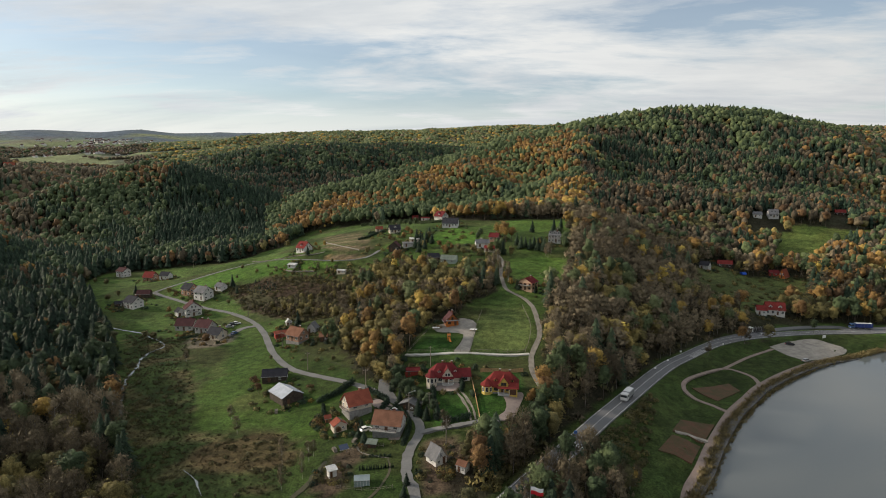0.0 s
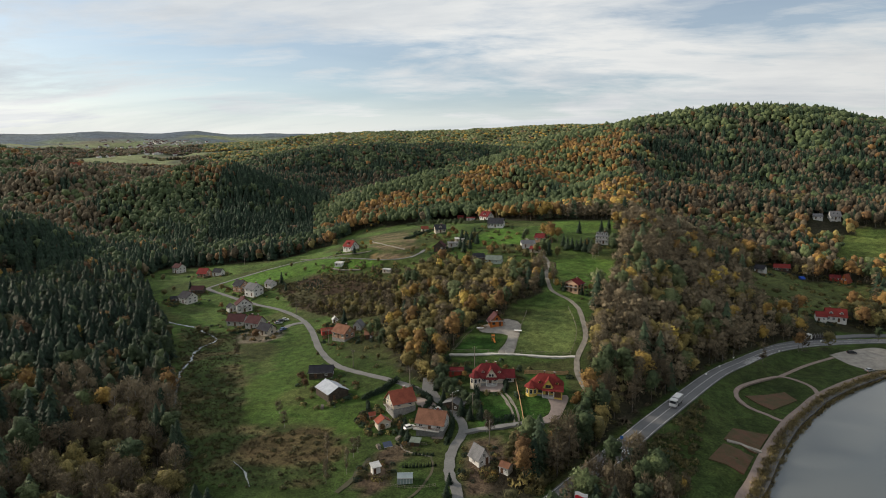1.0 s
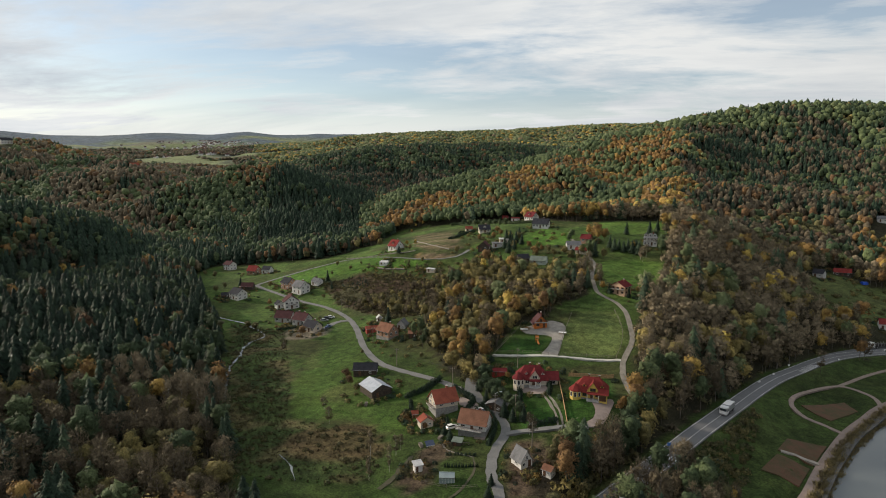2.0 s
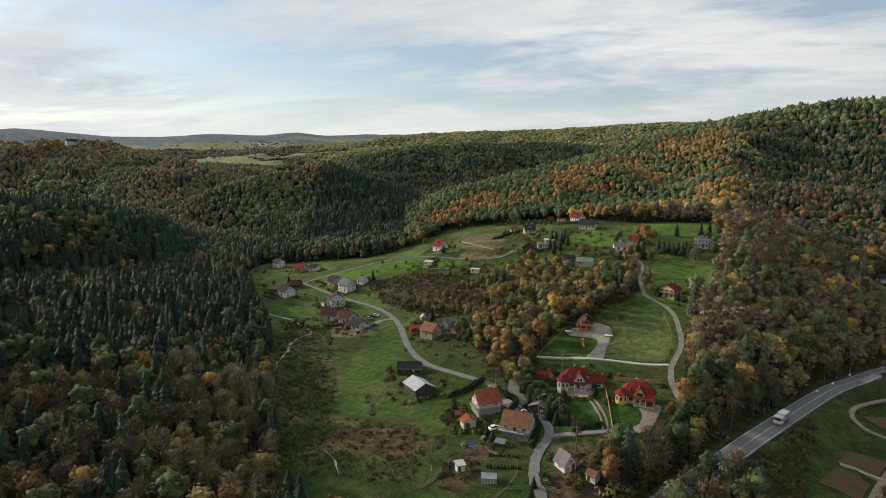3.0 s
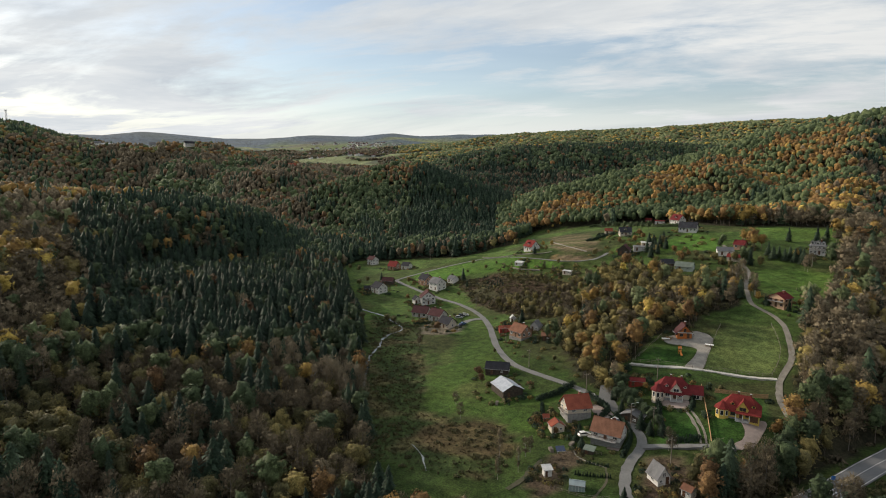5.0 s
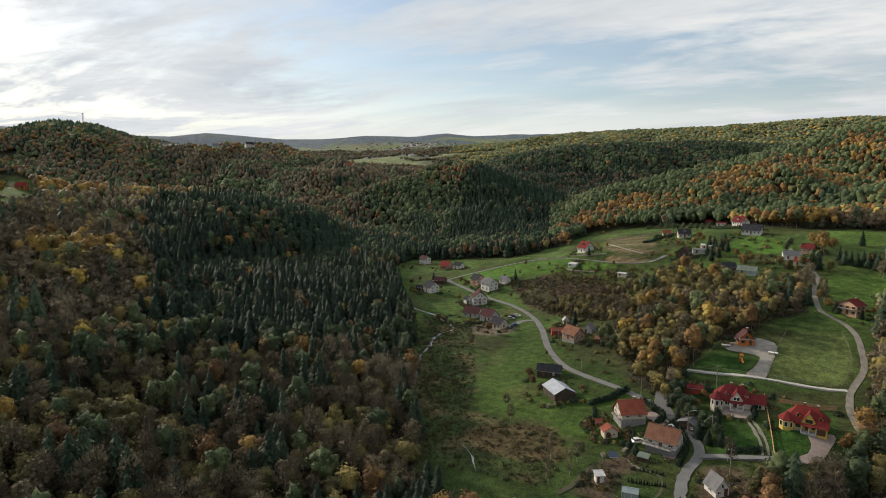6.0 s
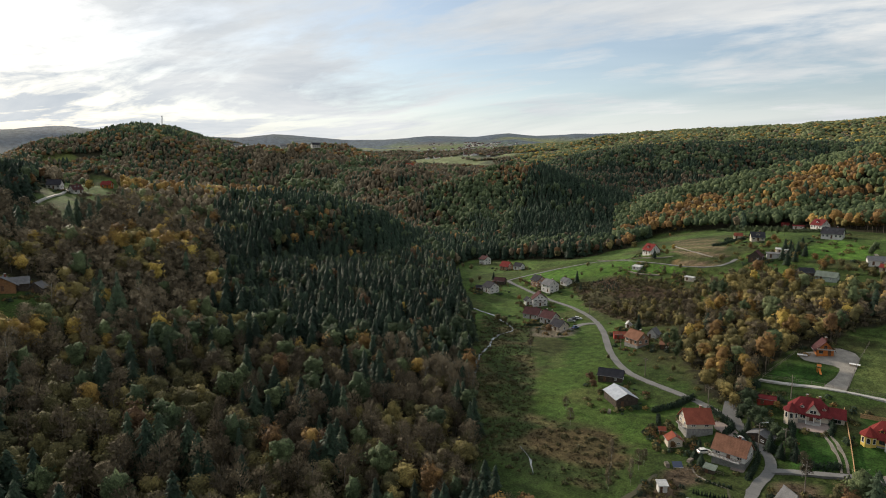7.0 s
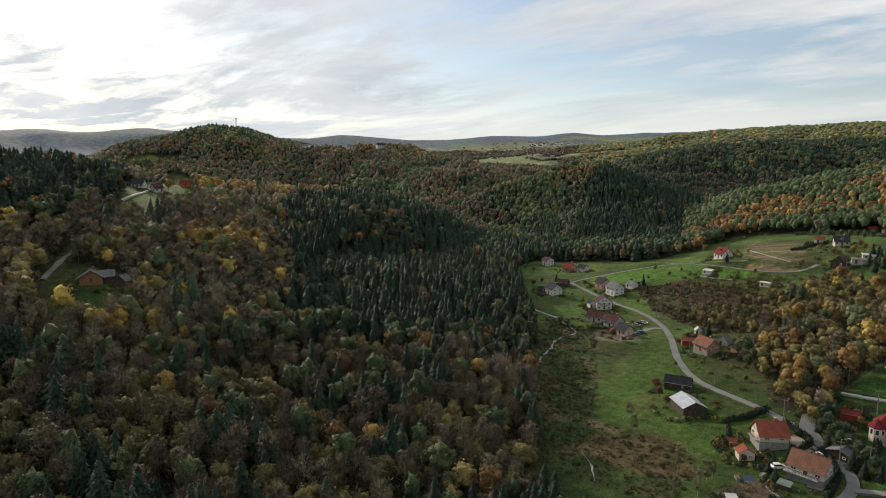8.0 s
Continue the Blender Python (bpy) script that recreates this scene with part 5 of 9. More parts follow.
house(71.5, 379.9, -15, 9.0, 8.0, 5.6, 2.6, 'white', 'grey', 'tall white house with a grey mansard roof', floors=2, wins=(4, 3, 2, 2), hip=True, dormers=3, balcony=('f', 0, 2.7, 7.5, 1.2))
house(43.0, 296.3, -36, 8.6, 7.8, 4.6, 2.3, 'pink', 'dark_red', 'apricot two-storey house with a red roof', floors=2, along='y', wins=(3, 2, 2, 2), frame_mat=BROWN_FRAME, balcony=('f', 0, 2.7, 6.5, 1.3))
house(3.6, 257.6, 13, 6.4, 6.0, 2.6, 3.4, 'timber', 'maroon', 'orange timber cabin with a brown roof', name='cabin', category='cabin', along='y', wins=(2, 2, 2, 1), frame_mat=BROWN_FRAME, chimney=1, over=0.8, balcony=('f', 0, 2.5, 5.6, 1.2))
shed(-11.5, 216.0, 5, 6.4, 3.0, 2.2, 0.8, 'red', 'dark_red', 'long red shed behind the villa', window=False)
house(196.9, 413.2, -18, 11.0, 6.0, 2.8, 2.2, 'dark', 'red', 'dark wooden house with a bright red roof', wins=(3, 2, 1, 1), chimney=1)
shed(176.7, 398.1, -44, 7.0, 6.0, 2.8, 2.4, 'grey', 'dark', 'old grey barn on the hillside garden', 'barn', 'barn')
shed(224.1, 399.7, -19, 7.0, 5.0, 2.4, 1.6, 'red', 'dark_red', 'low shed with a red roof')
house(227.8, 394.0, -60, 5.0, 5.5, 2.0, 4.6, 'timber', 'orange', 'steep orange wooden cottage', name='cottage', category='cottage', along='y', wins=(1, 1, 1, 1), chimney=0)
house(189.3, 334.1, -20, 11.5, 9.0, 3.4, 4.0, 'white', 'red', 'large white inn with a bright red roof and balconies', wins=(4, 3, 2, 2), dormers=2, chimney=2, balcony=('f', 0, 2.7, 8, 1.2))
shed(180.7, 332.2, -19, 6.0, 7.0, 3.0, 2.4, 'white', 'red', 'white side wing with a red roof', 'annex', 'annex')
house(283.2, 513.4, -9, 9.0, 8.0, 3.4, 4.2, 'white', 'grey', 'white house with a steep grey roof on the hillside', wins=(3, 2, 2, 1), skylights=2)
shed(270.7, 514.8, -18, 8.0, 6.0, 2.8, 2.2, 'white', 'grey', 'grey-roofed barn on the hillside', 'barn', 'barn')
house(344.5, 518.7, -24, 9.0, 6.0, 3.0, 2.2, 'dark', 'red', 'small house with a red roof above the field', wins=(3, 2, 1, 1))
house(-413.9, 190.5, 45, 9.0, 7.5, 3.4, 3.2, 'white', 'dark', 'white hillside house with a dark roof', wins=(3, 2, 2, 2), chimney=1)
house(-405.2, 198.4, 92, 7.2, 7.0, 3.0, 3.2, 'white', 'maroon', 'white house with a brown roof on the hillside lawn', wins=(2, 2, 2, 1), along='x', skylights=2)
house(-459.2, 247.7, 32, 8.0, 7.0, 3.0, 2.6, 'timber', 'red', 'orange house with a red roof', wins=(2, 2, 1, 1))
shed(-461.2, 250.2, 62, 7.0, 6.0, 3.2, 0.6, 'white', 'pale', 'pale flat-roofed hall behind the orange house', 'hall', 'hall', mono=True)
shed(-252.1, 100.0, 62, 9.0, 5.0, 2.6, 2.2, 'dark', 'grey', 'dark timber wing of the log cabin', 'annex', 'annex', window=False)
house(-253.2, 95.8, 63, 9.5, 7.0, 2.7, 3.0, 'log', 'grey', 'old log cabin with a grey shingle roof', name='cabin', category='cabin', along='y', wins=(1, 1, 2, 1), chimney=1, over=0.9, gable_windows=False)
shed(-247.4, 105.1, 32, 6.0, 5.0, 2.0, 2.2, 'dark', 'grey', 'old dark barn beside the log cabin', 'barn', 'barn', along='y', window=False)
house(-690.8, 1004.6, 54, 18.0, 10.0, 4.0, 4.0, 'white', 'pale', 'white farmhouse far off on the ridge', wins=(4, 2, 2, 2))
house(-569.6, 793.8, 46, 14.0, 9.0, 4.0, 4.0, 'cream', 'orange', 'cream farmhouse with orange roof on the ridge', wins=(4, 2, 2, 2))
house(-790.0, 808.1, 64, 18.0, 12.0, 6.0, 4.0, 'white', 'dark', 'white house among trees on the ridge', floors=2, wins=(4, 2, 2, 2))
house(-832.5, 770.7, 47, 12.0, 10.0, 5.0, 4.0, 'white', 'grey', 'white house on the ridge meadow', wins=(4, 2, 2, 2))
house(-919.1, 755.0, 51, 20.0, 10.0, 5.0, 2.0, 'white', 'pale', 'long white building on the ridge crest', wins=(5, 2, 2, 2))
house(-927.7, 744.4, 51, 12.0, 10.0, 6.0, 3.0, 'white', 'grey', 'tall white house on the ridge crest', floors=2, wins=(3, 2, 2, 2))
shed(-31.2, 158.0, 31, 2.6, 2.4, 2.3, 0.4, 'white', 'pale', 'small white hut beside the garden', 'hut', 'hut', mono=True, window=False)


# ---- trees ----
def soup(tris):
    return np.array(tris, float).reshape(-1, 3, 3)


def skirt(rng, z0, z1, r, points, top=0.0):
    """One whorl of drooping fir branches: a jagged cone."""
    ring = []
    turn = rng.uniform(0, 6.28)
    for k in range(points * 2):
        a = turn + math.pi * k / points + rng.uniform(-0.12, 0.12)
        q = r * (rng.uniform(0.85, 1.2) if k % 2 == 0 else rng.uniform(0.5, 0.66))
        ring.append((q * math.cos(a), q * math.sin(a), z0 + (0.0 if k % 2 == 0 else (z1 - z0) * 0.22) + rng.uniform(-0.012, 0.012)))
    tip = (rng.normal(0, 0.006), rng.normal(0, 0.006), z1)
    return [(ring[k], ring[(k + 1) % len(ring)], tip) for k in range(len(ring))]


def spruce_shape(seed, n, r=0.21, base=0.06, width=0.5, tiers=6, points=5):
    """A fir: whorls of jagged branches that narrow to the tip, with feathery sprays between them."""
    rng = np.random.default_rng(seed)
    out = []
    for k in range(tiers):
        t = k / tiers
        z0 = base + (1 - base) * (1 - (1 - t) ** 1.08)
        z1 = min(1.0, z0 + (1 - base) * (1.9 / tiers) * (1.0 - 0.25 * t))
        out += skirt(rng, z0, 1.0 if k == tiers - 1 else z1, r * (1 - t) ** 0.82 * 0.96 + 0.012, points if t < 0.6 else max(3, points - 1))
    for k in range(n):
        t = 1 - math.sqrt((k + rng.uniform(0.1, 0.9)) / n)
        a = k * 2.399 + rng.uniform(-0.5, 0.5)
        full = (r * (1 - t) ** 0.75 + 0.012) * rng.uniform(0.75, 1.2)
        z = base + (1 - base) * t
        w = full * width * rng.uniform(0.7, 1.2) + 0.008
        ca, sa = math.cos(a), math.sin(a)
        p = np.array((full * 0.3 * ca, full * 0.3 * sa, z + full * 0.35))
        tip = np.array((full * ca, full * sa, z - full * rng.uniform(0.05, 0.35)))
        s = np.array((-sa, ca, rng.uniform(-0.3, 0.3))) * w * 0.5
        out.append((p + s, p - s, tip) if k % 2 else (p, tip + s * 0.9, tip - s * 0.9 + np.array((0, 0, 0.02))))
    return soup(out)


def icosahedron():
    g = (1 + 5 ** 0.5) / 2
    v = np.array([(-1, g, 0), (1, g, 0), (-1, -g, 0), (1, -g, 0), (0, -1, g), (0, 1, g), (0, -1, -g), (0, 1, -g), (g, 0, -1), (g, 0, 1), (-g, 0, -1), (-g, 0, 1)], float)
    f = [(0, 11, 5), (0, 5, 1), (0, 1, 7), (0, 7, 10), (0, 10, 11), (1, 5, 9), (5, 11, 4), (11, 10, 2), (10, 7, 6), (7, 1, 8),
         (3, 9, 4), (3, 4, 2), (3, 2, 6), (3, 6, 8), (3, 8, 9), (4, 9, 5), (2, 4, 11), (6, 2, 10), (8, 6, 7), (9, 8, 1)]
    return v / np.linalg.norm(v[0]), f


ICO_V, ICO_F = icosahedron()


def lump(rng, c, r, high):
    """One bulge of a crown, uneven, open below."""
    a, b = rng.uniform(0, 6.28), rng.uniform(-0.5, 0.5)
    ca, sa, cb, sb = math.cos(a), math.sin(a), math.cos(b), math.sin(b)
    v = ICO_V @ np.array(((1, 0, 0), (0, cb, -sb), (0, sb, cb))) @ np.array(((ca, -sa, 0), (sa, ca, 0), (0, 0, 1)))
    low = [v[list(f)].mean(0)[2] for f in ICO_F]
    v = v * rng.uniform(0.72, 1.2, (12, 1)) * np.array((r, r, high)) + np.array(c)
    return [tuple(v[i] for i in f) for f, z in zip(ICO_F, low) if z > -0.62]


def crown_lumps(seed, count, r=0.28, low=0.3, size=0.6, tall=1.0):
    """The body of a broad crown: a few bulges round a middle."""
    rng = np.random.default_rng(seed + 500)
    mid, half = (1 + low) / 2, (1 - low) / 2
    out = lump(rng, (rng.normal(0, 0.02), rng.normal(0, 0.02), mid), r * (0.95 if count == 1 else 0.72), half * 0.95)
    for k in range(count - 1):
        a, u = 2.4 * k + rng.uniform(-0.4, 0.4), rng.uniform(-0.55, 0.6)
        q = r * rng.uniform(0.42, 0.72) * math.sqrt(1 - 0.6 * u * u)
        s = r * size * rng.uniform(0.75, 1.15)
        out += lump(rng, (q * math.cos(a), q * math.sin(a), mid + u * half * 0.85), s, s * 0.95 * tall)
    return soup(out)


def leafy_shape(seed, n, r=0.3, low=0.3, clumps=8, size=0.09, squash=1.0, fill=0.35, jitter=0.45):
    """A crown of many small leaf sprays gathered in clumps, uneven, with gaps."""
    rng = np.random.default_rng(seed)
    mid = (1 + low) / 2
    cs = []
    for _ in range(clumps):
        a, u = rng.uniform(0, 2 * math.pi), rng.uniform(-1, 1)
        rad = r * rng.uniform(0.25, 0.75) * math.sqrt(max(0.05, 1 - 0.8 * u * u))
        cs.append((rad * math.cos(a), rad * math.sin(a), mid + u * (1 - low) * 0.36 * squash, r * rng.uniform(0.34, 0.58)))
    cs.append((0, 0, mid, r * 0.62))
    out = []
    for k in range(n):
        cx, cy, cz, cr = cs[rng.integers(len(cs))]
        d = rng.normal(size=3)
        d[2] = d[2] * 0.8 + 0.25
        d /= np.linalg.norm(d)
        p = np.array((cx, cy, cz)) + d * cr * rng.uniform(1 - fill, 1.05)
        nrm = d + rng.normal(0, jitter, 3)
        nrm /= np.linalg.norm(nrm)
        t = np.cross(nrm, rng.normal(size=3))
        t /= np.linalg.norm(t) + 1e-9
        b = np.cross(nrm, t)
        s = size * rng.uniform(0.6, 1.35)
        out.append((p + t * s, p - t * s * 0.55 + b * s * 0.8, p - t * s * 0.5 - b * s * 0.85))
    return soup(out)


def stick(a, b, ra, rb, seg=3):
    a, b = np.array(a, float), np.array(b, float)
    ax = b - a
    u = np.cross(ax, (0.3, 0.9, 0.2))
    u /= np.linalg.norm(u) + 1e-9
    v = np.cross(ax / (np.linalg.norm(ax) + 1e-9), u)
    out = []
    ring = [(math.cos(2 * math.pi * k / seg), math.sin(2 * math.pi * k / seg)) for k in range(seg)]
    for k in range(seg):
        (c0, s0), (c1, s1) = ring[k], ring[(k + 1) % seg]
        p0, p1 = a + ra * (c0 * u + s0 * v), a + ra * (c1 * u + s1 * v)
        q0, q1 = b + rb * (c0 * u + s0 * v), b + rb * (c1 * u + s1 * v)
        out += [(p0, p1, q1), (p0, q1, q0)]
    return out


def wood_shape(seed, top=0.75, limbs=6, r=0.016, spread=0.22, start=0.35, seg=4):
    rng = np.random.default_rng(seed)
    out = stick((0, 0, -0.06), (rng.normal(0, 0.01), rng.normal(0, 0.01), top * 0.55), r, r * 0.7, seg) + stick((0, 0, top * 0.55), (rng.normal(0, 0.02), rng.normal(0, 0.02), top), r * 0.7, r * 0.15, seg)
    for k in range(limbs):
        z = start + (top * 0.9 - start) * (k + 0.5) / limbs
        a = k * 2.4 + rng.uniform(-0.4, 0.4)
        l = spread * rng.uniform(0.7, 1.2)
        out += stick((0, 0, z), (l * math.cos(a), l * math.sin(a), z + l * rng.uniform(0.5, 1.1)), r * 0.4, r * 0.1)
    return soup(out)


def twig_shape(seed, n, r=0.24, low=0.35):
    """A leafless crown: many thin upward twigs."""
    rng = np.random.default_rng(seed)
    out = []
    for k in range(n):
        a, t = rng.uniform(0, 2 * math.pi), rng.uniform(0, 1)
        rr = r * math.sqrt(rng.uniform(0.02, 1)) * (1 - 0.75 * t ** 2)
        z = low + (0.95 - low) * t
        p = np.array((rr * math.cos(a), rr * math.sin(a), z))
        d = np.array((math.cos(a) * rng.uniform(0.1, 0.9), math.sin(a) * rng.uniform(0.1, 0.9), rng.uniform(0.5, 1.2))) + rng.normal(0, 0.2, 3)
        d /= np.linalg.norm(d)
        s = np.cross(d, rng.normal(size=3))
        s /= np.linalg.norm(s) + 1e-9
        l, w = rng.uniform(0.07, 0.16), rng.uniform(0.004, 0.011)
        out.append((p - s * w, p + s * w, p + d * l))
    return soup(out)


def outward(v):
    """The way each point of a crown faces, away from its middle."""
    lo, hi = v[:, 2].min(), v[:, 2].max()
    w = v - np.array((0, 0, lo + 0.35 * (hi - lo)))
    r = np.hypot(v[:, 0], v[:, 1]).max() + 1e-6
    w[:, :2] /= r
    w[:, 2] = w[:, 2] / (hi - lo + 1e-6) + 0.12
    return w / (np.linalg.norm(w, axis=1)[:, None] + 1e-6)


def welded(shape):
    """The triangles of a shape as corners and indices, with shared corners joined."""
    v, inv = np.unique(np.round(shape.reshape(-1, 3), 5), axis=0, return_inverse=True)
    return v, inv.ravel()


def tri_mesh(name, co, corners, tint, ways):
    me = bpy.data.meshes.new(name)
    n = len(corners) // 3
    me.vertices.add(len(co))
    me.vertices.foreach_set("co", co.ravel())
    me.loops.add(n * 3)
    me.loops.foreach_set("vertex_index", corners)
    me.polygons.add(n)
    me.polygons.foreach_set("loop_start", np.arange(n) * 3)
    me.update(calc_edges=True)
    me.polygons.foreach_set("use_smooth", np.ones(n, bool))
    me.attributes.new("tint", "FLOAT", "FACE").data.foreach_set("value", tint)
    me.attributes.new("outward", "FLOAT_VECTOR", "POINT").data.foreach_set("vector", ways.ravel())
    return me


def plant(name, sets, mat, label, category="forest", kind="stuff", bark=None):
    """Joins many trees into one mesh. sets: (shape, places x y z, height, width factor, tint, is wood)."""
    co, tint, index, ways, corners, start = [], [], [], [], [], 0
    for shape, place, high, wide, tone, wood in sets:
        if not len(place):
            continue
        rng = np.random.default_rng(len(place))
        a = rng.uniform(0, 2 * math.pi, len(place))
        c, s = np.cos(a), np.sin(a)
        v, inv = welded(shape)
        x = (v[None, :, 0] * c[:, None] - v[None, :, 1] * s[:, None]) * (high * wide)[:, None] + place[:, 0:1]
        y = (v[None, :, 0] * s[:, None] + v[None, :, 1] * c[:, None]) * (high * wide)[:, None] + place[:, 1:2]
        z = v[None, :, 2] * high[:, None] + place[:, 2:3]
        co.append(np.stack([x, y, z], -1).reshape(-1, 3))
        o = outward(v)
        ways.append(np.stack([o[None, :, 0] * c[:, None] - o[None, :, 1] * s[:, None], o[None, :, 0] * s[:, None] + o[None, :, 1] * c[:, None], np.repeat(o[None, :, 2], len(place), 0)], -1).reshape(-1, 3))
        corners.append((inv[None, :] + start + len(v) * np.arange(len(place))[:, None]).ravel())
        start += len(v) * len(place)
        tint.append(np.repeat(tone, len(shape)))
        index.append(np.full(len(place) * len(shape), 1 if wood else 0))
    me = tri_mesh(name, np.concatenate(co), np.concatenate(corners).astype(np.int32), np.concatenate(tint), np.concatenate(ways))
    me.materials.append(mat)
    if bark:
        me.materials.append(bark)
        me.polygons.foreach_set("material_index", np.concatenate(index).astype(np.int32))
    ob = new(name, me)
    return tagged(ob, label, category, kind=kind) if category else ob


RNG = np.random.default_rng(11)
BUILDINGS.append((*polar(-9.0, 120), 3.5))
BUILDINGS += [(-424, 204, 20), (-440, 226, 16), (-455, 243, 12)]


def scatter(spacing, r0, r1, a0=-48, a1=86):
    """Jittered places in a ring sector of the plan."""
    n = int(2 * r1 / spacing) + 2
    g = (np.arange(n) - n / 2) * spacing
    x, y = np.meshgrid(g, g)
    x = x.ravel() + RNG.uniform(-0.48, 0.48, x.size) * spacing
    y = y.ravel() + RNG.uniform(-0.48, 0.48, y.size) * spacing
    d, a = np.hypot(x, y), np.degrees(np.arctan2(-x, y))
    k = (d > r0) & (d < r1) & (a > a0) & (a < a1)
    x, y = x[k], y[k]
    k = wooded(x, y)
    for bx, by, r in BUILDINGS:
        far = math.hypot(bx, by) > 430
        # gardens: open ground on the downhill, viewward side
        ux, uy = -bx / math.hypot(bx, by), -by / math.hypot(bx, by)
        s = np.clip((x - bx) * ux + (y - by) * uy, 0, 45 if far else 12)
        k &= np.hypot(x - bx - s * ux, y - by - s * uy) > r
    return x[k], y[k]


def hidden(x, y):
    """Slopes that lie behind a crest as seen from over the lake; their stands are kept simple."""
    z = on_ground(x, y) + 22
    out = np.zeros(len(x), bool)
    for f in np.linspace(0.15, 0.97, 42):
        out |= on_ground(x * f, y * f) + 8 > EYE_Z + (z - EYE_Z) * f
    return out


CREST_A = np.array([c[0] for c in RIDGES["big_hill"][2]][::-1], float)
CREST_D = np.array([c[1] for c in RIDGES["big_hill"][2]][::-1], float)


def species(x, y):
    """Which kind of tree grows at a place: 0 spruce, 1 pine, 2 autumn gold, 3 olive, 4 bare. Also a leaf tone shift,
    with the stand's shade or haze painted in.
    """
    n1, n2, n3 = wobble(x, y, 55, 1.3), wobble(x, y, 24, 4.1), wobble(x, y, 11, 7.7)
    d0, a0 = np.hypot(x, y), np.degrees(np.arctan2(-x, y))
    # stands run into each other along uneven edges
    d = d0 + 26 * n1 + 18 * n2 + 8 * n3
    a = a0 + (900 / (300 + d0)) * (1.5 * n2 + 0.9 * n3 + 0.9 * wobble(x, y, 37, 2.2))
    z = on_ground(x, y)
    p = np.empty((len(x), 5))
    tone = np.zeros(len(x))

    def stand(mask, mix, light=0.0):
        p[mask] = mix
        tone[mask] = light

    stand(d > 0, (0.2, 0.25, 0.2, 0.1, 0.25))
    # brown hills behind, with a few green patches
    # tones here are lowered to paint in the shade of these slopes
    stand((a > 24) & (d >= 620), (0.05, 0.05, 0.05, 0.04, 0.81), -0.30)
    stand((a > 27) & (d >= 620) & (d < 1700) & (n1 > 0.4), (0.20, 0.26, 0.05, 0.05, 0.44), -0.32)
    stand((a > 40) & (a < 50) & (d > 780) & (d < 1010) & (n2 > 0.0), (0.26, 0.42, 0.05, 0.05, 0.22), -0.30)
    stand((a > 37) & (a < 49) & (d > 1060) & (d < 1250), (0.10, 0.12, 0.24, 0.12, 0.42), -0.18)
    stand((a > 53) & (d > 1000), (0.14, 0.12, 0.11, 0.11, 0.52), -0.22)
    stand((a > 53) & (d > 1180) & (z > 138), (0.50, 0.24, 0.10, 0.06, 0.10), -0.12)
    stand((a > 55) & (d > 820) & (d < 960), (0.66, 0.12, 0.10, 0.04, 0.08), -0.15)
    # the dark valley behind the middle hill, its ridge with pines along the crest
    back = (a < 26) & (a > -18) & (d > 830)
    # the shade of valley and ridge is put into lowered leaf tones
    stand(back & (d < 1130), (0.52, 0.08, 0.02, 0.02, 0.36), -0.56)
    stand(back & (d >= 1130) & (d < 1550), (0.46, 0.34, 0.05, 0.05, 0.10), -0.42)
    # skyline woods get lighter tones, haze put into the leaf colour
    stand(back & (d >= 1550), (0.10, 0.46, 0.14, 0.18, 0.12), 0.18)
    # the sunny hill in bands: gold beeches along its foot, pines, copper beeches, pines on the crest
    crest = np.interp(a0, CREST_A, CREST_D)
    f = (d0 - 490) / np.maximum(crest - 490, 60) + 0.10 * n1 + 0.07 * n2 + 0.05 * n3
    big = (a0 < 16.5) & (d0 > 440) & (d0 < crest + 90)
    stand(big, (0.07, 0.80, 0.08, 0.03, 0.02), -0.08)
    stand(big & (f > 0.47 + 0.05 * n3) & (f < 0.80), (0.04, 0.26, 0.60, 0.05, 0.05), 0.02)
    stand(big & (f < 0.17), (0.03, 0.08, 0.68, 0.18, 0.03), 0.14)
    stand(big & (f < 0.26) & (a0 > 6), (0.06, 0.36, 0.28, 0.18, 0.12), -0.08)
    # bare trees and spruces turned from the sun, shade put into darker tones
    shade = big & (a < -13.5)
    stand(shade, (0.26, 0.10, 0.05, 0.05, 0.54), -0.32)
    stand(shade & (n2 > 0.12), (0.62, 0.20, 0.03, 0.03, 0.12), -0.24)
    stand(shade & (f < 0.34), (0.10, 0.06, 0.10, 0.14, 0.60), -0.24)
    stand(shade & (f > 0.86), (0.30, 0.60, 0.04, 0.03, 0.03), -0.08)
    stand((a < -33) & (d > 560), (0.22, 0.14, 0.16, 0.16, 0.32), -0.14)
    # the middle hill: light pines to the fore, copper crown, dark spruces on its far flank
    mid = (a0 > 15) & (a0 < 40) & (d0 > 470) & (d0 < 835) & ~big
    stand(mid, (0.12, 0.76, 0.04, 0.04, 0.04), -0.2)
    stand(mid & (z > 60), (0.04, 0.44, 0.26, 0.08, 0.18), -0.16)
    # these spruces are darkened further, the flank's shade painted into their tone
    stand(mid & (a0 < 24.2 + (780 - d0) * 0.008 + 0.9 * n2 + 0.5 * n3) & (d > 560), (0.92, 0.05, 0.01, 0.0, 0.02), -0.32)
    stand(mid & (d < 545), (0.36, 0.20, 0.10, 0.10, 0.24), -0.20)
    stand(mid & (a > 33.5) & (d > 560), (0.10, 0.12, 0.05, 0.05, 0.68), -0.22)
    # the wooded spur beside the village and the lakeside
    spur = (a < -8) & (a > -27) & (d < 480)
    stand(spur, (0.03, 0.04, 0.05, 0.12, 0.76), 0.40)
    stand(spur & (n2 > 0.34), (0.14, 0.10, 0.07, 0.19, 0.50), 0.20)
    stand(spur & (d < 225), (0.05, 0.40, 0.03, 0.17, 0.35), 0.06)
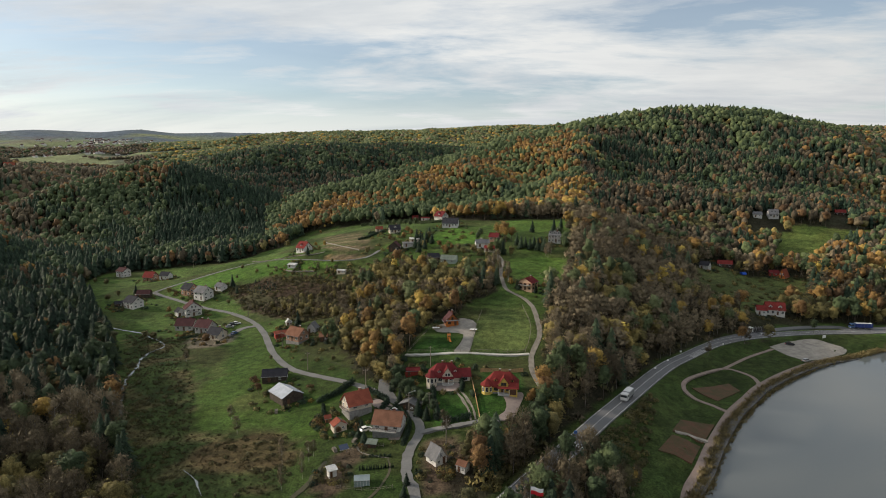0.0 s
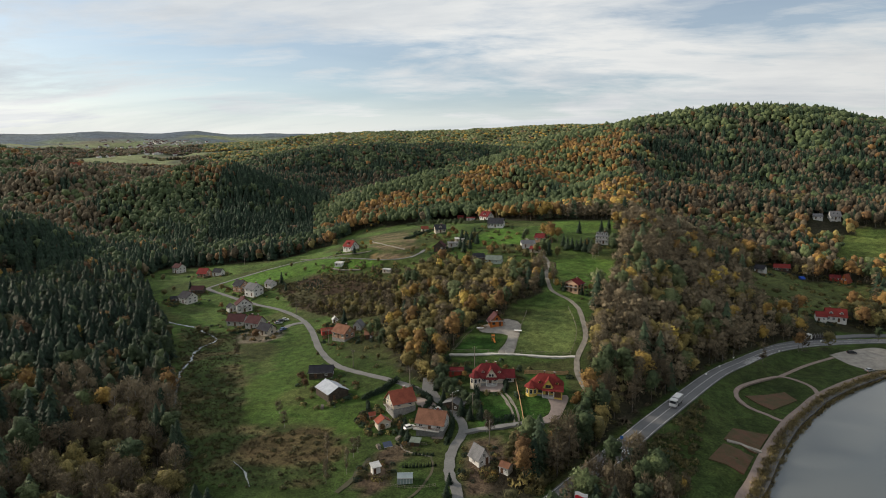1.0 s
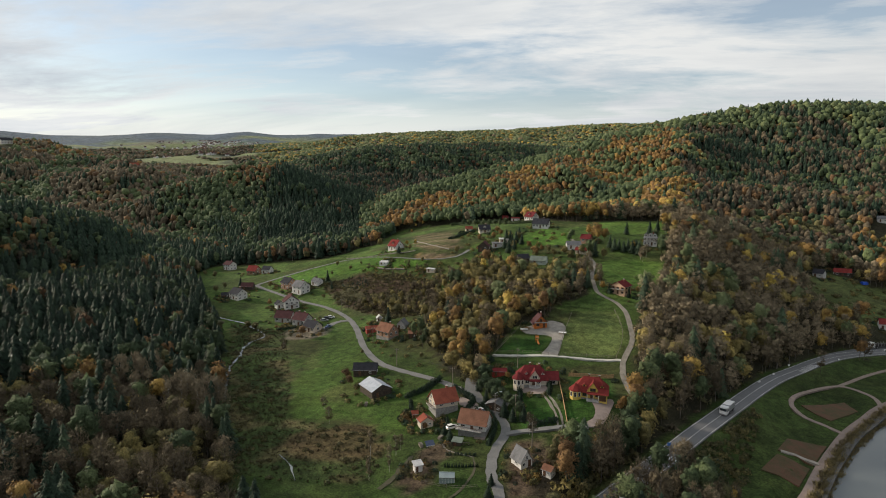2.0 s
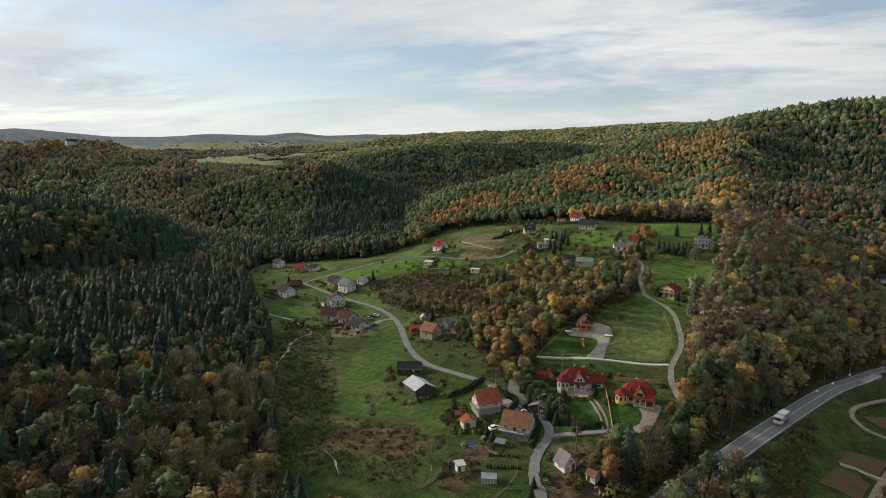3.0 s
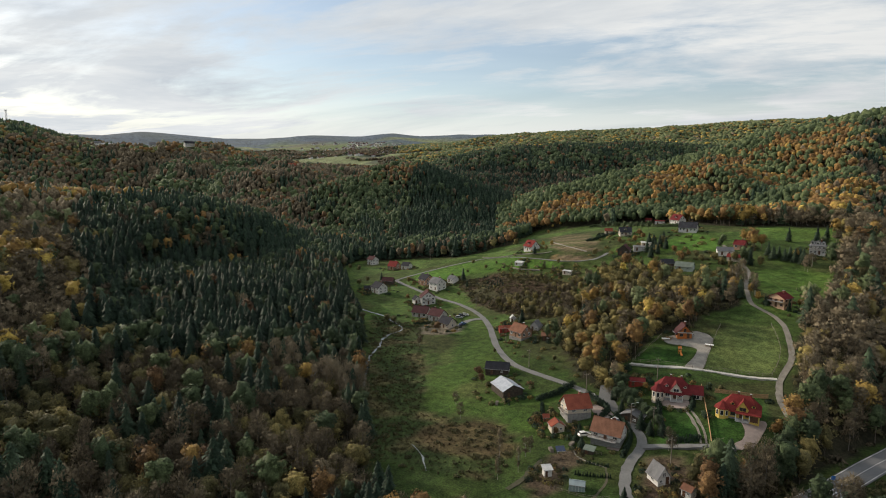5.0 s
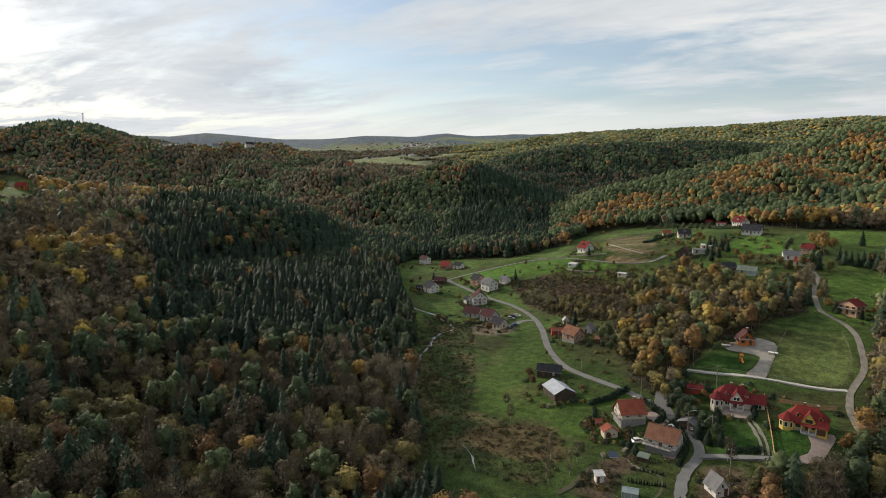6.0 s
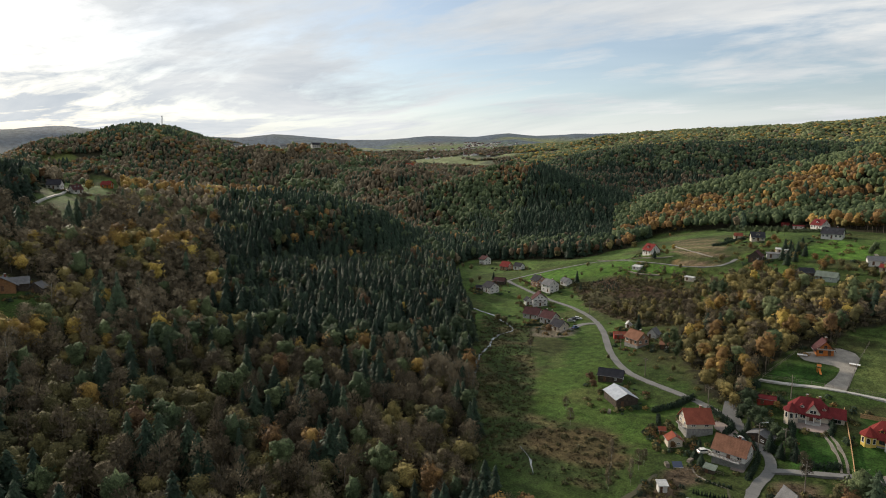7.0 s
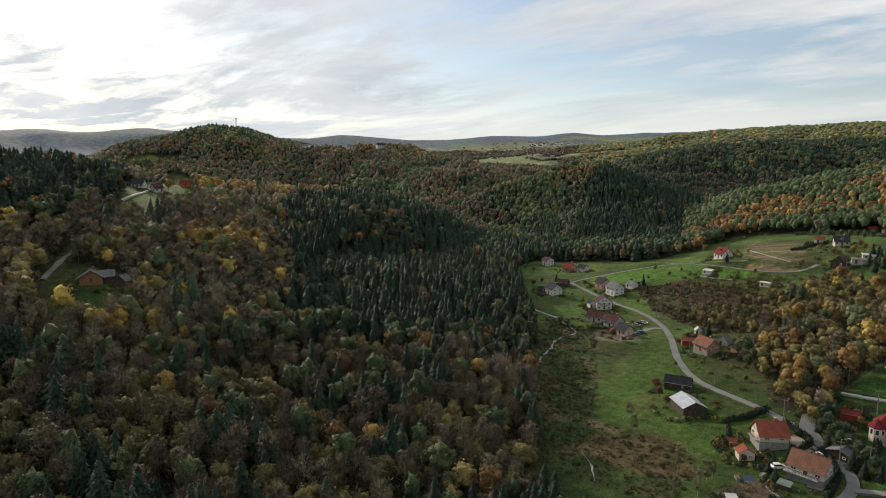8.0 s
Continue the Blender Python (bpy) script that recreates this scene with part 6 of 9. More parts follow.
    stand((a < -27) & (d < 560), (0.06, 0.12, 0.28, 0.36, 0.18), 0.04)
    # the spruce wood on the near slope, mixed at its foot, birches to the west
    left = (a0 > 27) & (d0 < 620)
    # the slope lies in shade, which is put into the darker leaf tones
    stand(left, (0.54, 0.17, 0.05, 0.11, 0.13), -0.12)
    stand(left & (n1 > -0.05), (0.80, 0.11, 0.02, 0.05, 0.02), -0.18)
    west = left & (a > 53)
    stand(west, (0.04, 0.03, 0.02, 0.21, 0.70), 0.26)
    stand(west & (n2 > 0.45), (0.05, 0.04, 0.18, 0.30, 0.43), 0.36)
    stand(left & (a > 46) & (a < 62) & (d > 500) & (d < 550), (0.10, 0.04, 0.34, 0.14, 0.38), 0.10)
    stand(left & (a > 66) & (d > 350), (0.74, 0.12, 0.06, 0.04, 0.04), -0.16)
    near = left & (d < 225) & (n1 < 0.45)
    stand(near, (0.15, 0.07, 0.02, 0.42, 0.34), 0.02)
    stand(near & (a < 40), (0.14, 0.08, 0.03, 0.33, 0.42), 0.06)
    stand(inside(x, y, WOOD_YELLOW), (0.02, 0.05, 0.07, 0.60, 0.26), 0.22)
    # kinds keep together in small groups
    drift = 0.8 * n2 + 0.8 * n3 + 0.3 * n1 + 1.5 * (RNG.uniform(0, 1, len(x)) - 0.5)
    u = (np.argsort(np.argsort(drift)) + 0.5) / max(1, len(drift))
    order = np.array((0, 4, 2, 1, 3))
    c = np.cumsum(p[:, order], 1)
    return order[np.minimum((u[:, None] * c[:, -1:] > c).sum(1), 4)], tone


HEIGHTS = [(11, 17), (11, 16), (10, 15), (7, 11.5), (9, 14)]
WIDE = [(0.85, 1.2), (0.9, 1.25), (0.85, 1.2), (0.95, 1.35), (0.85, 1.25)]
KINDS = [("spruce_forest", SPRUCE, BARK, "dark green spruces standing close on the slopes"),
         ("pine_forest", PINE, BARK, "grey-green pines mixed into the woods"),
         ("autumn_forest", AUTUMN, BARK, "orange and yellow autumn beeches and birches"),
         ("fading_forest", OLIVE, BARK, "olive and fading green broadleaf trees"),
         ("bare_forest", TWIGS, PALE_BARK, "leafless brown-grey trees with pale trunks")]
FAR_LABELS = ["dark spruces on the distant slopes", "rounded green pines on the distant hills", "copper and gold beeches on the distant hills",
              "fading olive broadleaf trees on the distant hills", "leafless brown woods on the distant hills"]


def shapes_for(kind, level):
    """A few crown shapes and their wood, by how near the stand is to the valley."""
    out = []
    for s in range(4):
        if kind == 0:
            crown = spruce_shape(s, (150, 44, 0, 0)[level], r=0.22 + 0.018 * s, width=(0.34, 0.5, 0.75, 1.1)[level], tiers=(9, 6, 4, 2)[level], points=(7, 5, 4, 3)[level])
        elif kind == 4:
            body = crown_lumps(90 + s, (0, 0, 2, 1)[level], r=0.25, low=0.22, size=0.62, tall=1.2) if level > 1 else leafy_shape(90 + s, (400, 150)[level], r=0.25, low=0.2, clumps=12, size=(0.033, 0.054)[level], fill=0.6, jitter=0.45)
            crown = np.concatenate([twig_shape(80 + s, (300, 90)[level], r=0.26, low=0.3), body]) if level < 2 else body
        else:
            r, low = ((0.25, 0.3), (0.27, 0.3), (0.31, 0.2))[kind - 1]
            crown = crown_lumps(60 + 7 * kind + s, (9, 5, 2, 1)[level], r=r * (0.78, 0.8, 1.05, 1.15)[level], low=low + (0.06, 0.04, 0, 0)[level], size=(0.42, 0.5, 0.58, 0.66)[level])
            if level < 2:
                crown = np.concatenate([crown, leafy_shape(60 + 7 * kind + s, (420, 110)[level], r=r * 1.06, low=low, clumps=14, size=(0.031, 0.054)[level], fill=0.45, jitter=0.5)])
        wood = None
        if level == 2 and kind in (2, 4):
            wood = soup(stick((0, 0, -0.03), (0, 0, 0.55), 0.013, 0.008))
        elif kind and level < 2:
            wood = wood_shape(s, 0.92 if kind == 4 else 0.6, (6, 1, 0)[level], seg=(4, 3, 3)[level], r=0.012 if kind == 4 else 0.014)
        out.append((crown, wood))
    return out


def grow_forest():
    near, far = [[] for _ in KINDS], [[] for _ in KINDS]
    for level, spacing, r0, r1 in ((0, 4.7, 95, 235), (1, 4.7, 235, 470), (2, 4.6, 470, 780), (3, 5.2, 780, 1080), (3, 6.0, 1080, 1750), (3, 11.0, 1750, 2900)):
        x, y = scatter(spacing, r0, r1)
        away = hidden(x, y)
        keep = ~away | (RNG.uniform(0, 1, len(x)) < 0.16)
        x, y, away = x[keep], y[keep], away[keep]
        k, shift = species(x, y)
        z = on_ground(x, y)
        yellow = inside(x, y, WOOD_YELLOW)
        dist = np.hypot(x, y)
        for simple in (False, True):
            lv = 3 if simple else level
            sets = near if lv < 2 else far
            for kind in range(5):
                for s, (crown, wood) in enumerate(shapes_for(kind, lv)):
                    pick = np.where((k == kind) & (away == simple))[0][s::4]
                    m = len(pick)
                    if not m:
                        continue
                    px, py = x[pick], y[pick]
                    place = np.stack([px, py, z[pick] - 0.3], 1)
                    high = RNG.uniform(*HEIGHTS[kind], m) * (1.0 + 0.12 * wobble(px, py, 30, 2))
                    high *= np.where(yellow[pick], 0.8, 1.0) * (0.9 if r0 >= 470 else 1.0)
                    wide = RNG.uniform(*WIDE[kind], m) * (1.0, 1.05, 1.08, 1.1)[lv] * (1.9 if r0 >= 1750 or simple else 1.1 if r0 >= 1000 else 1.0)
                    # leaf tone rises with level and distance: haze painted into the colour
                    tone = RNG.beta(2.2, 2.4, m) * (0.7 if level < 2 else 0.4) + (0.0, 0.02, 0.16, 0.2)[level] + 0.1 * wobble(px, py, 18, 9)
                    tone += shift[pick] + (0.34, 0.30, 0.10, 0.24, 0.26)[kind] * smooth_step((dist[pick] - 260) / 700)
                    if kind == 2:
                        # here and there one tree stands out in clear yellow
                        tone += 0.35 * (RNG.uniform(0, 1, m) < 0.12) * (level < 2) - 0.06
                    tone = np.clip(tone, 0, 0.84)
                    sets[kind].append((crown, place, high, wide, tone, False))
                    if wood is not None:
                        sets[kind].append((wood, place, high, np.ones(m), tone, True))
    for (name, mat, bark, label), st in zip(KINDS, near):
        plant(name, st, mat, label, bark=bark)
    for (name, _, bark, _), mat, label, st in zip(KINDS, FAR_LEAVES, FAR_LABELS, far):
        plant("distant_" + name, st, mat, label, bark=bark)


grow_forest()


# ---- single trees, hedges and bushes ----
TREE_MESH = {}
TREE_KINDS = {"fir": (0, SPRUCE, BARK), "pine": (1, PINE, BARK), "maple": (2, AUTUMN, BARK), "willow": (3, OLIVE, BARK), "birch": (4, TWIGS, BIRCH)}
TREE_LABELS = {"fir": "dark green fir with drooping branches", "pine": "grey-green pine with a rounded crown", "maple": "broadleaf tree in orange and yellow autumn leaves",
               "willow": "olive-green broadleaf tree with thinning leaves", "birch": "leafless birch with a pale trunk"}


def soup_mesh(name, shape, mat, tint):
    v, inv = welded(shape)
    me = tri_mesh(name, v, inv.astype(np.int32), np.full(len(shape), tint), outward(v))
    me.materials.append(mat)
    return me


def tree_meshes(kind, variant, tint):
    key = (kind, variant, tint)
    if key not in TREE_MESH:
        k, leaf, bark = TREE_KINDS[kind]
        # bake at a usual height so that leaf grain keeps its size
        crown, wood = shapes_for(k, 0)[variant]
        if wood is None:
            wood = wood_shape(variant, 0.9, 0, r=0.013)
        TREE_MESH[key] = (soup_mesh("crown", crown * 12.0, leaf, tint), soup_mesh("trunk", wood * 12.0, bark, tint))
    return TREE_MESH[key]


TREE_COUNT = 0


def tree(x, y, kind="fir", high=9.0, wide=1.0, tint=0.4, label="", group=""):
    global TREE_COUNT
    TREE_COUNT += 1
    crown, trunk = tree_meshes(kind, TREE_COUNT % 3, tint)
    root = thing({"fir": "fir_tree", "pine": "pine_tree", "maple": "autumn_tree", "willow": "broadleaf_tree", "birch": "birch_tree"}[kind], x, y, (TREE_COUNT * 67) % 360, label or TREE_LABELS[kind], "tree", group, sink=0.2)
    s = high / 12.0
    root.matrix_world = root.matrix_world @ Matrix.Diagonal((s * wide, s * wide, s, 1))
    for name, me in (("trunk", trunk), ("crown", crown)):
        new(name, me).parent = root
    return root


def bush_shape(seed, n, size=0.16):
    rng = np.random.default_rng(seed)
    out = []
    for k in range(n):
        d = rng.normal(size=3)
        d[2] = abs(d[2]) * 0.9
        d /= np.linalg.norm(d)
        p = d * rng.uniform(0.55, 1.0) * np.array((1, 1, 0.8))
        nrm = d + rng.normal(0, 0.5, 3)
        nrm /= np.linalg.norm(nrm)
        t = np.cross(nrm, rng.normal(size=3))
        t /= np.linalg.norm(t) + 1e-9
        b = np.cross(nrm, t)
        s = size * rng.uniform(0.6, 1.4)
        out.append((p + t * s, p - t * s * 0.5 + b * s * 0.85, p - t * s * 0.5 - b * s * 0.85))
    return soup(out)


BUSH = [bush_shape(s, 70, 0.2) for s in range(3)]


def blade_shape(seed, n):
    """A tuft of long dry blades leaning outwards."""
    rng = np.random.default_rng(seed)
    out = []
    for k in range(n):
        a, q = rng.uniform(0, 2 * math.pi), rng.uniform(0, 0.7)
        p = np.array((q * math.cos(a), q * math.sin(a), 0))
        lean = rng.uniform(0.1, 0.6)
        tip = p + np.array((math.cos(a) * lean, math.sin(a) * lean, rng.uniform(0.55, 1.0)))
        b = rng.uniform(0, math.pi)
        w = np.array((math.cos(b), math.sin(b), 0)) * rng.uniform(0.04, 0.10)
        out.append((p - w, p + w, tip))
    return soup(out)


TUFT = [blade_shape(200 + s, 26) for s in range(3)]
SAPLING = [np.concatenate([twig_shape(300 + s, 40, r=0.5, low=0.1) * 1.0, wood_shape(s, 0.8, 4, r=0.02)]) for s in range(3)]


def hedge(pts, high, half, mat, label, tint=0.3, category="hedge"):
    """A clipped or grown hedge along a line: many leaf sprays on a dense body."""
    line = catmull(pts, 0.9)
    rng = np.random.default_rng(int(abs(pts[0][0] * 10)) + 3)
    sets = []
    z = on_ground(line[:, 0], line[:, 1])
    place = np.stack([line[:, 0], line[:, 1], z - 0.1], 1)
    for s in range(3):
        p = place[s::3]
        h = np.full(len(p), high * 1.15) * rng.uniform(0.9, 1.1, len(p))
        sets.append((BUSH[s] * np.array((1, 1, 1)), p, h, np.full(len(p), half / high * 1.0), np.full(len(p), tint), False))
    return plant("hedge", sets, mat, label, category, kind="thing")


def thicket(name, poly, spacing, mat, shapes, h0, h1, wide, label, tint=(0.2, 0.7), category="bushes", keep=1.0, seed=5):
    rng = np.random.default_rng(seed)
    p = np.array(poly)
    x, y = np.meshgrid(np.arange(p[:, 0].min(), p[:, 0].max(), spacing), np.arange(p[:, 1].min(), p[:, 1].max(), spacing))
    x = x.ravel() + rng.uniform(-0.5, 0.5, x.size) * spacing
    y = y.ravel() + rng.uniform(-0.5, 0.5, y.size) * spacing
    k = inside(x, y, poly) & ~near_road(x, y, 1.0) & (rng.uniform(0, 1, len(x)) < keep * (0.75 + 0.5 * wobble(x, y, 12, seed)))
    for bx, by, r in BUILDINGS:
        k &= np.hypot(x - bx, y - by) > r - 1.0
    x, y = x[k], y[k]
    z = on_ground(x, y)
    sets = []
    for s, shape in enumerate(shapes):
        pick = slice(s, None, len(shapes))
        m = len(x[pick])
        if m:
            sets.append((shape, np.stack([x[pick], y[pick], z[pick] - 0.1], 1), rng.uniform(h0, h1, m), rng.uniform(0.8, 1.3, m) * wide, rng.uniform(*tint, m), False))
    return plant(name, sets, mat, label, category)


def garden_bushes():
    """Shrubs and flower beds that settle the houses into their gardens."""
    rng = np.random.default_rng(17)
    for mat, label, name, share in ((OLIVE, "olive garden shrubs round the houses", "garden_bush", 5), (SPRUCE, "dark evergreen shrubs round the houses", "evergreen_bush", 3), (AUTUMN, "small orange autumn shrubs in gardens", "autumn_bush", 1)):
        sets = []
        for s in range(3):
            pts = []
            for bx, by, r in BUILDINGS[s::3]:
                if math.hypot(bx, by) > 480:
                    continue
                for k in range(share * 3):
                    a = rng.uniform(0, 2 * math.pi)
                    q = r * rng.uniform(0.85, 1.6)
                    pts.append((bx + q * math.cos(a), by + q * math.sin(a)))
            p = np.array(pts)
            ok = ~near_road(p[:, 0], p[:, 1], 0.8)
            for poly in (YELLOW_DRIVE, RED_DRIVE, ORANGE_DRIVE, LAWN_YELLOW, LAWN_ORANGE):
                ok &= ~inside(p[:, 0], p[:, 1], poly)
            for bx, by, r in BUILDINGS:
                ok &= np.hypot(p[:, 0] - bx, p[:, 1] - by) > (r - 2.5) * 0.95
            p = p[ok]
            m = len(p)
            sets.append((BUSH[s], np.stack([p[:, 0], p[:, 1], on_ground(p[:, 0], p[:, 1]) - 0.1], 1), rng.uniform(0.7, 2.0, m), rng.uniform(0.7, 1.1, m), rng.uniform(0.1, 0.6, m), False))
        plant(name, sets, mat, label, "bushes")


garden_bushes()


def undergrowth():
    """Shrubs and young growth between the trunks of the nearer woods."""
    small = [bush_shape(50 + s, 26, 0.3) for s in range(3)]
    x, y = scatter(5.0, 95, 330)
    z = on_ground(x, y)
    rng = np.random.default_rng(77)
    n = len(x)
    for k, (name, mat, label) in enumerate((("undergrowth", OLIVE, "olive shrubs and young growth under the trees"), ("dry_undergrowth", TWIGS, "brown leafless undergrowth between the trunks"))):
        sets = []
        for s in range(3):
            i = np.arange(n)[(np.arange(n) % 2 == k)][s::3]
            m = len(i)
            sets.append((small[s], np.stack([x[i], y[i], z[i] - 0.1], 1), rng.uniform(1.2, 3.6, m), rng.uniform(0.6, 1.0, m), rng.uniform(0.0, 0.4, m), False))
        plant(name, sets, mat, label, "undergrowth")


undergrowth()


# ---- garden trees, hedges, scrub ----
hedge([(-27.1, 208.2), (-23.3, 203.7), (-19.6, 199.0), (-19.6, 196.0), (-21.3, 191.8), (-22.6, 186.6)], 2.6, 1.0, SPRUCE, 'tall dark thuja hedge beside the cream house', 0.35)
hedge([(-44.0, 204.3), (-41.6, 206.9), (-38.4, 209.5), (-36.1, 213.0), (-34.0, 216.3)], 2.6, 1.3, SPRUCE, 'dark overgrown hedge round the garden', 0.3)
hedge([(-42.0, 200.6), (-40.5, 194.8), (-39.2, 190.0)], 1.8, 0.8, SPRUCE, 'dark clipped hedge on the lawn side', 0.3)
hedge([(-16.2, 195.3), (-13.0, 189.6), (-10.9, 183.7), (-11.0, 178.7), (-12.0, 171.6)], 2.0, 0.9, SPRUCE, 'dark thuja hedge along the village road', 0.35)
hedge([(0.7, 182.0), (5.1, 181.9), (8.3, 182.8)], 2.2, 1.1, SPRUCE, 'dark clipped thuja hedge below the lawn', 0.25)
hedge([(-3.6, 203.0), (-3.1, 198.0), (-3.3, 195.0)], 2.4, 1.0, SPRUCE, 'dark thuja hedge beside the forecourt', 0.3)
hedge([(6.5, 206.9), (6.8, 201.9), (6.4, 197.9)], 2.4, 1.0, SPRUCE, 'dark thuja hedge beside the cream villa', 0.3)
hedge([(-24.0, 166.3), (-21.5, 166.6), (-15.5, 165.3)], 1.3, 0.5, SPRUCE, 'row of small clipped thujas in the garden', 0.35)
hedge([(-130.1, 285.8), (-123.6, 289.7), (-117.4, 293.4)], 1.6, 0.8, SPRUCE, 'low dark hedge along the yard', 0.35)
hedge([(-174.3, 374.4), (-162.5, 365.5), (-150.7, 356.4)], 1.5, 0.8, OLIVE, 'low garden hedge beside the lane', 0.3)
hedge([(-58.8, 417.9), (-53.7, 421.6), (-49.1, 431.2), (-43.0, 435.9)], 2.5, 1.2, SPRUCE, 'tall dark hedge round the upper garden', 0.4)
hedge([(-66.4, 543.0), (-40.0, 502.4), (-19.3, 463.6), (-1.7, 449.0)], 2.6, 1.2, PINE, 'young conifer row below the forest edge', 0.4)
hedge([(-74.9, 548.9), (-48.8, 548.8), (-23.0, 552.5)], 2.6, 1.2, PINE, 'upper row of young conifers', 0.45)
hedge([(-15.4, 228.5), (-20.6, 224.1), (-19.0, 217.2)], 3.0, 1.6, SPRUCE, 'dark conifer screen behind the turnout', 0.3)
tree(-16.8, 203.3, 'pine', 7.2, 1.25, 0.12)
tree(-14.2, 200.5, 'pine', 7.2, 1.15, 0.12)
tree(-12.1, 197.6, 'pine', 6.7, 1.22, 0.12)
tree(-9.5, 195.8, 'pine', 7.0, 1.17, 0.12)
tree(-7.2, 192.9, 'pine', 7.1, 1.26, 0.12)
tree(-5.1, 189.9, 'pine', 7.1, 1.24, 0.12)
tree(-3.0, 187.0, 'pine', 6.4, 1.32, 0.12)
tree(-17.4, 211.3, 'pine', 7.3, 1.22, 0.12)
tree(-15.8, 206.4, 'pine', 7.2, 1.36, 0.12)
tree(-13.7, 204.5, 'pine', 6.0, 1.28, 0.12)
tree(-11.5, 201.7, 'pine', 6.8, 1.36, 0.12)
tree(-20.1, 218.1, 'pine', 6.8, 1.16, 0.12)
tree(-17.3, 215.3, 'pine', 6.5, 1.25, 0.12)
tree(-15.0, 212.5, 'pine', 6.5, 1.36, 0.12)
tree(-18.4, 207.2, 'fir', 5.3, 1.13, 0.12)
tree(-14.8, 197.4, 'fir', 5.5, 1.23, 0.12)
tree(-8.2, 188.8, 'fir', 6.1, 1.22, 0.12)
tree(-5.3, 185.9, 'fir', 5.2, 1.30, 0.12)
tree(-1.7, 185.0, 'fir', 5.5, 1.24, 0.12)
tree(-9.5, 204.8, 'maple', 3.5, 1.13, 0.50)
tree(-8.1, 210.8, 'maple', 3.7, 1.26, 0.50)
tree(-112.2, 275.0, 'maple', 6.5, 1.49, 0.12, 'rust-brown beech beside the cream cottage')
tree(-145.3, 284.0, 'willow', 4.8, 1.59, 0.30)
tree(-140.9, 282.9, 'willow', 4.7, 1.86, 0.30)
tree(-132.3, 370.1, 'fir', 8.2, 0.88, 0.25)
tree(-72.3, 291.2, 'fir', 8.5, 0.82, 0.20)
tree(-49.9, 264.3, 'pine', 7.7, 1.21, 0.30)
tree(-45.9, 255.9, 'pine', 7.5, 1.15, 0.30)
tree(-46.8, 249.7, 'pine', 6.8, 1.16, 0.30)
tree(-72.1, 220.5, 'maple', 5.6, 1.08, 0.05, 'small rust-brown fruit tree beside the barn')
tree(-69.1, 215.2, 'maple', 5.0, 1.20, 0.05, 'small rust-brown fruit tree beside the barn')
tree(-66.7, 184.3, 'birch', 6.6, 0.98, 0.40)
tree(-72.3, 195.0, 'birch', 5.7, 1.06, 0.40)
tree(-38.8, 169.6, 'birch', 5.4, 0.98, 0.40)
tree(-39.5, 166.4, 'birch', 6.5, 1.08, 0.40)
tree(-112.4, 253.2, 'birch', 5.6, 0.92, 0.40)
tree(-46.6, 163.5, 'birch', 9.6, 0.51, 0.80, 'dead pale birch standing in the meadow')
tree(-39.3, 157.1, 'birch', 8.4, 0.50, 0.80, 'dead pale birch standing in the meadow')
tree(-43.8, 151.8, 'birch', 8.1, 0.52, 0.80, 'dead pale birch standing in the meadow')
tree(38.0, 384.1, 'maple', 11.1, 1.04, 0.55, 'large golden birch beside the farm')
tree(35.7, 391.4, 'maple', 9.9, 1.03, 0.55, 'large golden birch beside the farm')
tree(39.9, 377.9, 'maple', 10.7, 1.00, 0.55, 'large golden birch beside the farm')
tree(46.3, 371.1, 'fir', 7.7, 1.23, 0.55)
tree(48.1, 365.9, 'fir', 8.1, 1.23, 0.55)
tree(51.1, 367.5, 'fir', 7.2, 1.13, 0.55)
tree(53.4, 364.1, 'fir', 7.2, 1.17, 0.55)
tree(56.1, 365.7, 'fir', 8.0, 1.11, 0.55)
tree(58.0, 362.4, 'fir', 8.3, 1.20, 0.55)
tree(60.7, 366.0, 'fir', 8.0, 1.22, 0.55)
tree(61.6, 360.8, 'fir', 8.8, 1.22, 0.55)
tree(61.3, 352.7, 'birch', 8.1, 0.74, 0.70)
tree(62.2, 350.5, 'birch', 9.4, 0.77, 0.70)
tree(74.6, 380.8, 'pine', 10.6, 1.10, 0.35)
tree(76.3, 371.2, 'pine', 9.7, 1.15, 0.35)
tree(75.7, 361.1, 'pine', 9.2, 1.05, 0.35)
tree(78.9, 366.6, 'pine', 9.5, 1.08, 0.35)
tree(73.6, 357.5, 'pine', 11.0, 1.17, 0.35)
tree(75.0, 403.1, 'fir', 9.7, 1.03, 0.30)
tree(81.8, 413.0, 'fir', 7.9, 0.96, 0.30)
tree(60.4, 402.5, 'fir', 9.0, 1.08, 0.30)
tree(37.5, 297.6, 'fir', 4.8, 0.91, 0.30)
tree(46.0, 291.4, 'fir', 5.4, 0.87, 0.30)
tree(34.4, 296.0, 'maple', 6.4, 1.02, 0.60)
tree(32.2, 307.3, 'maple', 6.0, 1.03, 0.60)
tree(-17.9, 383.6, 'fir', 8.0, 1.01, 0.40)
tree(-15.0, 374.7, 'fir', 8.8, 1.20, 0.40)
tree(-13.2, 384.8, 'fir', 8.6, 1.07, 0.40)
tree(-10.8, 390.9, 'fir', 8.3, 1.16, 0.40)
tree(-11.5, 378.8, 'fir', 7.2, 1.16, 0.40)
tree(-14.8, 398.7, 'fir', 7.2, 1.20, 0.40)
tree(-9.2, 402.9, 'fir', 7.5, 1.20, 0.40)
tree(-7.0, 386.9, 'fir', 7.5, 1.11, 0.40)
tree(-17.4, 396.6, 'fir', 8.6, 1.21, 0.40)
tree(-24.6, 418.3, 'maple', 6.3, 1.28, 0.40)
tree(-21.8, 409.4, 'maple', 5.8, 1.26, 0.40)
